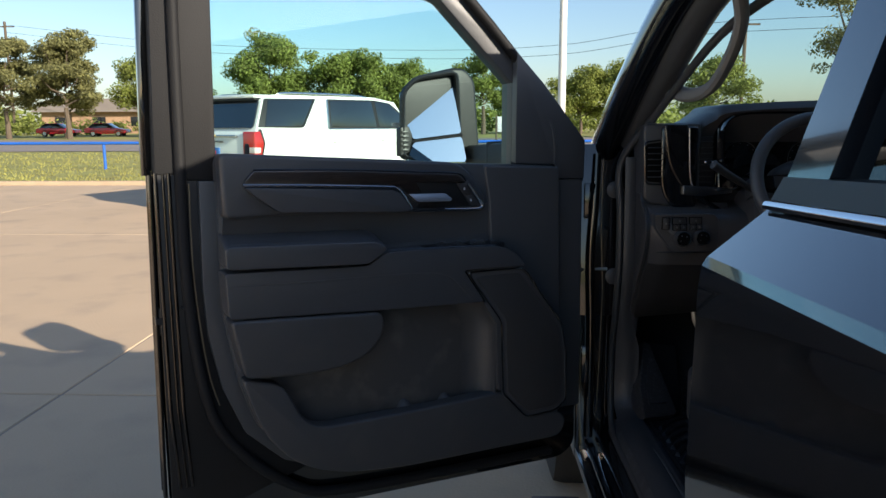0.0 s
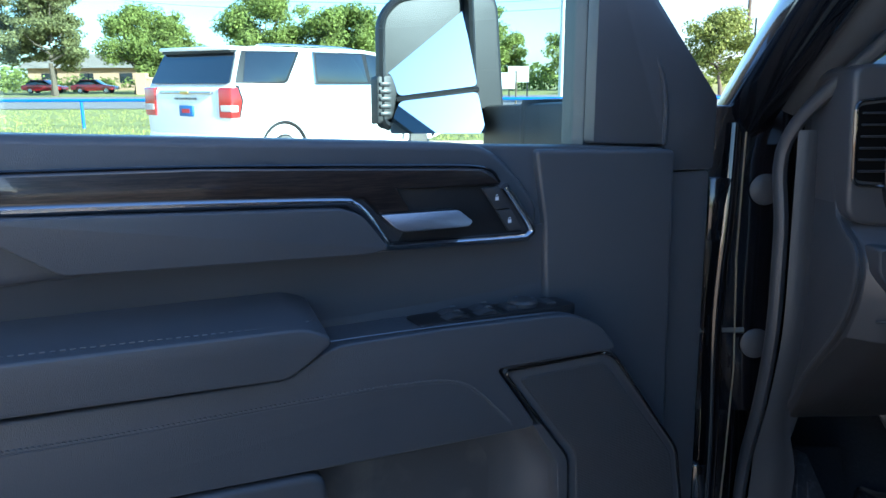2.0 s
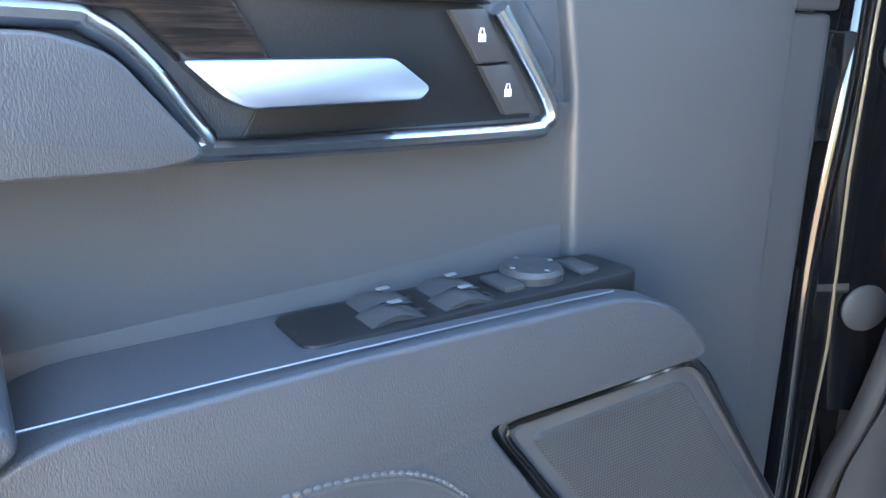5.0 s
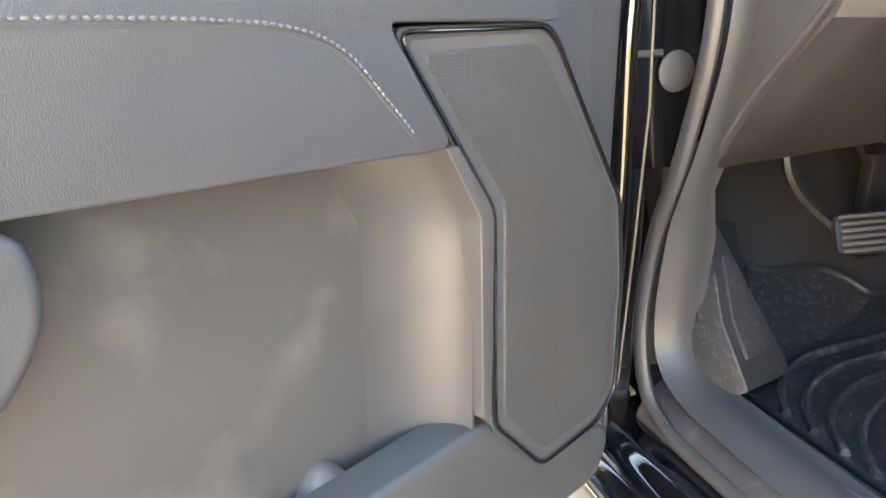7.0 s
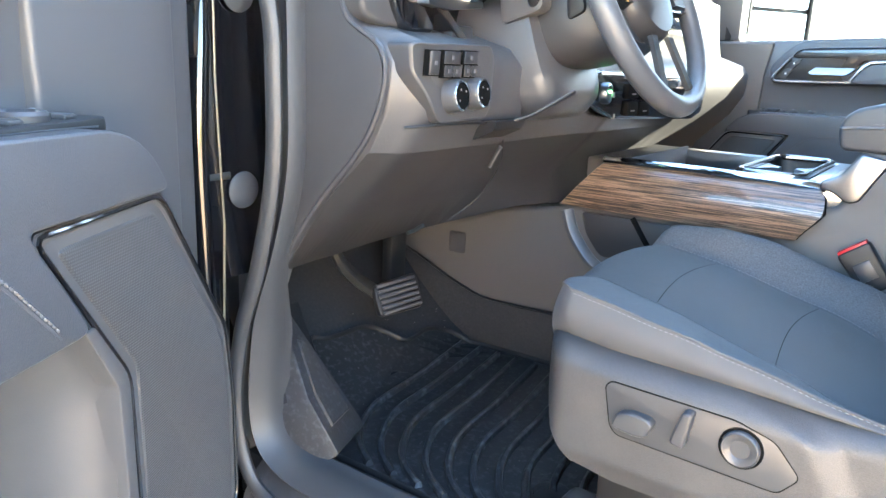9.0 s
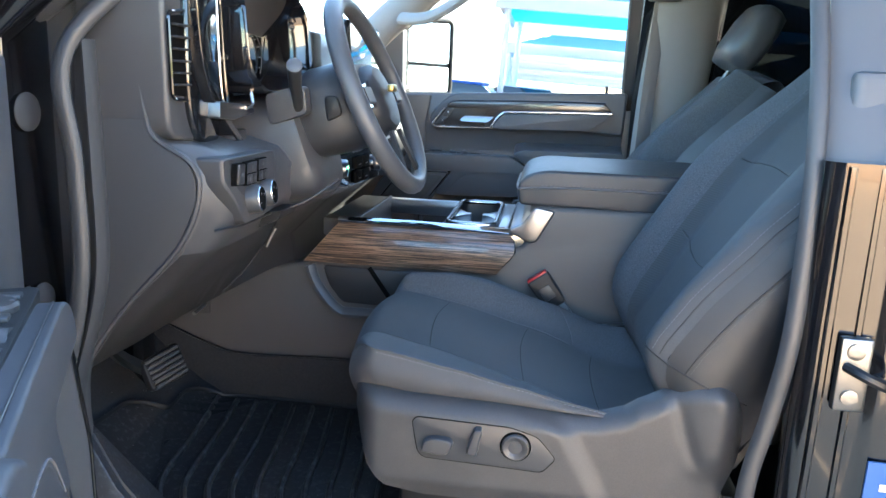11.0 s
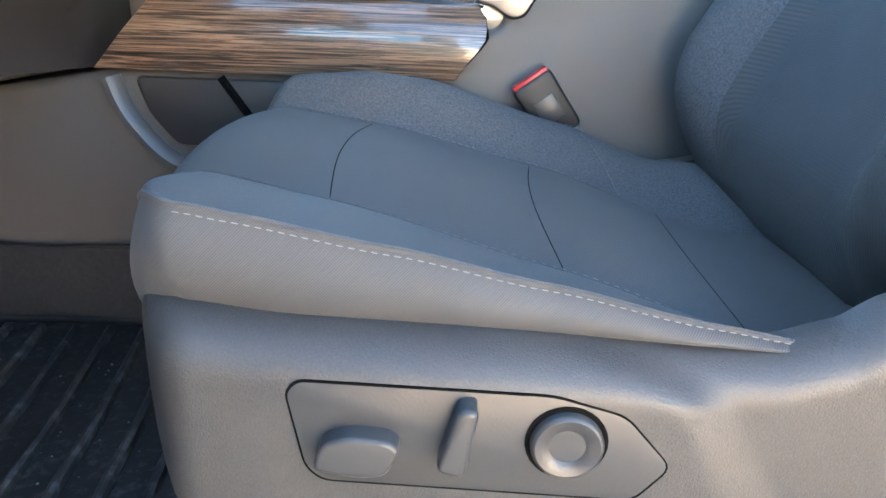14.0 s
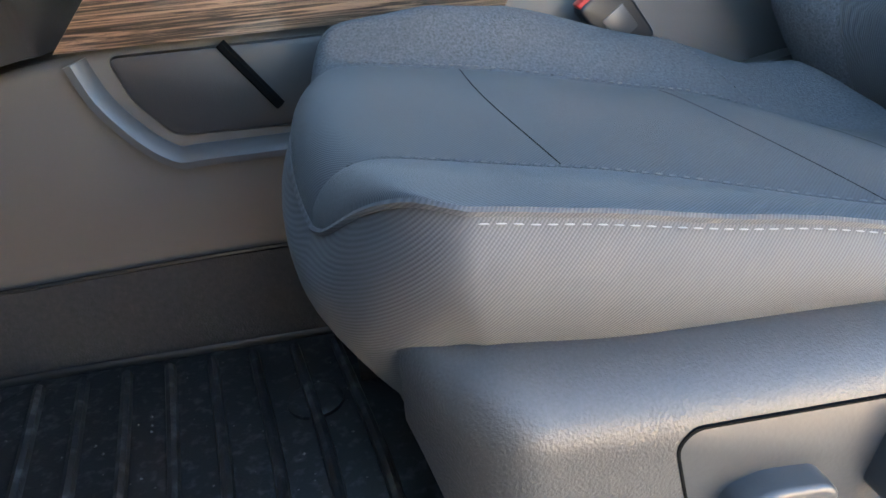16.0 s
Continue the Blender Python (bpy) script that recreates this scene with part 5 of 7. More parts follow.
# hinge pillar, rocker and sill on the open side
part("hinge_pillar", prism(rounded([(0.545, 2.352), (0.715, 2.344), (0.72, 2.55), (0.545, 2.55)], 0.006), 1.02, 1.56, "z", 0.004), M["jamb"], truck, "gloss black hinge pillar")
part("hinge_pillar", prism(rounded([(0.545, 2.352), (0.635, 2.352), (0.650, 2.41), (0.72, 2.42), (0.72, 2.55), (0.545, 2.55)], 0.008), 0.55, 1.03, "z", 0.01), M["jamb"], truck)
for x, y, z in ((0.660, 2.338, 1.419), (0.662, 2.338, 1.147)):
    part("plug", lathe([(0.027, 0), (0.0265, 0.002), (0.022, 0.004), (0.010, 0.0055), (0, 0.006)], (x - 0.004, y + 0.006, z), (0.02, -1, 0), 24), M["seal"], truck, "grey round rubber plug")
part("pillar_bead", tube([(0.622, 2.346, 1.70), (0.617, 2.346, 1.45), (0.616, 2.346, 1.30), (0.624, 2.346, 1.10), (0.620, 2.350, 0.90), (0.612, 2.354, 0.66)], 0.0016, n=6), M["bead"], truck, "tan sealer bead")
part("hinge_leaf", box(0.56, 0.60, 2.335, 2.35, 1.33, 1.44, 0.004), M["jamb"], truck)
part("hinge_leaf", box(0.56, 0.60, 2.335, 2.35, 0.80, 0.92, 0.004), M["jamb"], truck)
part("pillar_ridge", tube(smooth_path([(0.588, 2.354, 0.62), (0.590, 2.352, 0.95), (0.584, 2.350, 1.2), (0.594, 2.352, 1.38), (0.600, 2.360, 1.53)], 6), 0.020, 0.016, n=12, side=(1, 0, 0)), M["jamb"], truck)
rock = part("rocker", prism(rounded([(0.565, 0.50), (0.545, 0.56), (0.575, 0.60), (0.60, 0.605), (0.615, 0.628), (0.68, 0.632), (0.68, 0.42), (0.60, 0.42)], 0.008), -0.6, 2.46, "y"), M["jamb"], truck, "gloss black rocker")
part("rocker_bead", tube([(0.580, 1.0, 0.607), (0.580, 2.42, 0.607)], 0.006, n=6), M["jamb"], rock)
part("rocker_bead", tube([(0.552, 1.0, 0.575), (0.552, 2.45, 0.575)], 0.006, n=6), M["jamb"], rock)
part("running_board", box(0.40, 0.56, 0.0, 2.30, 0.40, 0.44, 0.012), M["dark"], truck)
sill = part("sill_trim", prism(rounded([(0.655, 0.640), (0.672, 0.668), (0.70, 0.692), (0.755, 0.703), (0.775, 0.69), (0.775, 0.62), (0.655, 0.62)], 0.01), 1.1, 2.36, "y"), M["sill"], truck, "scuffed black sill trim")
loop = smooth_path([(0.690, 2.135, 0.689), (0.712, 2.10, 0.700), (0.728, 1.98, 0.705), (0.728, 1.72, 0.705), (0.715, 1.66, 0.702), (0.690, 1.68, 0.689), (0.684, 1.90, 0.686)], 6, True)
part("sill_plate_rim", tube(loop, 0.004, 0.003, n=6, closed=True), M["trim"], sill)
seal = [(0.662, 2.284, 1.507), (0.662, 2.282, 1.353), (0.662, 2.284, 1.187), (0.662, 2.318, 1.04), (0.662, 2.362, 0.92), (0.662, 2.380, 0.79), (0.662, 2.356, 0.69), (0.662, 2.295, 0.648), (0.662, 2.15, 0.640), (0.67, 1.50, 0.638), (0.69, 1.39, 0.66), (0.71, 1.325, 0.80), (0.715, 1.316, 0.95), (0.715, 1.298, 1.06), (0.715, 1.285, 1.20), (0.755, 1.280, 1.46), (0.87, 1.280, 1.70), (0.935, 1.32, 1.86), (0.95, 1.45, 1.91), (0.92, 1.70, 1.90), (0.83, 1.93, 1.82), (0.735, 2.17, 1.64)]
part("door_seal", tube(smooth_path(seal, 6, True), 0.013, 0.011, n=10, closed=True, side=(1, 0, 0)), M["seal"], truck, "dark rubber door seal")
# A-pillar
apath = [(0.62, 2.44, 1.50), (0.66, 2.24, 1.69), (0.73, 1.95, 1.92), (0.80, 1.70, 2.03)]
part("windscreen_pillar", tube(smooth_path(apath, 5), 0.045, 0.06, n=12, side=(0, 0.7, 0.7)), M["jamb"], truck, "gloss black windscreen pillar")
part("pillar_trim", tube(smooth_path([(0.70, 2.40, 1.56), (0.74, 2.18, 1.72), (0.79, 1.92, 1.90), (0.85, 1.70, 1.99)], 5), 0.045, 0.05, n=12), M["trim"], truck, "charcoal pillar trim")
part("grab_handle", tube(smooth_path([(0.76, 2.16, 1.71), (0.80, 2.07, 1.685), (0.83, 1.98, 1.70), (0.84, 1.88, 1.76), (0.84, 1.81, 1.83), (0.82, 1.78, 1.90)], 6), 0.016, 0.022, n=10), M["beige"], truck, "grey grab handle")
apR = [(2 * MID - p[0], p[1], p[2]) for p in apath]
part("windscreen_pillar", tube(smooth_path(apR, 5), 0.05, 0.06, n=12, side=(0, 0.7, 0.7)), M["beige"], truck)
part("grab_handle", tube(smooth_path([(2.36, 2.16, 1.70), (2.30, 2.06, 1.70), (2.28, 1.96, 1.75), (2.27, 1.86, 1.83), (2.29, 1.82, 1.90)], 6), 0.018, 0.026, n=10), M["beige"], truck, "grey grab handle")
shield = surface(lambda u, v: (0.72 + 1.70 * u, 2.95 - 1.15 * v + 0.12 * math.sin(math.pi * u), 1.42 + 0.60 * v ** 0.85), 10, 6)
ws = part("windscreen", shield, M["glass"], truck)
ws.visible_shadow = False
# roof with headliner
part("roof_skin", surface(lambda u, v: (0.78 + 1.58 * u, 1.80 - 2.0 * v, 2.05 + 0.05 * math.sin(math.pi * u) - 0.02 * (2 * v - 1) ** 2), 8, 8, 0.02), M["paint"], truck)
part("headliner", surface(lambda u, v: (0.80 + 1.54 * u, 1.80 - 2.0 * v, 1.985 + 0.03 * math.sin(math.pi * u)), 6, 6, 0.012), M["headliner"], truck)
part("back_wall", box(0.72, 2.42, -0.30, -0.22, 0.6, 1.42), M["dark"], truck)
for s in (-1, 1):
    part("back_corner", box(MID + s * 0.80 - 0.09, MID + s * 0.80 + 0.09, -0.32, -0.15, 0.6, 2.0), M["paint"], truck)
rw = part("rear_window", box(0.85, 2.29, -0.27, -0.262, 1.42, 1.90), M["privacy"], truck, "dark tinted rear glass")
part("back_header", box(0.80, 2.34, -0.30, -0.22, 1.90, 2.05), M["paint"], truck)
for s in (-1, 1):
    part("roof_side_rail", box(MID + s * 0.84 - 0.07, MID + s * 0.84 + 0.07, -0.30, 1.72, 1.95 if s < 0 else 1.855, 2.065, 0.03, 3), M["paint"], truck)
    part("side_headliner", surface(lambda u, v, s=s: (MID + s * (0.76 + 0.08 * u), 1.75 - 2.0 * v, 1.985 - 0.05 * u), 3, 3, 0.012), M["headliner"], truck)
# bonnet, front wings, bed
def bonnet(u, v):
    k = math.sin(math.pi * u)
    return (0.66 + 1.82 * u, 2.72 + 1.55 * v, 1.36 + 0.12 * k ** 0.5 - 0.10 * v * v)
part("bonnet", surface(bonnet, 12, 8, 0.02), M["paint"], truck)
for s in (-1, 1):
    bm = prism(rounded([(2.40, 0.62), (2.40, 1.46), (2.75, 1.44), (4.20, 1.32), (4.32, 1.0), (4.30, 0.62), (3.95, 0.62), (3.80, 0.95), (3.40, 1.05), (3.0, 0.95), (2.85, 0.62)], 0.05), MID + s * 0.88, MID + s * 1.02, "x", 0.02)
    part("front_wing", bm, M["paint"], truck)
    for y in (3.40, -1.15):
        w = part("wheel", lathe([(0.24, 0), (0.40, 0.02), (0.415, 0.06), (0.415, 0.22), (0.40, 0.27), (0.24, 0.28)], (MID + s * 1.03, y, 0.415), (-s, 0, 0), 32), M["tyre"], truck)
        part("rim", lathe([(0.255, 0.0), (0.25, 0.05), (0.20, 0.08), (0.09, 0.05), (0, 0.04)], (MID + s * 1.035, y, 0.415), (-s, 0, 0), 24), M["chrome"], w)
    part("wheel_liner", surface(lambda u, v, s=s: (MID + s * (0.62 + 0.36 * v), 3.40 + 0.50 * math.cos(math.pi * u), 0.50 + 0.50 * math.sin(math.pi * u)), 14, 2, 0.01), M["dark"], truck)
    part("bed_side", box(MID + s * 0.95 - 0.06, MID + s * 0.95 + 0.06, -2.4, -0.34, 0.75, 1.48, 0.03), M["paint"], truck)
part("grille_panel", box(0.70, 2.44, 4.22, 4.34, 0.6, 1.28, 0.05), M["dark"], truck)
part("bumper", box(0.62, 2.52, 4.28, 4.50, 0.50, 0.82, 0.05), M["chrome"], truck)
part("frame_rail", box(1.0, 2.14, -2.3, 4.2, 0.42, 0.58), M["dark"], truck)
part("bed_floor", box(0.7, 2.44, -2.4, -0.34, 0.80, 0.86), M["dark"], truck)

# centre pillars
part("centre_pillar", prism(rounded([(0.695, 1.262), (0.715, 1.278), (0.75, 1.27), (0.82, 1.20), (0.82, 1.08), (0.70, 1.09), (0.668, 1.10), (0.672, 1.18), (0.682, 1.20)], 0.006), 0.60, 1.405, "z"), M["jamb"], truck, "gloss black centre pillar")
part("centre_pillar_upper", tube(smooth_path([(0.765, 1.18, 1.38), (0.80, 1.18, 1.48), (0.885, 1.17, 1.70), (0.96, 1.15, 1.97)], 4), 0.03, 0.085, n=10, side=(0, 1, 0)), M["trim"], truck)
part("pillar_trim_inner", prism(rounded([(0.77, 1.24), (0.84, 1.22), (0.84, 1.05), (0.77, 1.05)], 0.02), 0.66, 1.52, "z", 0.01), M["trim"], truck)
for y in (1.272, 1.236):
    part("pillar_bead", tube([(0.688, y - 0.02, 0.66), (0.684, y - 0.02, 1.1), (0.688, y - 0.02, 1.40)], 0.005, n=6), M["jamb"], truck)
striker = part("door_striker", box(0.668, 0.684, 1.20, 1.24, 1.085, 1.185, 0.004), M["steel"], truck, "steel striker plate")
part("striker_loop", tube(smooth_path([(0.68, 1.23, 1.145), (0.64, 1.225, 1.148), (0.633, 1.205, 1.14), (0.645, 1.19, 1.132), (0.68, 1.19, 1.13)], 5), 0.007, n=8), M["dark"], striker)
for z in (1.105, 1.168):
    part("striker_screw", lathe([(0.011, 0), (0.011, 0.004), (0.006, 0.005), (0, 0.004)], (0.668, 1.222, z), (-1, 0, 0), 12), M["steel"], striker)
label_card = part("tyre_label", box(0.6645, 0.668, 1.11, 1.185, 0.86, 1.02), M["blue"], truck, "blue and white tyre label")
for i in range(5):
    part("print_line", box(0.6630, 0.6648, 1.12, 1.175 - 0.008 * (i % 3), 0.88 + 0.025 * i, 0.89 + 0.025 * i), M["white"], label_card)

# rear doors
def rear_door(s):
    d = thing("rear_door", "closed black rear door with chrome belt strip" if s < 0 else "closed rear door with grey trim", "car door", (MID + s * 1.0, 0.5, 0.58))
    x = lambda off: MID + s * (MID - off)
    prof = [(0.575, 0.60), (0.550, 0.75), (0.540, 1.05), (0.548, 1.33), (0.552, 1.365), (0.560, 1.378), (0.640, 1.445), (0.70, 1.45), (0.70, 0.62)]
    bm = prism([(x(a), z) for a, z in prof], -0.18, 1.082, "y", 0.006)
    part("outer_shell", bm, M["paint"], d, "gloss black door skin", smooth=16)
    part("belt_strip", tube([(x(0.637), -0.15, 1.452), (x(0.637), 1.07, 1.452)], 0.006, 0.008, n=8), M["chrome"], d, "chrome belt strip")
    part("belt_moulding", prism([(x(0.642), 1.455), (x(0.66), 1.490), (x(0.70), 1.492), (x(0.70), 1.455)], -0.16, 1.078, "y", 0.003), M["dark"], d)
    bm = prism([(1.08, 1.48), (0.955, 1.48), (0.96, 1.93), (0.02, 1.93), (-0.08, 1.50), (-0.17, 1.50), (-0.05, 2.0), (1.07, 2.0)], -0.03, 0.03, "x", 0.006)
    for v in bm.verts:
        v.co.x = x(0.685 + 0.33 * (v.co.z - 1.48) + v.co.x * 0.7 * (1 if s < 0 else -1))
    part("window_frame", bm, M["jamb"], d)
    bm = prism([(0.96, 1.48), (0.96, 1.94), (0.02, 1.94), (-0.08, 1.48)], -0.002, 0.002, "x")
    for v in bm.verts:
        v.co.x = x(0.69 + 0.33 * (v.co.z - 1.48)) + v.co.x
    part("window_glass", bm, M["privacy"], d, "dark tinted glass")
    part("inner_trim", box(min(x(0.70), x(0.76)), max(x(0.70), x(0.76)), -0.15, 1.06, 0.68, 1.47, 0.015), M["trim"], d)
    return d


rear_door(-1)
rear_door(1)

# passenger-side centre pillar with belt
part("pillar_trim_far", tube(smooth_path([(2.47, 1.23, 0.7), (2.47, 1.21, 1.3), (2.44, 1.20, 1.55), (2.37, 1.17, 1.95)], 5), 0.05, 0.115, n=12, side=(0, 1, 0)), M["beige"], truck, "pale grey pillar trim")
part("pillar_far_outer", loft([[Vector((x0, 0.98, z)), Vector((x1, 0.98, z)), Vector((x1, 1.33, z)), Vector((x0, 1.33, z))] for x0, x1, z in ((2.53, 2.60, 0.6), (2.53, 2.60, 1.45), (2.40, 2.47, 1.80), (2.33, 2.42, 2.03))]), M["paint"], truck)
belt = thing("seat_belt", "grey seat belt hanging from the pillar loop", "seat belt", (2.36, 1.27, 0.9))
part("webbing", tube([(2.385, 1.275, 1.82), (2.395, 1.29, 1.50), (2.40, 1.30, 1.1)], 0.003, 0.026, n=6, side=(0, 1, 0)), M["trim"], belt)
part("belt_guide", box(2.33, 2.385, 1.215, 1.33, 1.78, 1.86, 0.015, 3), M["beige"], belt)
part("belt_slot", box(2.325, 2.335, 1.235, 1.31, 1.795, 1.81, 0.002), M["dark"], belt)

# ---- floor, pedals ----
part("kick_panel", prism(rounded([(2.55, 0.70), (2.55, 1.10), (2.31, 1.045), (2.335, 0.98), (2.40, 0.88), (2.41, 0.76), (2.375, 0.70)], 0.02), 0.69, 0.735, "x", 0.012, 3), M["trim_low"], truck)
rest_pts = [(0.768, 2.398, 0.924), (0.787, 2.396, 0.915), (0.852, 2.285, 0.728), (0.842, 2.268, 0.722), (0.742, 2.235, 0.722), (0.738, 2.30, 0.80)]
rest_n = (Vector(rest_pts[2]) - Vector(rest_pts[0])).cross(Vector(rest_pts[4]) - Vector(rest_pts[0])).normalized()
rest_n = rest_n if rest_n.x > 0 else -rest_n


def slab(pts, n, a, b, grow=1.0):
    c = sum((Vector(p) for p in pts), Vector()) / len(pts)
    q = [c + (Vector(p) - c) * grow for p in pts]
    return loft([[p + n * a for p in q], [p + n * b for p in q], [c + (p - c) * 0.96 + n * (b + 0.003) for p in q]])


rest_m = part("foot_rest", slab(rest_pts, rest_n, -0.07, 0.0), M["tread"], truck, "scuffed black foot rest")
part("tread_plate", slab(rest_pts, rest_n, 0.0, 0.003, 0.6), M["tread"], rest_m)
part("toe_slope", slab([(0.735, 2.41, 0.93), (0.90, 2.47, 0.90), (0.90, 2.37, 0.70), (0.735, 2.25, 0.70)], rest_n, -0.08, -0.02), M["carpet"], truck)
edge = [(1.347, 2.27), (1.347, 1.80), (1.30, 1.30), (0.80, 1.30), (0.765, 1.60), (0.765, 2.28), (0.865, 2.29), (0.915, 2.44), (0.945, 2.505), (0.973, 2.490), (1.023, 2.488), (1.090, 2.488), (1.130, 2.466), (1.160, 2.432), (1.190, 2.432), (1.252, 2.438), (1.290, 2.426), (1.328, 2.398), (1.343, 2.350)]
liner = thing("floor_liner", "black ribbed rubber floor liner with pale scuffs", "floor mat", (1.05, 1.9, 0.69))
def liner_z(x, y):
    return 0.694 + (max(0.0, y - 2.38) * 0.75)
bm = prism(rounded(edge, 0.025), 0.0, 0.005, "z")
bmesh.ops.triangulate(bm, faces=[f for f in bm.faces if len(f.verts) > 4])
bmesh.ops.subdivide_edges(bm, edges=bm.edges[:], cuts=2)
for v in bm.verts:
    v.co.z += liner_z(v.co.x, v.co.y)
part("mat_sheet", bm, M["mat"], liner)
rim = [(x, y, liner_z(x, y) + 0.009) for x, y in rounded(edge, 0.022)]
part("raised_rim", tube(rim, 0.0022, 0.006, n=8, closed=True, side=(0, 0, 1)), M["dark"], liner)
for i in range(12):
    k = 0.040 * i
    p = [(0.782, 2.20 - 1.25 * k, 0), (0.82, 2.255 - 1.2 * k, 0), (0.875, 2.30 - 1.2 * k, 0), (0.96, 2.335 - 1.2 * k, 0), (1.11, 2.352 - 1.2 * k, 0), (1.32, 2.385 - 1.2 * k, 0)]
    q = [(min(x, 1.33), y, liner_z(x, y) + 0.007) for x, y, _ in p]
    part("rib", tube(smooth_path(q, 5), 0.0065, 0.0095, n=8, side=(0, 0, 1)), M["rib"], liner)
part("anchor_disc", lathe([(0.030, 0), (0.030, 0.006), (0.024, 0.008), (0.012, 0.006), (0, 0.006)], (0.90, 1.93, 0.697), (0, 0, 1), 20), M["mat"], liner)
part("anchor_disc", lathe([(0.030, 0), (0.030, 0.006), (0.024, 0.008), (0.012, 0.006), (0, 0.006)], (1.21, 1.98, 0.697), (0, 0, 1), 20), M["mat"], liner)

pedal = thing("brake_pedal", "ribbed black rubber brake pedal on a bent arm", "pedal", (1.08, 2.45, 0.80))
def pedal_pt(a, b, c):
    """Pad frame: a across, b up the pad, c out of it."""
    ax = Vector((0.97, -0.20, 0.06)).normalized()
    up = Vector((0.05, 0.42, 0.90)).normalized()
    n = ax.cross(up).normalized()
    return Vector((1.080, 2.40, 0.872)) + ax * a * 1.02 + up * b * 0.92 - n * -c
bm = prism(rounded([(-0.055, -0.035), (0.055, -0.04), (0.058, 0.04), (-0.052, 0.035)], 0.014), 0.0, 0.016, "z", 0.004, 2, True)
for v in bm.verts:
    v.co = pedal_pt(*v.co)
pad = part("pad", bm, M["dark"], pedal)
for i in range(6):
    b = -0.030 + 0.012 * i
    bm = box(-0.046, 0.048, b - 0.0035, b + 0.0035, 0.014, 0.021, 0.0015, 1)
    for v in bm.verts:
        v.co = pedal_pt(*v.co)
    part("pad_rib", bm, M["trim_low"], pad)
part("arm", tube(smooth_path([(1.05, 2.42, 0.882), (1.0, 2.435, 0.922), (0.96, 2.44, 0.965), (0.945, 2.445, 1.02), (0.94, 2.46, 1.2)], 5), 0.010, 0.018, n=8), M["steel"], pedal)
gas = thing("accelerator_pedal", "long black accelerator pedal", "pedal", (1.22, 2.52, 0.8))
part("pad", box(1.19, 1.245, 2.50, 2.53, 0.76, 0.98, 0.008), M["dark"], gas)
part("arm", tube([(1.215, 2.53, 0.95), (1.21, 2.6, 1.05), (1.20, 2.64, 1.15)], 0.010, n=8), M["dark"], gas)

def rounded_loop(pts, r, y):
    return [(a, y, b) for a, b in rounded(pts, r)]


# ---- dashboard ----
dash = thing("dashboard", "charcoal dashboard with glossy instrument panel", "dashboard", (MID, 2.4, 1.1))
def ring(x, f, low, hood=0.0, top=1.60, rec=2.20):
    """f: how far the lower face comes out; low: the lower edge; hood: the lip over the dials."""
    return [(x, low[0], low[1]), (x, 2.25 - 0.035 * f, 1.124), (x, 2.159 - 0.035 * f, 1.215), (x, 2.128 - 0.045 * f, 1.275), (x, 2.122 - 0.045 * f, 1.335), (x, 2.135 - 0.035 * f, 1.362), (x, 2.19, 1.388), (x, rec, 1.43), (x, rec + 0.012, 1.54), (x, 2.235 - 0.09 * hood, top - 0.02), (x, 2.25 - 0.09 * hood, top), (x, 2.45, top + 0.015), (x, 2.78, 1.54), (x, 2.78, 1.05), (x, 2.55, 0.99), (x, low[0] + 0.03, low[1] - 0.004)]
rings = [ring(0.718, 0.0, (2.322, 1.018), top=1.585), ring(0.735, 0.35, (2.315, 1.022), top=1.60), ring(0.76, 0.85, (2.305, 1.028), top=1.605), ring(0.80, 1.0, (2.29, 1.035), top=1.605), ring(0.86, 1.0, (2.275, 1.045), 0.2, 1.615, 2.205), ring(0.90, 1.0, (2.265, 1.05), 0.6, 1.64, 2.23), ring(0.95, 1.0, (2.255, 1.055), 0.9, 1.665, 2.24), ring(1.20, 0.85, (2.215, 1.068), 1.0, 1.675, 2.24), ring(1.28, 0.9, (2.205, 1.065), 0.8, 1.66, 2.23), ring(1.34, 1.1, (2.20, 1.062), 0.3, 1.63, 2.2), ring(1.40, 1.25, (2.195, 1.058), 0.1, 1.60, 2.18), ring(1.75, 1.25, (2.195, 1.05), 0.1, 1.60, 2.18), ring(1.85, 1.0, (2.22, 1.06), 0.0, 1.58, 2.16), ring(2.40, 0.5, (2.28, 1.04), 0.0, 1.57, 2.2)]
cols = [smooth_path([Vector(r[i]) for r in rings], 4) for i in range(len(rings[0]))]
upper = loft([list(r) for r in zip(*cols)])
knee = upper.copy()
# beyond x 1.80 the dark plastic reaches higher, painting shade on that side
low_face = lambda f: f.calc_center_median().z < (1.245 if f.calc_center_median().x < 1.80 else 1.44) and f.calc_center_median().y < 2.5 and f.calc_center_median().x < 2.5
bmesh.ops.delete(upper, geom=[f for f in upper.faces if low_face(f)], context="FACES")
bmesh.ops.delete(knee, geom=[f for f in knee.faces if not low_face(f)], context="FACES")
part("dash_body", upper, M["dash"], dash, smooth=60)
part("knee_panel", knee, M["knee"], dash, "dark lower knee panel, with shade painted in on the passenger side", smooth=60)
cap = [(2.272, 1.57), (2.222, 1.541), (2.205, 1.47), (2.198, 1.425), (2.186, 1.388), (2.13, 1.353), (2.122, 1.305), (2.155, 1.230), (2.25, 1.124), (2.322, 1.022), (2.345, 1.03), (2.330, 1.15), (2.31, 1.35), (2.30, 1.57)]
part("end_cap", prism(rounded(cap, [0.01, 0.03, 0.02, 0.02, 0.015, 0.03, 0.03, 0.04, 0.05, 0.004, 0.01, 0.02, 0.02, 0.01]), 0.73, 0.704, "x", 0.004), M["seal"], dash, "charcoal dash end panel")
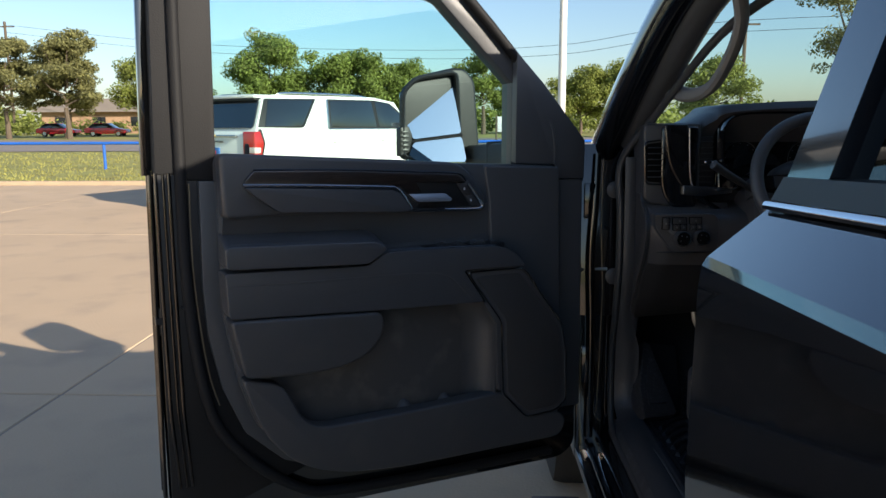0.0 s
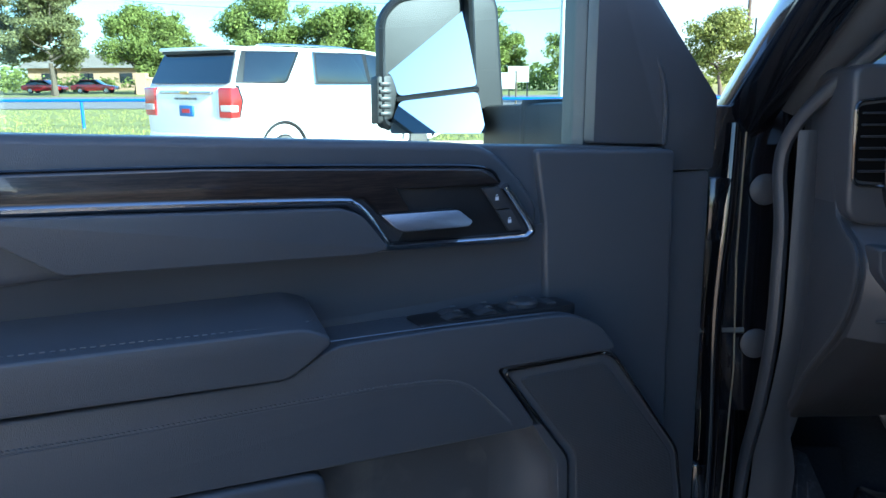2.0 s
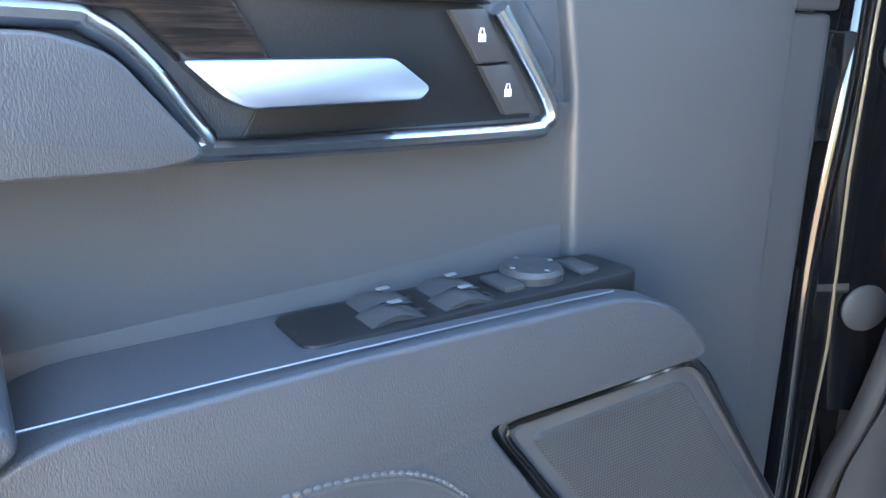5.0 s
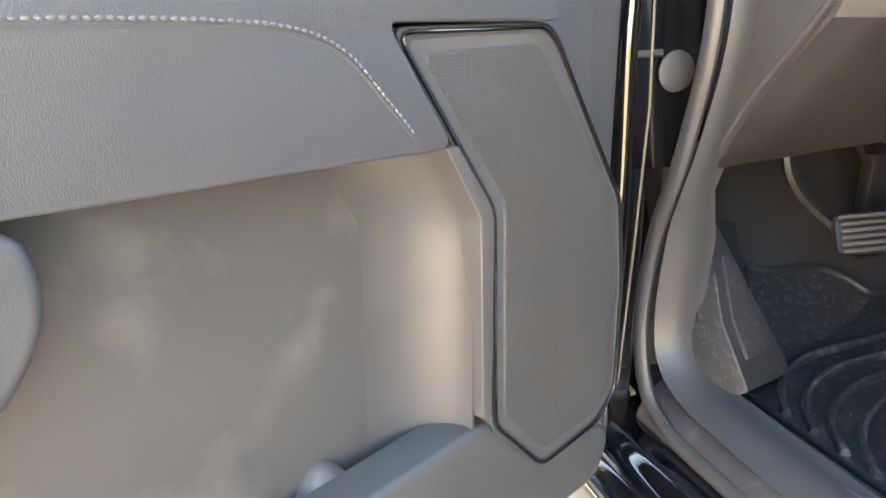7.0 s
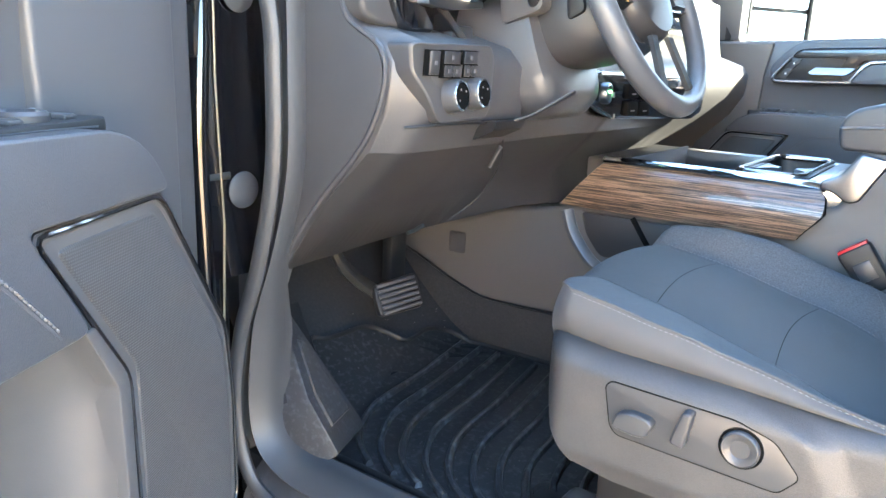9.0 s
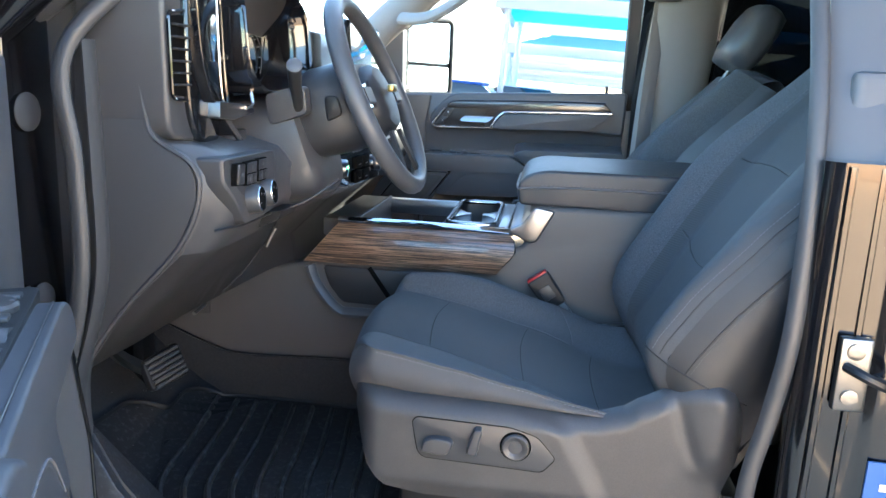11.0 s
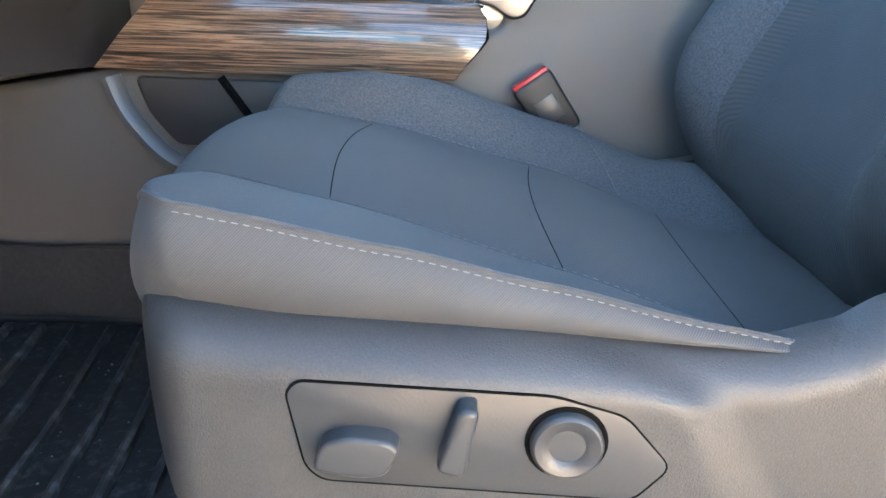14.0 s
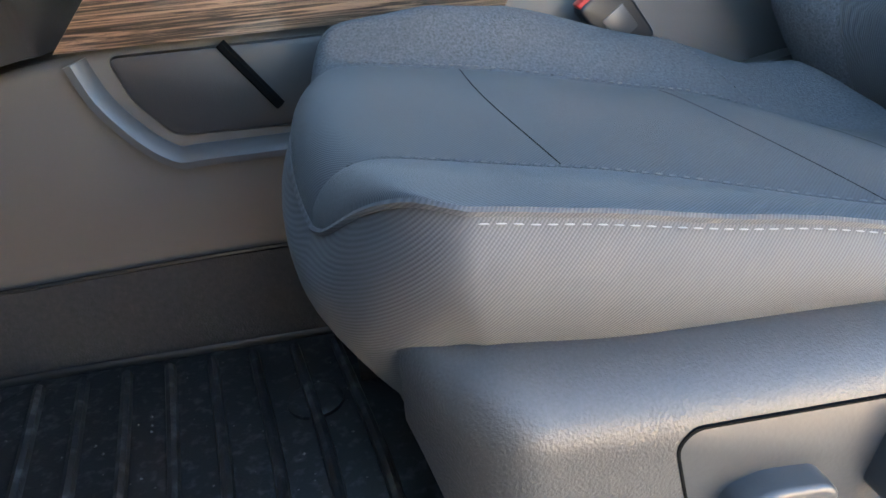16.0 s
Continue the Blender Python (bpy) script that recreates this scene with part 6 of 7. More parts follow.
part("end_cap_edge", tube(smooth_path([(0.706, y, z) for y, z in cap[:10]], 4), 0.0042, n=6), M["dash"], dash)
g_path = smooth_path([(0.672, 2.270, 1.52), (0.672, 2.267, 1.35), (0.672, 2.269, 1.19), (0.672, 2.300, 1.065), (0.672, 2.330, 0.985), (0.672, 2.350, 0.92), (0.672, 2.362, 0.80), (0.672, 2.344, 0.728), (0.672, 2.29, 0.693), (0.672, 2.20, 0.684), (0.672, 2.0, 0.680), (0.672, 1.7, 0.680), (0.672, 1.36, 0.680)], 6)


def kick_garnish(u, v):
    """A strip of trim that follows the seal from the dash end down to the sill."""
    n = len(g_path) - 1
    i = min(int(u * n), n - 1)
    a, b = Vector(g_path[i]), Vector(g_path[i + 1])
    p = a.lerp(b, u * n - i)
    along = (b - a).normalized()
    inward = Vector((0, along.z, -along.y))
    low = min(1.0, max(0.0, (1.06 - p.z) / 0.16))
    low = low * low * (3 - 2 * low)
    return p + Vector(((0.034 + 0.036 * low) * v, 0, 0)) + inward * ((0.004 + 0.006 * low) * math.sin(math.pi * min(1, v * 1.1)) + 0.026 * v ** 1.5 * low * min(1.0, u * 1.3))


part("kick_garnish", surface(kick_garnish, 90, 8, 0.004), M["seal"], dash, "charcoal trim beside the door seal", smooth=70)
part("knee_seam", tube([(0.735, 2.112, 1.252), (0.77, 2.086, 1.256), (0.84, 2.084, 1.256), (0.90, 2.088, 1.254), (0.985, 2.090, 1.250)], 0.0018, n=6), M["dark"], dash)
part("panel_gap", tube(smooth_path([(0.99, 2.112, 1.22), (1.05, 2.150, 1.178), (1.075, 2.185, 1.135), (1.07, 2.215, 1.095), (1.03, 2.243, 1.062)], 4), 0.0011, n=6), M["dark"], dash)
part("lever", tube([(0.985, 2.112, 1.211), (0.982, 2.122, 1.190), (0.980, 2.128, 1.176)], 0.0035, 0.0055, n=8), M["steel"], dash, "small pale release lever")
part("lower_clip", tube([(0.908, 2.236, 1.060), (0.930, 2.236, 1.062), (0.945, 2.232, 1.068)], 0.0035, n=8), M["steel"], dash)
# lamp switches and two knobs
def turned(bm):
    """The switch panel follows the dash: its outer end falls back."""
    for v in bm.verts:
        v.co.y += 16 * max(0.0, 0.756 - v.co.x) ** 2 + 0.06 * (1.31 - v.co.z)
    return bm


pod = part("lamp_switch_panel", turned(prism(rounded([(0.748, 1.285), (0.722, 1.325), (0.719, 1.362), (0.880, 1.364), (0.893, 1.345), (0.893, 1.277), (0.884, 1.262), (0.768, 1.258)], [0.03, 0.01, 0.008, 0.012, 0.01, 0.01, 0.008, 0.012]), 2.12, 2.0765, "y", 0.003)), M["dash"], dash)
for x0, x1, z0, z1 in ((0.741, 0.757, 1.322, 1.352), (0.767, 0.803, 1.3365, 1.3525), (0.769, 0.787, 1.3195, 1.3345), (0.789, 0.804, 1.3195, 1.3345), (0.813, 0.844, 1.3375, 1.3535), (0.815, 0.830, 1.3205, 1.3355), (0.832, 0.846, 1.3205, 1.3355)):
    part("button_gap", turned(box(x0 - 0.0015, x1 + 0.0015, 2.0758, 2.084, z0 - 0.0015, z1 + 0.0015)), M["gap"], pod)
    key = part("push_button", turned(box(x0, x1, 2.0742, 2.084, z0, z1, 0.0012)), M["hub"], pod)
    part("symbol", turned(box((x0 + x1) / 2 - 0.0022, (x0 + x1) / 2 + 0.0022, 2.0736, 2.0744, (z0 + z1) / 2 - 0.0026, (z0 + z1) / 2 + 0.0026)), M["thread_dim"], key)
KNOB_AXIS = Vector((0.10, -0.98, 0.10)).normalized()
for x, z in ((0.793, 1.294), (0.846, 1.297)):
    base = Vector((x, 2.081, z))
    k = part("rotary_knob", lathe([(0.0235, 0), (0.0225, 0.005), (0.0215, 0.017), (0.0200, 0.0195), (0.0185, 0.0185), (0, 0.0185)], base, KNOB_AXIS, 32), M["switch"], pod, "satin-rimmed dark knob")
    part("bright_ring", lathe([(0.0200, 0), (0.0195, 0.0018), (0.0178, 0.0016), (0.0176, 0)], base + KNOB_AXIS * 0.0188, KNOB_AXIS, 32), M["chrome"], k, "thin bright ring")
    part("knob_face", lathe([(0.0178, 0), (0.0172, 0.0012), (0, 0.0016)], base + KNOB_AXIS * 0.0186, KNOB_AXIS, 28), M["gap"], k)
    side = Vector((0, 0, 1)).cross(KNOB_AXIS).normalized()
    for a in (0.6, 2.2, 3.8, 5.2):
        c = base + KNOB_AXIS * 0.0204 + side * 0.010 * math.cos(a) + Vector((0, 0, 0.010 * math.sin(a)))
        part("symbol", lathe([(0.0018, 0), (0.0016, 0.0004), (0, 0.0004)], c, KNOB_AXIS, 8), M["thread_dim"], k)
# outer vent, gloss blade, inner vent and the hooded dials
part("vent_housing", prism(rounded([(0.704, 1.388), (0.698, 1.615), (0.86, 1.615), (0.86, 1.40), (0.83, 1.375)], [0.03, 0.02, 0.01, 0.01, 0.02]), 2.29, 2.162, "y", 0.016, 4), M["dash"], dash, "charcoal housing round the side vent", smooth=50)
vent = part("side_vent", prism(rounded([(0.711, 1.450), (0.706, 1.556), (0.752, 1.562), (0.760, 1.446)], 0.010), 2.21, 2.158, "y", 0.002), M["gap"], dash)
for i in range(6):
    z = 1.462 + 0.0165 * i
    part("vent_slat", box(0.712, 0.754, 2.150, 2.165, z, z + 0.003, 0.001), M["hub"], vent)
part("vent_frame", tube(rounded_loop([(0.707, 1.444), (0.702, 1.562), (0.757, 1.568), (0.765, 1.440)], 0.012, 2.157), 0.0026, n=6, closed=True), M["piano"], vent)
blade_pts = [(0.752, 1.610), (0.818, 1.610), (0.826, 1.455), (0.845, 1.425), (0.935, 1.362), (0.928, 1.350), (0.852, 1.400), (0.803, 1.440), (0.768, 1.50)]
part("gloss_surround", prism(rounded([(0.748, 1.605), (0.748, 1.46), (0.756, 1.412), (0.785, 1.374), (0.850, 1.378), (0.852, 1.605)], [0.01, 0.03, 0.03, 0.02, 0.01, 0.01]), 2.20, 2.152, "y", 0.006, 3), M["piano"], dash, "gloss black surround beside the vent")
glossy = part("gloss_blade", prism(rounded(blade_pts, [0.01, 0.006, 0.02, 0.02, 0.004, 0.004, 0.02, 0.02, 0.03]), 2.215, 2.140, "y", 0.012, 5), M["piano"], dash, "glossy black trim blade")
part("bright_edge", tube(smooth_path([(0.822, 2.142, 1.60), (0.829, 2.140, 1.46), (0.846, 2.138, 1.428)], 5), 0.0024, n=6), M["satin"], glossy, "thin bright edge")
inner_vent = part("inner_vent", prism(rounded([(0.862, 1.43), (0.858, 1.575), (0.902, 1.58), (0.908, 1.43)], 0.008), 2.25, 2.186, "y", 0.003), M["dark"], dash)
for i in range(8):
    part("vent_slat", box(0.864, 0.903, 2.177, 2.19, 1.446 + 0.0165 * i, 1.4485 + 0.0165 * i, 0.0008), M["hub"], inner_vent)
part("vent_tab", box(0.874, 0.898, 2.166, 2.182, 1.500, 1.510, 0.003), M["satin"], inner_vent, "small bright vent tab")
part("bezel_edge", tube(smooth_path([(0.912, 2.176, 1.60), (0.914, 2.172, 1.50), (0.918, 2.168, 1.425)], 4), 0.004, n=8), M["piano"], inner_vent)
part("bright_tray", prism(rounded([(0.808, 1.440), (0.806, 1.414), (0.862, 1.410), (0.945, 1.419), (0.940, 1.432)], 0.004), 2.18, 2.132, "y", 0.004), M["smoked"], glossy, "bright lower trim blade")
part("tray_rail", tube([(0.90, 2.13, 1.428), (0.945, 2.135, 1.430), (0.958, 2.14, 1.434), (0.962, 2.145, 1.452)], 0.0035, n=6), M["satin"], glossy)
part("blank_panel", box(0.880, 0.935, 2.142, 2.18, 1.364, 1.392, 0.004), M["hub"], dash)


def hood_ring(y, w, h):
    out = []
    for k in range(40):
        a = 2 * math.pi * k / 40
        c, d = math.cos(a), math.sin(a)
        out.append(Vector((1.082 + w * abs(c) ** 0.45 * (1 if c > 0 else -1), y + 0.02 * d, 1.548 + h * abs(d) ** 0.5 * (1 if d > 0 else -1))))
    return out


hood = part("instrument_hood", loft([hood_ring(2.27, 0.150, 0.078), hood_ring(2.20, 0.156, 0.084), hood_ring(2.135, 0.164, 0.092), hood_ring(2.130, 0.168, 0.096), hood_ring(2.14, 0.172, 0.100), hood_ring(2.25, 0.172, 0.100)], False), M["piano"], dash, "black hood round the dials", smooth=60)
cluster = part("instrument_display", prism(rounded([(0.925, 1.42), (0.925, 1.61), (1.27, 1.61), (1.27, 1.42)], 0.02), 2.27, 2.232, "y", 0.004), M["piano"], dash, "dark instrument display")
for x in (0.995, 1.18):
    part("dial_ring", tube([(x + 0.050 * math.cos(a), 2.230, 1.515 + 0.050 * math.sin(a)) for a in [2 * math.pi * k / 28 for k in range(28)]], 0.0009, n=5, closed=True), M["thread_dim"], cluster)
    for a in range(9):
        c, s = math.cos(0.5 * a - 0.4), math.sin(0.5 * a - 0.4)
        part("dial_tick", box(x + 0.043 * c - 0.0012, x + 0.043 * c + 0.0012, 2.2300, 2.2325, 1.515 + 0.043 * s - 0.0012, 1.515 + 0.043 * s + 0.0012), M["thread"], cluster)
# centre: screen, climate panel
part("touch_screen", box(1.42, 1.76, 2.10, 2.13, 1.43, 1.62, 0.01), M["piano"], dash)
part("centre_vent", box(1.30, 1.36, 2.14, 2.20, 1.44, 1.58, 0.008), M["dark"], dash)
clim = part("climate_panel", prism(rounded([(1.185, 1.276), (1.30, 1.247), (1.77, 1.230), (1.845, 1.245), (1.845, 1.328), (1.22, 1.336)], 0.018), 2.12, 2.060, "y", 0.006, 3), M["piano"], dash, "gloss black climate panel")
for x, z, r in ((1.243, 1.296, 0.0195), (1.565, 1.279, 0.0205)):
    k = part("climate_knob", lathe([(r, 0), (r, 0.010), (r * 0.92, 0.014), (r * 0.78, 0.015), (r * 0.74, 0.011), (0, 0.011)], (x, 2.061, z), (0.1, -1, 0), 28), M["smoked"], clim, "satin-rimmed climate knob")
    part("knob_face", lathe([(r * 0.7, 0), (r * 0.66, 0.0025), (0, 0.003)], (x, 2.050, z), (0.1, -1, 0), 24), M["hub"], k)
part("green_lamp", box(1.237, 1.247, 2.045, 2.0462, 1.297, 1.301), green_glow, clim, "small green lit symbol")
for x0, x1, z0, z1 in ((1.345, 1.400, 1.284, 1.312), (1.410, 1.465, 1.282, 1.310), (1.345, 1.400, 1.252, 1.280), (1.410, 1.465, 1.250, 1.278), (1.625, 1.675, 1.262, 1.288), (1.685, 1.735, 1.260, 1.286), (1.745, 1.795, 1.258, 1.284)):
    key = part("climate_key", box(x0, x1, 2.052, 2.066, z0, z1, 0.003), M["gap"], clim)
    part("symbol", box((x0 + x1) / 2 - 0.010, (x0 + x1) / 2 + 0.010, 2.0512, 2.0522, z0 + 0.008, z0 + 0.0105), M["thread_dim"], key)
# metal strip drawn in place of a bright reflection on the panel top
part("reflection_strip", box(1.335, 1.415, 2.056, 2.066, 1.322, 1.330, 0.002), M["lever"], clim, "satin strip standing in for a reflection along the top edge")
for x, z in ((1.292, 1.292), (1.302, 1.252), (1.505, 1.268), (1.60, 1.246), (1.70, 1.242)):
    part("symbol", box(x - 0.004, x + 0.004, 2.0588, 2.0602, z - 0.005, z + 0.005), M["thread_dim"], clim)

# steering column and wheel
WC = Vector((1.132, 1.955, 1.453))
WN = Vector((0, -0.91, 0.415)).normalized()
WU = Vector((0, 0.415, 0.91)).normalized()
WX = Vector((1, 0, 0))
wheel = thing("steering_wheel", "charcoal leather steering wheel with satin spokes", "steering wheel", (1.085, 2.05, 1.40))
def on_wheel(a, b, c=0.0):
    return WC + WX * a + WU * b + WN * c
part("rim", tube([on_wheel(0.186 * math.cos(a), 0.186 * math.sin(a) * (0.985 if math.sin(a) < 0 else 1)) for a in [2 * math.pi * k / 64 for k in range(64)]], 0.0155, 0.018, n=14, closed=True), M["leather"], wheel, "charcoal leather rim")
part("hub", loft([[on_wheel(0.075 * k * math.cos(a), 0.062 * k * math.sin(a) - 0.005, c) for a in [2 * math.pi * j / 28 for j in range(28)]] for k, c in ((1.05, -0.05), (1.15, -0.02), (1.1, 0.0), (0.95, 0.012), (0.5, 0.017), (0.1, 0.018))]), M["hub"], wheel)
for s in (-1, 1):
    sp = part("spoke", loft([[on_wheel(s * x, z, c) for z, c in ((h + 0.026 * k, -0.012), (h + 0.022 * k, 0.004), (h - 0.022 * k, 0.004), (h - 0.026 * k, -0.012))] for x, h, k in ((0.06, 0.005, 1.2), (0.11, 0.0, 1.0), (0.168, 0.0, 0.8))]), M["piano"], wheel)
    part("switch_pad", loft([[on_wheel(s * x, z, c) for z, c in ((0.016, 0.003), (0.014, 0.011), (-0.014, 0.011), (-0.016, 0.003))] for x in (0.095, 0.145)]), M["hub"], sp)
    part("satin_insert", loft([[on_wheel(s * (x + w), z, c) for w, c in ((0.015, 0.000), (0.011, 0.006), (-0.011, 0.006), (-0.015, 0.000))] for x, z in ((0.035, -0.07), (0.045, -0.11), (0.06, -0.158))]), M["rubber"], wheel, "dark lower spoke")
part("badge", box(1.112, 1.152, 1.925, 1.937, 1.462, 1.476, 0.003), mat("gold_hub_badge", (0.55, 0.38, 0.14), 0.3, 1.0), wheel, "small gold badge")
def squircle(cx, cy, cz, w, h, lean=0.0):
    out = []
    for k in range(28):
        a = 2 * math.pi * k / 28
        c, d = math.cos(a), math.sin(a)
        dx, dz = w * abs(c) ** 0.62 * (1 if c > 0 else -1), h * abs(d) ** 0.62 * (1 if d > 0 else -1)
        out.append(Vector((cx + dx, cy + dz * lean, cz + dz)))
    return out


part("column_shroud", loft([squircle(1.085, 2.19, 1.345, 0.118, 0.100, 0.2), squircle(1.085, 2.12, 1.350, 0.112, 0.100, 0.2), squircle(1.085, 2.075, 1.360, 0.108, 0.100, 0.3), squircle(1.085, 2.062, 1.370, 0.104, 0.092, 0.35), squircle(1.085, 2.058, 1.375, 0.085, 0.070, 0.4)]), M["dash"], wheel, "charcoal column shroud", smooth=50)
part("column_collar", loft([squircle(1.105, 2.075, 1.405, 0.100, 0.070, 0.4), squircle(1.110, 2.045, 1.420, 0.108, 0.078, 0.4), squircle(1.118, 1.995, 1.435, 0.108, 0.078, 0.4), squircle(1.125, 1.965, 1.445, 0.092, 0.066, 0.4)]), M["hub"], wheel, "dark cover behind the wheel", smooth=50)
part("stalk_boot", prism(rounded([(2.117, 1.396), (2.126, 1.451), (2.054, 1.469), (2.047, 1.420)], 0.012), 1.0, 0.972, "x", 0.004), M["dash"], wheel)
stalk = part("stalk", tube([(0.985, 2.067, 1.425), (0.955, 2.058, 1.442), (0.912, 2.048, 1.466), (0.872, 2.036, 1.490), (0.859, 2.032, 1.498)], 0.0105, 0.0105, n=14, taper=lambda u: 0.8 + 0.35 * u), M["hub"], wheel, "black wiper stalk")
part("stalk_end", lathe([(0.0125, 0), (0.0125, 0.004), (0.009, 0.006), (0, 0.006)], (0.860, 2.032, 1.498), (-0.84, -0.26, 0.45), 16), M["trim"], stalk)
part("paddle_key", prism(rounded([(2.022, 1.405), (2.028, 1.452), (2.003, 1.452), (1.993, 1.420)], 0.010), 1.03, 1.002, "x", 0.004), M["dark"], wheel)
part("tilt_lever", tube(smooth_path([(0.955, 2.085, 1.252), (0.968, 2.050, 1.266), (0.985, 2.018, 1.288), (1.0, 1.998, 1.304)], 5), 0.003, 0.007, n=10, side=(1, 0, 0)), M["hub"], wheel, "thin black tilt lever")
part("tilt_pivot", prism(rounded([(2.10, 1.256), (2.07, 1.258), (2.075, 1.243), (2.112, 1.226)], 0.004), 0.90, 0.985, "x", 0.003), M["dark"], wheel)

# ---- centre console ----
con = thing("centre_console", "charcoal centre console with wood side and cup holders", "console", (MID, 1.9, 0.69))
body = [(2.62, 0.70), (2.62, 0.98), (2.44, 0.985), (2.33, 1.03), (2.2, 1.052), (2.15, 1.06), (1.76, 1.062), (1.735, 1.115), (1.665, 1.125), (1.655, 1.222), (1.20, 1.222), (1.05, 1.15), (1.05, 0.70)]
part("console_body", prism(rounded(body, 0.02), 1.76, 1.362, "x", 0.012, 3), M["console"], con, "charcoal console side")
part("carpet_edge", prism(rounded([(1.2, 0.69), (2.62, 0.69), (2.62, 0.905), (2.55, 0.880), (2.46, 0.843), (2.375, 0.815), (2.30, 0.812), (2.07, 0.820), (1.2, 0.82)], 0.012), 1.372, 1.352, "x", 0.006), M["carpet"], con)
part("carpet_binding", tube(smooth_path([(1.353, 2.62, 0.907), (1.353, 2.55, 0.882), (1.353, 2.46, 0.845), (1.353, 2.375, 0.818), (1.353, 2.30, 0.814), (1.353, 2.07, 0.822), (1.353, 1.8, 0.824)], 5), 0.0025, n=6), M["dark"], con, "dark carpet edge binding")
def wood_face(u, v):
    z0, z1 = 1.064, 1.156
    tail = lerp_table([(0.0, 1.7225), (0.55, 1.684), (0.80, 1.688), (1.0, 1.712)], v)
    yy = (2.178 - 0.088 * v) * (1 - u) + tail * u
    return (1.352 - 0.012 * math.sin(math.pi * v) + 0.022 * v + 0.022 * max(0.0, (v - 0.72) / 0.28) ** 2, yy, z0 + (z1 - z0) * v)
part("wood_side", surface(wood_face, 24, 8, 0.01), M["wood"], con, "glossy brown wood side panel")
part("wood_edge", tube([Vector(wood_face(1.0, 0.05 * i)) for i in range(21)] , 0.0022, n=6), M["gap"], con)
part("bright_rim", tube(smooth_path([(1.372, 2.10, 1.162), (1.372, 1.90, 1.162), (1.372, 1.74, 1.158), (1.375, 1.69, 1.155)], 5), 0.006, 0.008, n=8), M["chrome"], con, "bright chrome rim")
bracket = [(1.70, 1.155), (1.680, 1.152), (1.656, 1.136), (1.638, 1.140), (1.599, 1.213), (1.645, 1.221), (1.672, 1.182), (1.70, 1.168)]
part("chrome_bracket", prism(rounded(bracket, 0.008), 1.76, 1.356, "x", 0.004, 3), M["smoked"], con, "bright chrome bracket")
# top tray: frame pieces round an open bin
for a in ((1.376, 1.40, 1.66, 2.12), (1.735, 1.76, 1.66, 2.12), (1.376, 1.76, 2.06, 2.14), (1.376, 1.76, 1.70, 1.73)):
    part("tray_frame", box(*a, 1.12, 1.163, 0.006), M["lever"], con)
part("bin_wall", box(1.385, 1.75, 2.05, 2.06, 1.07, 1.168, 0.003), M["dash"], con)
part("bin_floor", box(1.385, 1.75, 1.85, 2.06, 1.075, 1.09), M["dark"], con)
outline = rounded([(1.392, 1.735), (1.392, 1.848), (1.735, 1.848), (1.735, 1.735)], 0.030)
cup = part("cup_frame", tube([(x, y, 1.166) for x, y in outline], 0.006, 0.007, n=10, closed=True, side=(0, 0, 1)), M["satin"], con, "satin cup holder frame")
part("cup_floor", box(1.40, 1.73, 1.742, 1.842, 1.092, 1.098, 0.002), M["gap"], cup)
part("cup_wall", loft([[(1.5635 + (x - 1.5635) * k, 1.7915 + (y - 1.7915) * k, z) for x, y in outline] for k, z in ((0.985, 1.165), (0.93, 1.09))], False), M["dark"], cup)
for y0, y1, tip in ((1.742, 1.778, 1.765), (1.842, 1.806, 1.818)):
    part("cup_divider", prism([(1.505, y0), (1.545, tip), (1.552, y1), (1.575, y1), (1.582, tip), (1.622, y0)], 1.10, 1.163, "z", 0.003), M["lever"], cup, "satin divider between the cup wells")
part("pocket_pad", prism(rounded([(2.135, 1.052), (2.12, 1.005), (2.085, 0.963), (1.82, 0.957), (1.80, 1.052)], 0.012), 1.40, 1.354, "x", 0.006), M["knee"], con)
part("pocket_rim", tube(smooth_path([(1.358, 2.165, 1.05), (1.357, 2.145, 1.0), (1.357, 2.095, 0.945), (1.358, 2.04, 0.94), (1.360, 1.80, 0.94)], 5), 0.014, 0.010, n=8), M["trim"], con)
part("pocket_gap", tube([(1.350, 2.02, 1.055), (1.349, 1.995, 1.02), (1.350, 1.97, 0.985)], 0.006, n=6), M["gap"], con)
part("service_cap", prism(rounded([(2.465, 0.905), (2.465, 0.955), (2.42, 0.955), (2.42, 0.905)], 0.006), 1.365, 1.3595, "x", 0.001), M["dash"], con)
lid = [(1.682, 1.222), (1.690, 1.262), (1.672, 1.290), (1.63, 1.303), (1.22, 1.303), (1.19, 1.28), (1.19, 1.214)]
arm = part("armrest_lid", prism(rounded(lid, [0.012, 0.03, 0.03, 0.04, 0.02, 0.02, 0.01]), 1.77, 1.372, "x", 0.022, 4, True), M["lid"], con, "padded charcoal armrest lid")
part("piping", tube(smooth_path([(1.371, 1.20, 1.266), (1.371, 1.55, 1.266), (1.373, 1.655, 1.262), (1.40, 1.688, 1.258), (1.70, 1.690, 1.258)], 5), 0.0028, n=6), M["leather"], arm)
part("stitching", dashes(smooth_path([(1.3695, 1.20, 1.272), (1.3695, 1.55, 1.272), (1.372, 1.64, 1.268)], 5), 0.006, 0.004, 0.0009), M["thread_dim"], arm)

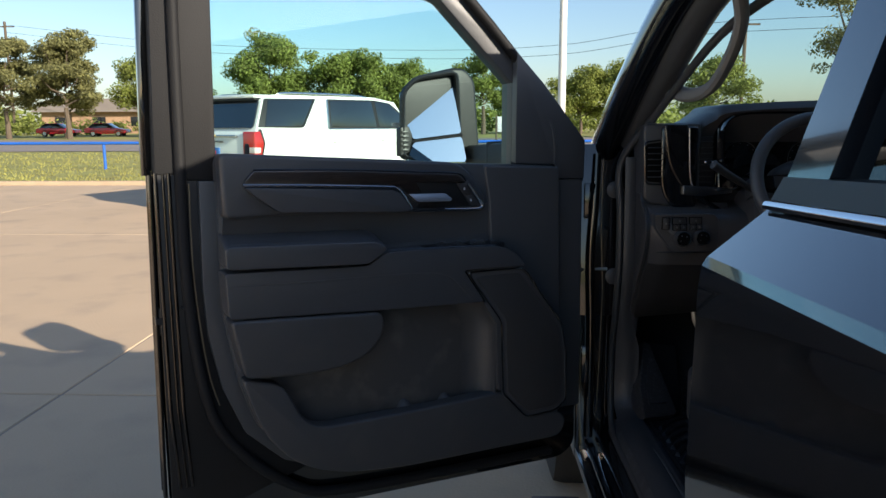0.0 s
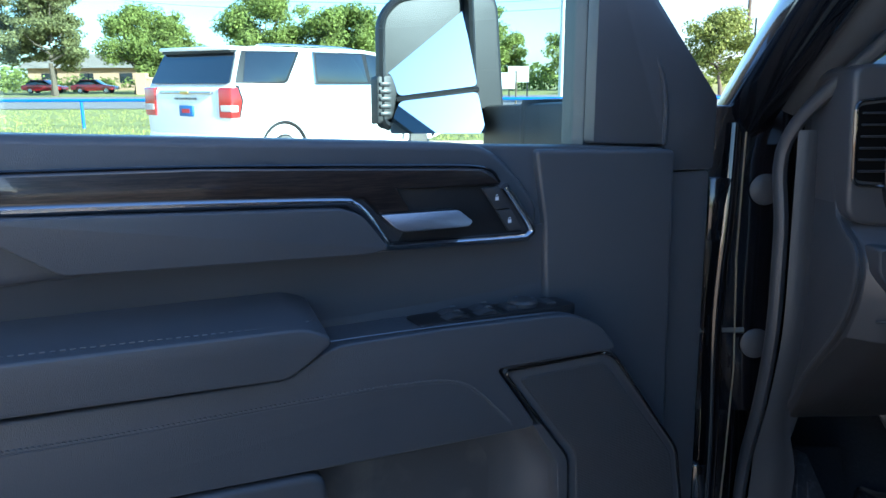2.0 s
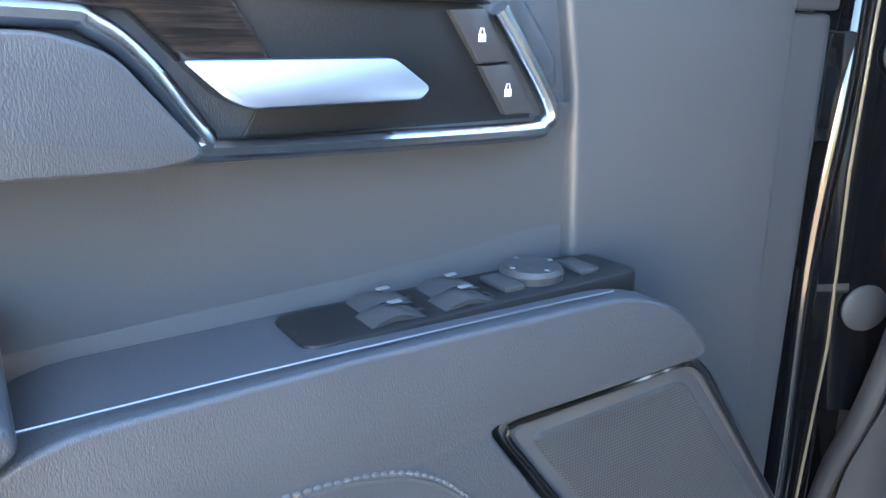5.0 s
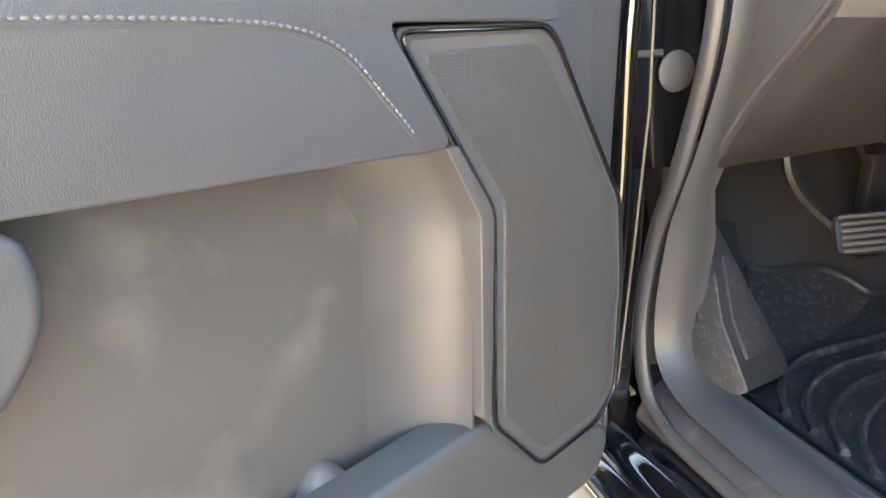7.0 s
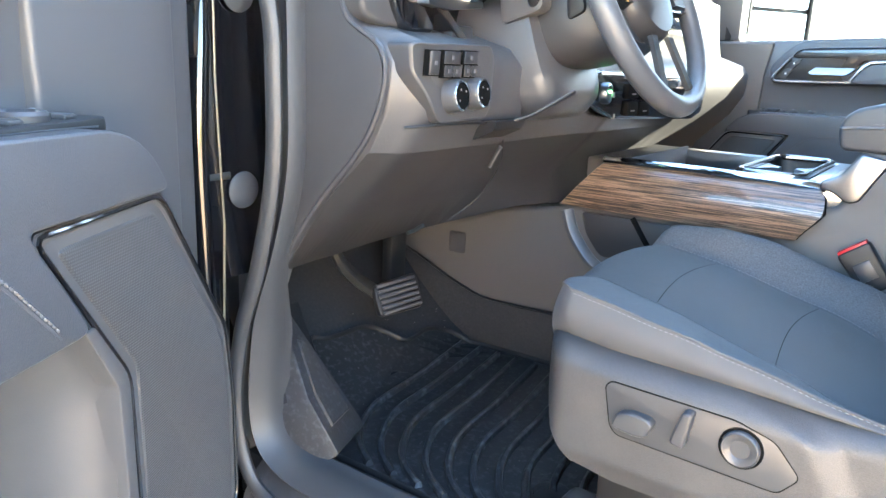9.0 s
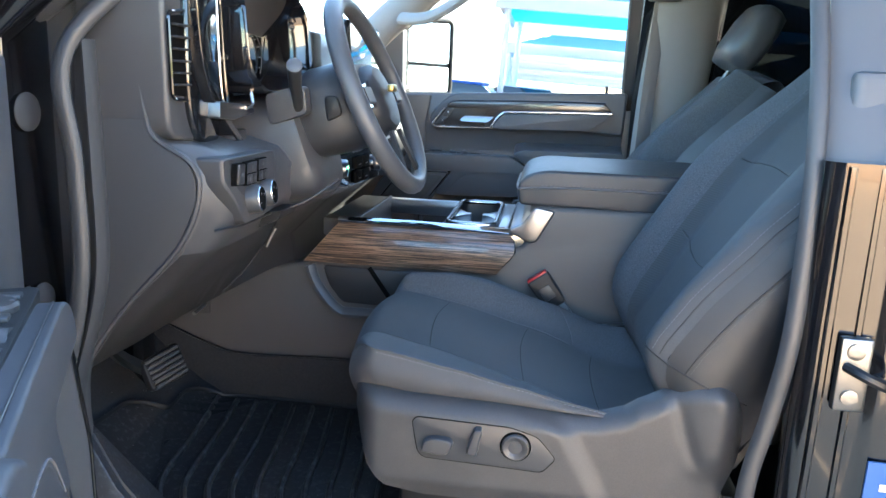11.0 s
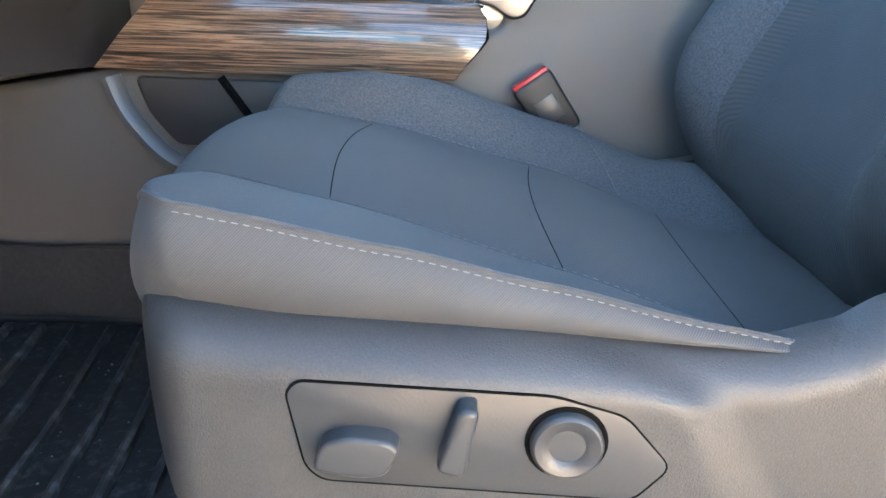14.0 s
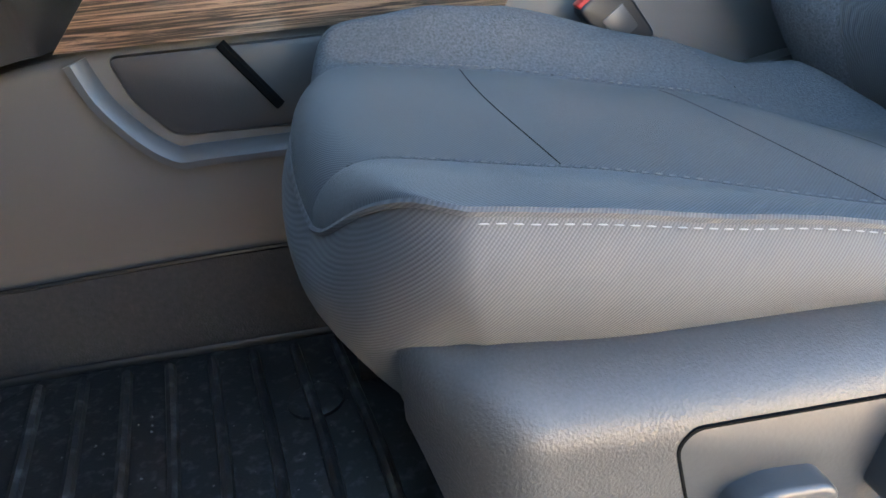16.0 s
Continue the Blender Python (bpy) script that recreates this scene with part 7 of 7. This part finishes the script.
# seat belt buckle between seat and console
bk = thing("belt_buckle", "black belt buckle with red release button", "seat belt", (1.335, 1.58, 0.98))
def buckle_pt(a, b, c):
    up = Vector((-0.0, 0.60, 0.80)).normalized()
    ax = Vector((0, -0.80, 0.60)).normalized()
    return Vector((1.325, 1.600, 1.030)) + ax * a + up * b + Vector((-1, 0, 0)) * c
bm = prism(rounded([(-0.024, -0.03), (0.024, -0.03), (0.027, 0.05), (-0.027, 0.05)], 0.008), -0.012, 0.012, "z", 0.004, 3, True)
for v in bm.verts:
    v.co = buckle_pt(*v.co)
bod = part("buckle_case", bm, M["dark"], bk)
for nm, m_, b0, b1, w, c1 in (("release_button", "red", 0.046, 0.054, 0.024, 0.010), ("face_label", "switch", -0.008, 0.024, 0.014, 0.0135), ("strap", "trim", -0.13, -0.028, 0.020, 0.004)):
    bm = box(-w, w, b0, b1, -0.008, c1, 0.002)
    for v in bm.verts:
        v.co = buckle_pt(*v.co)
    part(nm, bm, M[m_], bod if nm != "strap" else bk)

# ---- seats ----
BASE = [(0.0, 1.046), (0.10, 1.036), (0.27, 1.006), (0.43, 0.958), (0.60, 0.940)]
LEFT = [(0.0, 1.069), (0.05, 1.059), (0.15, 1.041), (0.24, 1.022), (0.34, 1.000), (0.40, 0.990), (0.60, 0.982)]
RIGHT = [(0.0, 1.076), (0.08, 1.083), (0.15, 1.076), (0.30, 1.032), (0.41, 0.993), (0.60, 0.982)]
FRONT_Y = 1.900


def outer_seam(d):
    """The seam of the open side's bolster runs outwards to the rear."""
    return 0.935 - 0.29 * min(0.36, max(0.0, d))


def inner_seam(d):
    return 1.205 - 0.24 * min(0.40, max(0.0, d))


def cushion_top(x, d):
    """Height of the cushion at x, d behind the front edge."""
    b, l, r = lerp_table(BASE, d), lerp_table(LEFT, d), lerp_table(RIGHT, d)
    s0, s1 = outer_seam(d), inner_seam(d)
    if x < s0:
        k = (s0 - x) / (s0 - 0.80)
        z = b + (l - b) * k + 0.004 * math.sin(math.pi * min(1, k)) * (1 - 0.5 * d / 0.5)
    elif x > s1:
        k = (x - s1) / max(0.06, 1.25 - s1)
        z = b + (r - b) * ease(k) if k < 1 else r - 0.045 * ((x - 1.25) / 0.05) ** 2
    else:
        k = (x - (s0 + s1) / 2) / ((s1 - s0) / 2)
        z = b + 0.007 * (1 - k * k)
    return z


def front_y(x):
    """Where the cushion ends ahead: a bowed front with rounded corners."""
    k = abs(x - 1.07) / (0.27 if x < 1.07 else 0.25)
    y = 1.877 + 0.077 * max(0.0, 1 - min(1.0, k) ** 2.2) ** 0.62
    return y


def roll(x):
    return 0.001 + 0.034 * ease((x - 0.80) / 0.12) - 0.01 * ease((x - 1.2) / 0.1)


def cushion_at(x, y):
    r = roll(x)
    e = front_y(x) - y
    z = cushion_top(x, max(0.0, 1.900 - y))
    if e < r:
        z -= r * (1 - math.sqrt(max(0.0, 1 - ((r - e) / r) ** 2)))
    return Vector((x, y, z))


def cushion_point(x, d):
    return cushion_at(x, min(front_y(x), 1.900 - d))


def cushion_row(x, v):
    """v from the front edge to the back, crowded towards the rolled front."""
    k = v ** 1.6
    return cushion_at(x, front_y(x) + (1.35 - front_y(x)) * k)


def skirt(u, v):
    """The side and front facing: u from the rear of the open side round the corner to the far side."""
    if u < 0.6:
        k = u / 0.6
        y = 1.37 + (front_y(0.80) - 1.37) * k
        x = 0.80 + 0.022 * ease((1.47 - y) / 0.10)
        n = Vector((-1, 0, 0))
    else:
        k = (u - 0.6) / 0.4
        x = 0.80 + 0.50 * k ** 1.8
        y = front_y(x)
        g = (front_y(x + 0.004) - front_y(max(0.80, x - 0.004))) / (0.008 if x > 0.804 else 0.004 + x - 0.80 + 1e-6)
        n = Vector((-g, 1, 0)).normalized()
    top = cushion_at(x, y).z
    low = min(0.984 + 0.012 * ease((y - 1.80) / 0.09) - 0.05 * ease((u - 0.62) / 0.1), top - 0.002)
    w = (0.010 + 0.003 * ease((u - 0.62) / 0.12)) * math.sin(math.pi * min(1, 0.06 + 0.94 * v)) * ease((y - 1.40) / 0.15)
    return Vector((x, y, low + (top - low) * v)) + n * w - n * 0.012 * (1 - v) ** 3


SHIELD_TOP = [(0.0, 1.010), (0.02, 1.004), (0.09, 0.999), (0.23, 0.996), (0.34, 0.990), (0.385, 0.992), (0.42, 1.003), (0.447, 1.021), (0.489, 1.044), (0.52, 1.060), (0.55, 1.066), (0.575, 1.058), (0.592, 1.035), (0.602, 1.005)]
SHIELD_LOW = [(0.0, 0.96), (0.03, 0.88), (0.06, 0.845), (0.12, 0.835), (0.50, 0.838), (0.56, 0.87), (0.59, 0.93), (0.602, 0.99)]
SHIELD_LONG = 0.602
LIP = 0.22


def shield_point(u, v):
    """u runs from the front to the rear, v from the top edge over the rolled lip to the lower edge."""
    d = SHIELD_LONG * u
    y = 1.912 - d * 1.015
    top, low = lerp_table(SHIELD_TOP, d), lerp_table(SHIELD_LOW, d)
    drop = 0.030
    k = min(1.0, v / LIP) * math.pi / 2
    z = top - drop * (1 - math.cos(k)) if v < LIP else top - drop + (low - top + drop) * (v - LIP) / (1 - LIP)
    # the front lobe stands proud of the rear; a curved crease parts them
    crease = 1.5325 + 0.54 * (z - 0.8986) + 0.06 * max(0.0, (z - 0.960) / 0.033) ** 2
    step = 0.011 * ease((crease - y) / 0.042 + 0.5)
    face = 0.764 + step
    x = 0.812 + (face - 0.812) * math.sin(k)
    x += 0.055 * max(0.0, (y - 1.862) / 0.05) ** 2.2
    x += 0.040 * max(0.0, (1.350 - y) / 0.05) ** 2
    # rear lobe over the recliner, with a groove ahead of it
    x -= 0.014 * ease(1 - abs(y - 1.348) / 0.06) * ease((z - 0.90) / 0.06) * ease((1.085 - z) / 0.04)
    groove = 1.372 + 0.35 * (z - 0.952)
    x += 0.005 * math.exp(-((y - groove - 0.012) / 0.010) ** 2) * ease((z - 0.92) / 0.03) * math.sin(k)
    x += 0.012 * ease((0.87 - z) / 0.04)
    return Vector((x, y, z))


TUCK = [(-0.10, 0.20), (-0.03, 0.15), (-0.01, 0.095), (0.013, 0.048), (0.042, 0.014), (0.075, 0.0), (0.1, 0.0)]
WING = [(-0.1, 0.0), (0.0, 0.034), (0.1, 0.054), (0.2, 0.050), (0.33, 0.028), (0.40, 0.014), (0.66, -0.02)]


def seat(at_x, flip, label):
    """The driver's seat, built where it stands; the other is its mirror image."""
    FLIP[0] = flip
    fm = RAKE if not flip else RAKE @ Matrix.Translation((2 * at_x, 0, 0))
    s = thing("front_seat", label, "seat", (-1.04 if flip else 1.04, 1.55, 0.70), fm, "front seats")
    near = lambda d: 0.80
    far = lambda d: 1.30
    strips = (("left_bolster", near, outer_seam, "seat_top"), ("cushion_centre", outer_seam, inner_seam, "seat_mid"), ("inner_bolster", inner_seam, far, "seat_inner"))
    for nm, xa, xb, m in strips:
        def strip(u, v, xa=xa, xb=xb):
            d = 1.900 - (1.935 + (1.35 - 1.935) * v ** 1.6)
            return cushion_row(xa(d) + (xb(d) - xa(d)) * u, v)
        part(nm, surface(strip, 14 if nm != "cushion_centre" else 18, 48), M[m], s, smooth=80)
    part("cushion_side", surface(skirt, 90, 12), M["seat_side"], s, "woven grey side panel", smooth=80)
    part("cushion_far_side", surface(lambda u, v: (1.30, front_y(1.30) - 0.52 * u, 0.90 + (cushion_at(1.30, front_y(1.30) - 0.52 * u).z - 0.90) * v), 12, 3), M["seat_side"], s)
    part("cushion_core", box(0.83, 1.28, 1.36, 1.86, 0.80, 0.925, 0.02), M["dark"], s)
    # seams
    e = lambda x, d, h=0.0012: cushion_point(x, d) + Vector((0, 0, h))
    part("seam", tube([e(outer_seam(-0.02 + 0.02 * i), -0.02 + 0.02 * i, -0.0006) for i in range(22)], 0.0018, n=6), M["seat_mid"], s)
    part("stitching", dashes([e(outer_seam(0.01 + 0.02 * i) - 0.006, 0.01 + 0.02 * i, 0.0014) for i in range(20)], 0.0036, 0.0034, 0.0005), M["thread_dim"], s, "pale stitching")
    part("edge_stitching", dashes([skirt(0.60 - 0.012 * i, 0.945) + Vector((-0.0010, 0, 0.0004)) for i in range(41)], 0.0042, 0.0026, 0.0004), M["thread"], s, "pale stitching")
    part("edge_piping", tube([skirt(0.96 - 0.012 * i, 1.0) for i in range(30)] + [cushion_point(0.80, 0.012 + 0.02 * i) + Vector((0.0005, 0, 0.0003)) for i in range(26)], 0.0022, n=6, taper=lambda u: min(1.0, 0.25 + 6 * u)), M["seat_side"], s)
    part("stitching", dashes([e(inner_seam(0.02 * i) + 0.006, 0.02 * i, 0.0012) for i in range(18)], 0.0042, 0.0032, 0.00065), M["thread_dim"], s)
    part("bolster_end_seam", dashes([e(1.130 + 0.14 * k / 8, 0.350 - 0.05 * (k / 8) ** 2, 0.0014) for k in range(9)], 0.0042, 0.0032, 0.0007), M["thread_dim"], s)
    for d0 in (0.093, 0.258, 0.385):
        part("cross_seam", tube([e(outer_seam(d0) + 0.004 + (inner_seam(d0) - outer_seam(d0) - 0.008) * i / 16, d0 - 0.010 * math.sin(math.pi * i / 16), -0.0004) for i in range(17)], 0.0007, n=6), M["gap"], s)
    # side shield with the switches
    sh = part("side_shield", surface(shield_point, 130, 48), M["shield"], s, "grained charcoal plastic shield", smooth=70)
    plate = rounded([(1.810, 0.966), (1.803, 0.974), (1.655, 0.9705), (1.613, 0.959), (1.583, 0.925), (1.603, 0.900), (1.790, 0.9055), (1.800, 0.915)], 0.008)
    part("switch_gap", prism(plate, 0.78, 0.7634, "x"), M["gap"], sh)
    inner = [(1.696 + (y - 1.696) * 0.991, 0.936 + (z - 0.936) * 0.974) for y, z in plate]
    sp = part("switch_plate", prism(inner, 0.78, 0.7632, "x", 0.0008), M["switch"], sh)
    part("seat_switch", prism(rounded([(1.793, 0.922), (1.788, 0.940), (1.772, 0.946), (1.748, 0.944), (1.742, 0.938), (1.750, 0.920), (1.765, 0.918)], 0.006), 0.768, 0.749, "x", 0.005, 4), M["switch"], sp, "rounded seat slide switch")
    part("recline_switch", prism(rounded([(1.722, 0.926), (1.710, 0.968), (1.698, 0.968), (1.705, 0.922)], 0.006), 0.768, 0.747, "x", 0.005, 4), M["switch"], sp, "upright seat recline switch")
    part("knob_gap", lathe([(0.0242, 0), (0.0242, 0.0010), (0.0, 0.0014)], (0.7632, 1.6465, 0.940), (-1, 0, 0), 28), M["gap"], sp)
    part("lumbar_knob", lathe([(0.0212, 0.0), (0.0212, 0.006), (0.0203, 0.0080), (0.0188, 0.0088), (0.0168, 0.0082), (0.0112, 0.0064), (0.0107, 0.0058), (0, 0.0058)], (0.7645, 1.6465, 0.940), (-1, 0, 0), 36), M["switch"], sp, "round lumbar knob")
    tx = bpy.data.curves.new("raised_lettering", "FONT")
    tx.body, tx.size, tx.extrude = "AIRBAG", 0.011, 0.0004
    tx.materials.append(M["trim_low"])
    if not flip:
        to = new("raised_lettering", tx)
        to.parent = sh
        to.matrix_local = Matrix.Translation((0.7835, 1.492, 0.9815)) @ Matrix.Rotation(radians(-90), 4, "Z") @ Matrix.Rotation(radians(38), 4, "X")
    part("seat_rail", box(0.81, 0.86, 1.25, 1.93, 0.70, 0.735, 0.005), M["dark"], s)
    part("seat_rail", box(1.23, 1.28, 1.25, 1.93, 0.70, 0.735, 0.005), M["dark"], s)
    part("rail_cover", box(0.80, 0.87, 1.83, 1.885, 0.70, 0.755, 0.015, 3), M["trim_low"], s)
    part("seat_pan", box(0.83, 1.28, 1.28, 1.84, 0.735, 0.86, 0.02), M["dark"], s)
    # backrest: a runs up the back, x across
    UP = Vector((0, -0.507, 0.862))
    OUT = Vector((0, 0.862, 0.507))
    P0 = Vector((0, 1.460, 0.985))

    def back_point(x, a, lift_=0.0):
        """The face dips in the middle between two padded wings."""
        k = (x - 1.05) / 0.25
        up = ease((a + 0.06) / 0.20) * (1 - 0.55 * ease((a - 0.35) / 0.3))
        fwd = 0.004 + 0.012 * math.sin(math.pi * min(1, a / 0.55)) * (1 - k * k)
        if k < -0.45:
            w = (-0.45 - k) / 0.55
            fwd += lerp_table(WING, a) * ease(w) + 0.016 * up * math.sin(math.pi * w) - 0.030 * max(0, (w - 0.80) / 0.20) ** 2
        if k > 0.45:
            w = (k - 0.45) / 0.55
            fwd += 0.072 * up * math.sin(math.pi * min(1.0, w * 0.62)) - 0.075 * max(0, (w - 0.72) / 0.28) ** 2
        fwd -= 0.03 * (max(0, a - 0.35) / 0.3) ** 2
        fwd -= lerp_table(TUCK, a - (0.038 * ease((-0.45 - k) / 0.35) if k < -0.45 else 0.0))
        nar = 1 - 0.12 * max(0, (a - 0.45) / 0.25) ** 2 - 0.05 * ease(1 - a / 0.10)
        p = P0 + UP * a + OUT * (fwd + lift_)
        return Vector((1.05 + (x - 1.05) * nar, p.y, p.z))
    H = 0.66
    for nm, x0, x1, m in (("back_left_bolster", 0.80, 0.9125, "seat_top"), ("back_centre", 0.9125, 1.1875, "seat_mid"), ("back_inner_bolster", 1.1875, 1.30, "seat_inner")):
        part(nm, surface(lambda u, v, x0=x0, x1=x1: back_point(x0 + (x1 - x0) * u, -0.05 + (H + 0.05) * v), 14, 36), M[m], s, smooth=70)

    def flank(sgn):
        x = 0.80 if sgn < 0 else 1.30

        def f(u, v):
            a = -0.05 + (H + 0.05) * v
            p = back_point(x, a)
            q = P0 + UP * a - OUT * 0.15
            r = p.lerp(Vector((p.x, q.y, q.z)), u)
            r.x += sgn * 0.020 * math.sin(math.pi * min(1, u * 1.2))
            return r
        return f
    # the outer side takes the darkened leather as painted shade, the inner stays plain
    part("back_side", surface(flank(-1), 12, 28), M["flank"], s, "charcoal side facing with shade put into its colour", smooth=70)
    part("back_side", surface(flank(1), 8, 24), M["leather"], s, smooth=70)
    part("back_shell", surface(lambda u, v: Vector((0.80 + 0.50 * u, 0, 0)) + P0 + UP * (0.02 + (H - 0.02) * v) - OUT * (0.15 + 0.02 * math.sin(math.pi * u)), 8, 12, 0.01), M["dark"], s)

    def top(u, v):
        p = back_point(0.80 + 0.50 * u, H)
        q = P0 + UP * H - OUT * 0.15
        r = p.lerp(Vector((p.x, q.y, q.z)), v)
        return r + UP * 0.03 * math.sin(math.pi * v)
    part("back_top", surface(top, 10, 6), M["leather"], s)
    part("back_seam", dashes([back_point(0.918, 0.10 + 0.025 * i, 0.0012) for i in range(22)], 0.0042, 0.0032, 0.00065), M["thread_dim"], s)
    edge = [back_point(0.812, 0.105 + 0.02 * i, 0.0010) for i in range(28)]
    part("back_edge_stitching", dashes(edge, 0.0034, 0.0026, 0.0005), M["thread"], s, "pale stitching")
    part("back_edge_seam", tube([back_point(0.806, 0.105 + 0.02 * i, -0.0004) for i in range(28)], 0.0010, n=6), M["dark"], s)
    part("back_seam", dashes([back_point(1.195, 0.06 + 0.025 * i, 0.0012) for i in range(24)], 0.0042, 0.0032, 0.00065), M["thread_dim"], s)
    part("back_cross_seam", tube([back_point(0.920 + 0.026 * i, 0.245 + 0.012 * i / 10 - 0.018 * math.sin(math.pi * i / 10), -0.0008) for i in range(11)], 0.002, n=6), M["dark"], s)
    part("back_cross_seam", tube([back_point(0.920 + 0.026 * i, 0.43 + 0.008 * math.sin(math.pi * i / 10), -0.0008) for i in range(11)], 0.002, n=6), M["dark"], s)
    fl = flank(-1)
    part("flank_seam", tube([fl(0.17 + 0.10 * i / 14, 0.215 + 0.745 * i / 14) + Vector((-0.0002, 0, 0)) for i in range(15)], 0.0014, n=6), M["dark"], s)
    part("flank_stitching", dashes([fl(0.20 + 0.10 * i / 14, 0.215 + 0.745 * i / 14) + Vector((-0.0012, 0, 0)) for i in range(15)], 0.0034, 0.0030, 0.0004), M["thread_dim"], s)
    low = [fl(0.0 + 0.07 * i, 0.210 + 0.002 * i) + Vector((-0.0008, 0, 0)) for i in range(12)]
    part("lower_seam", tube([back_point(0.85 - 0.05 * i / 4, 0.099) for i in range(5)] + low, 0.0014, n=6), M["dark"], s)
    part("recliner_cover", surface(lambda u, v: (1.285 + 0.06 * v, 1.50 - 0.10 * u, 0.972 + 0.02 * u * u - 0.012 * v * v + 0.006 * math.sin(math.pi * u)), 10, 6, 0.006), M["switch"], s, "smooth grey recliner cover", smooth=60)
    # headrest on two posts
    hp = P0 + UP * 0.78 - OUT * 0.03
    rings_h = []
    for a, w, th in ((-0.10, 0.085, 0.02), (-0.095, 0.115, 0.045), (-0.05, 0.13, 0.055), (0.03, 0.13, 0.055), (0.075, 0.12, 0.048), (0.09, 0.09, 0.025)):
        rings_h.append([Vector((1.05 + w * abs(math.cos(t)) ** 0.6 * (1 if math.cos(t) > 0 else -1), 0, 0)) + hp + UP * a + OUT * (th * abs(math.sin(t)) ** 0.6 * (1 if math.sin(t) > 0 else -1) + 0.02) for t in [2 * math.pi * j / 28 + 0.01 for j in range(28)]])
    hr = part("headrest", loft(rings_h), M["leather"], s, "padded charcoal headrest", smooth=70)
    part("headrest_button", lathe([(0.018, 0), (0.018, 0.004), (0.012, 0.006), (0, 0.005)], Vector((1.05 - 0.131, 0, 0)) + hp + OUT * 0.02, (-1, 0, 0), 16), M["dark"], hr)
    for x in (0.99, 1.11):
        part("headrest_post", tube([Vector((x, 0, 0)) + P0 + UP * 0.60 - OUT * 0.03, Vector((x, 0, 0)) + P0 + UP * 0.72 - OUT * 0.03], 0.007, n=8), M["steel"], s)
    FLIP[0] = False
    return s


seat(MID, False, "charcoal cloth driver seat with pale stitching and power switches")
seat(MID, True, "charcoal cloth passenger seat with pale stitching")


def crumbs(n):
    """Small pale bits of grit on the carpet and the liner."""
    rnd = random.Random(11)
    bm = bmesh.new()
    for _ in range(n):
        x, y = rnd.uniform(0.80, 1.33), rnd.uniform(1.90, 2.52)
        z = liner_z(x, y) + 0.0065
        r = rnd.uniform(0.0007, 0.0018)
        q = [bm.verts.new((x + r * math.cos(a) * rnd.uniform(0.6, 1.4), y + r * math.sin(a) * rnd.uniform(0.6, 1.4), z)) for a in (0, 1.6, 3.1, 4.7)]
        t = bm.verts.new((x, y, z + r))
        for i in range(4):
            bm.faces.new((q[i], q[(i + 1) % 4], t))
    return bm


solid("floor_grit", crumbs(260), M["beige"], "scattered pale grit on the floor liner", "grit", kind="stuff", smooth=0)
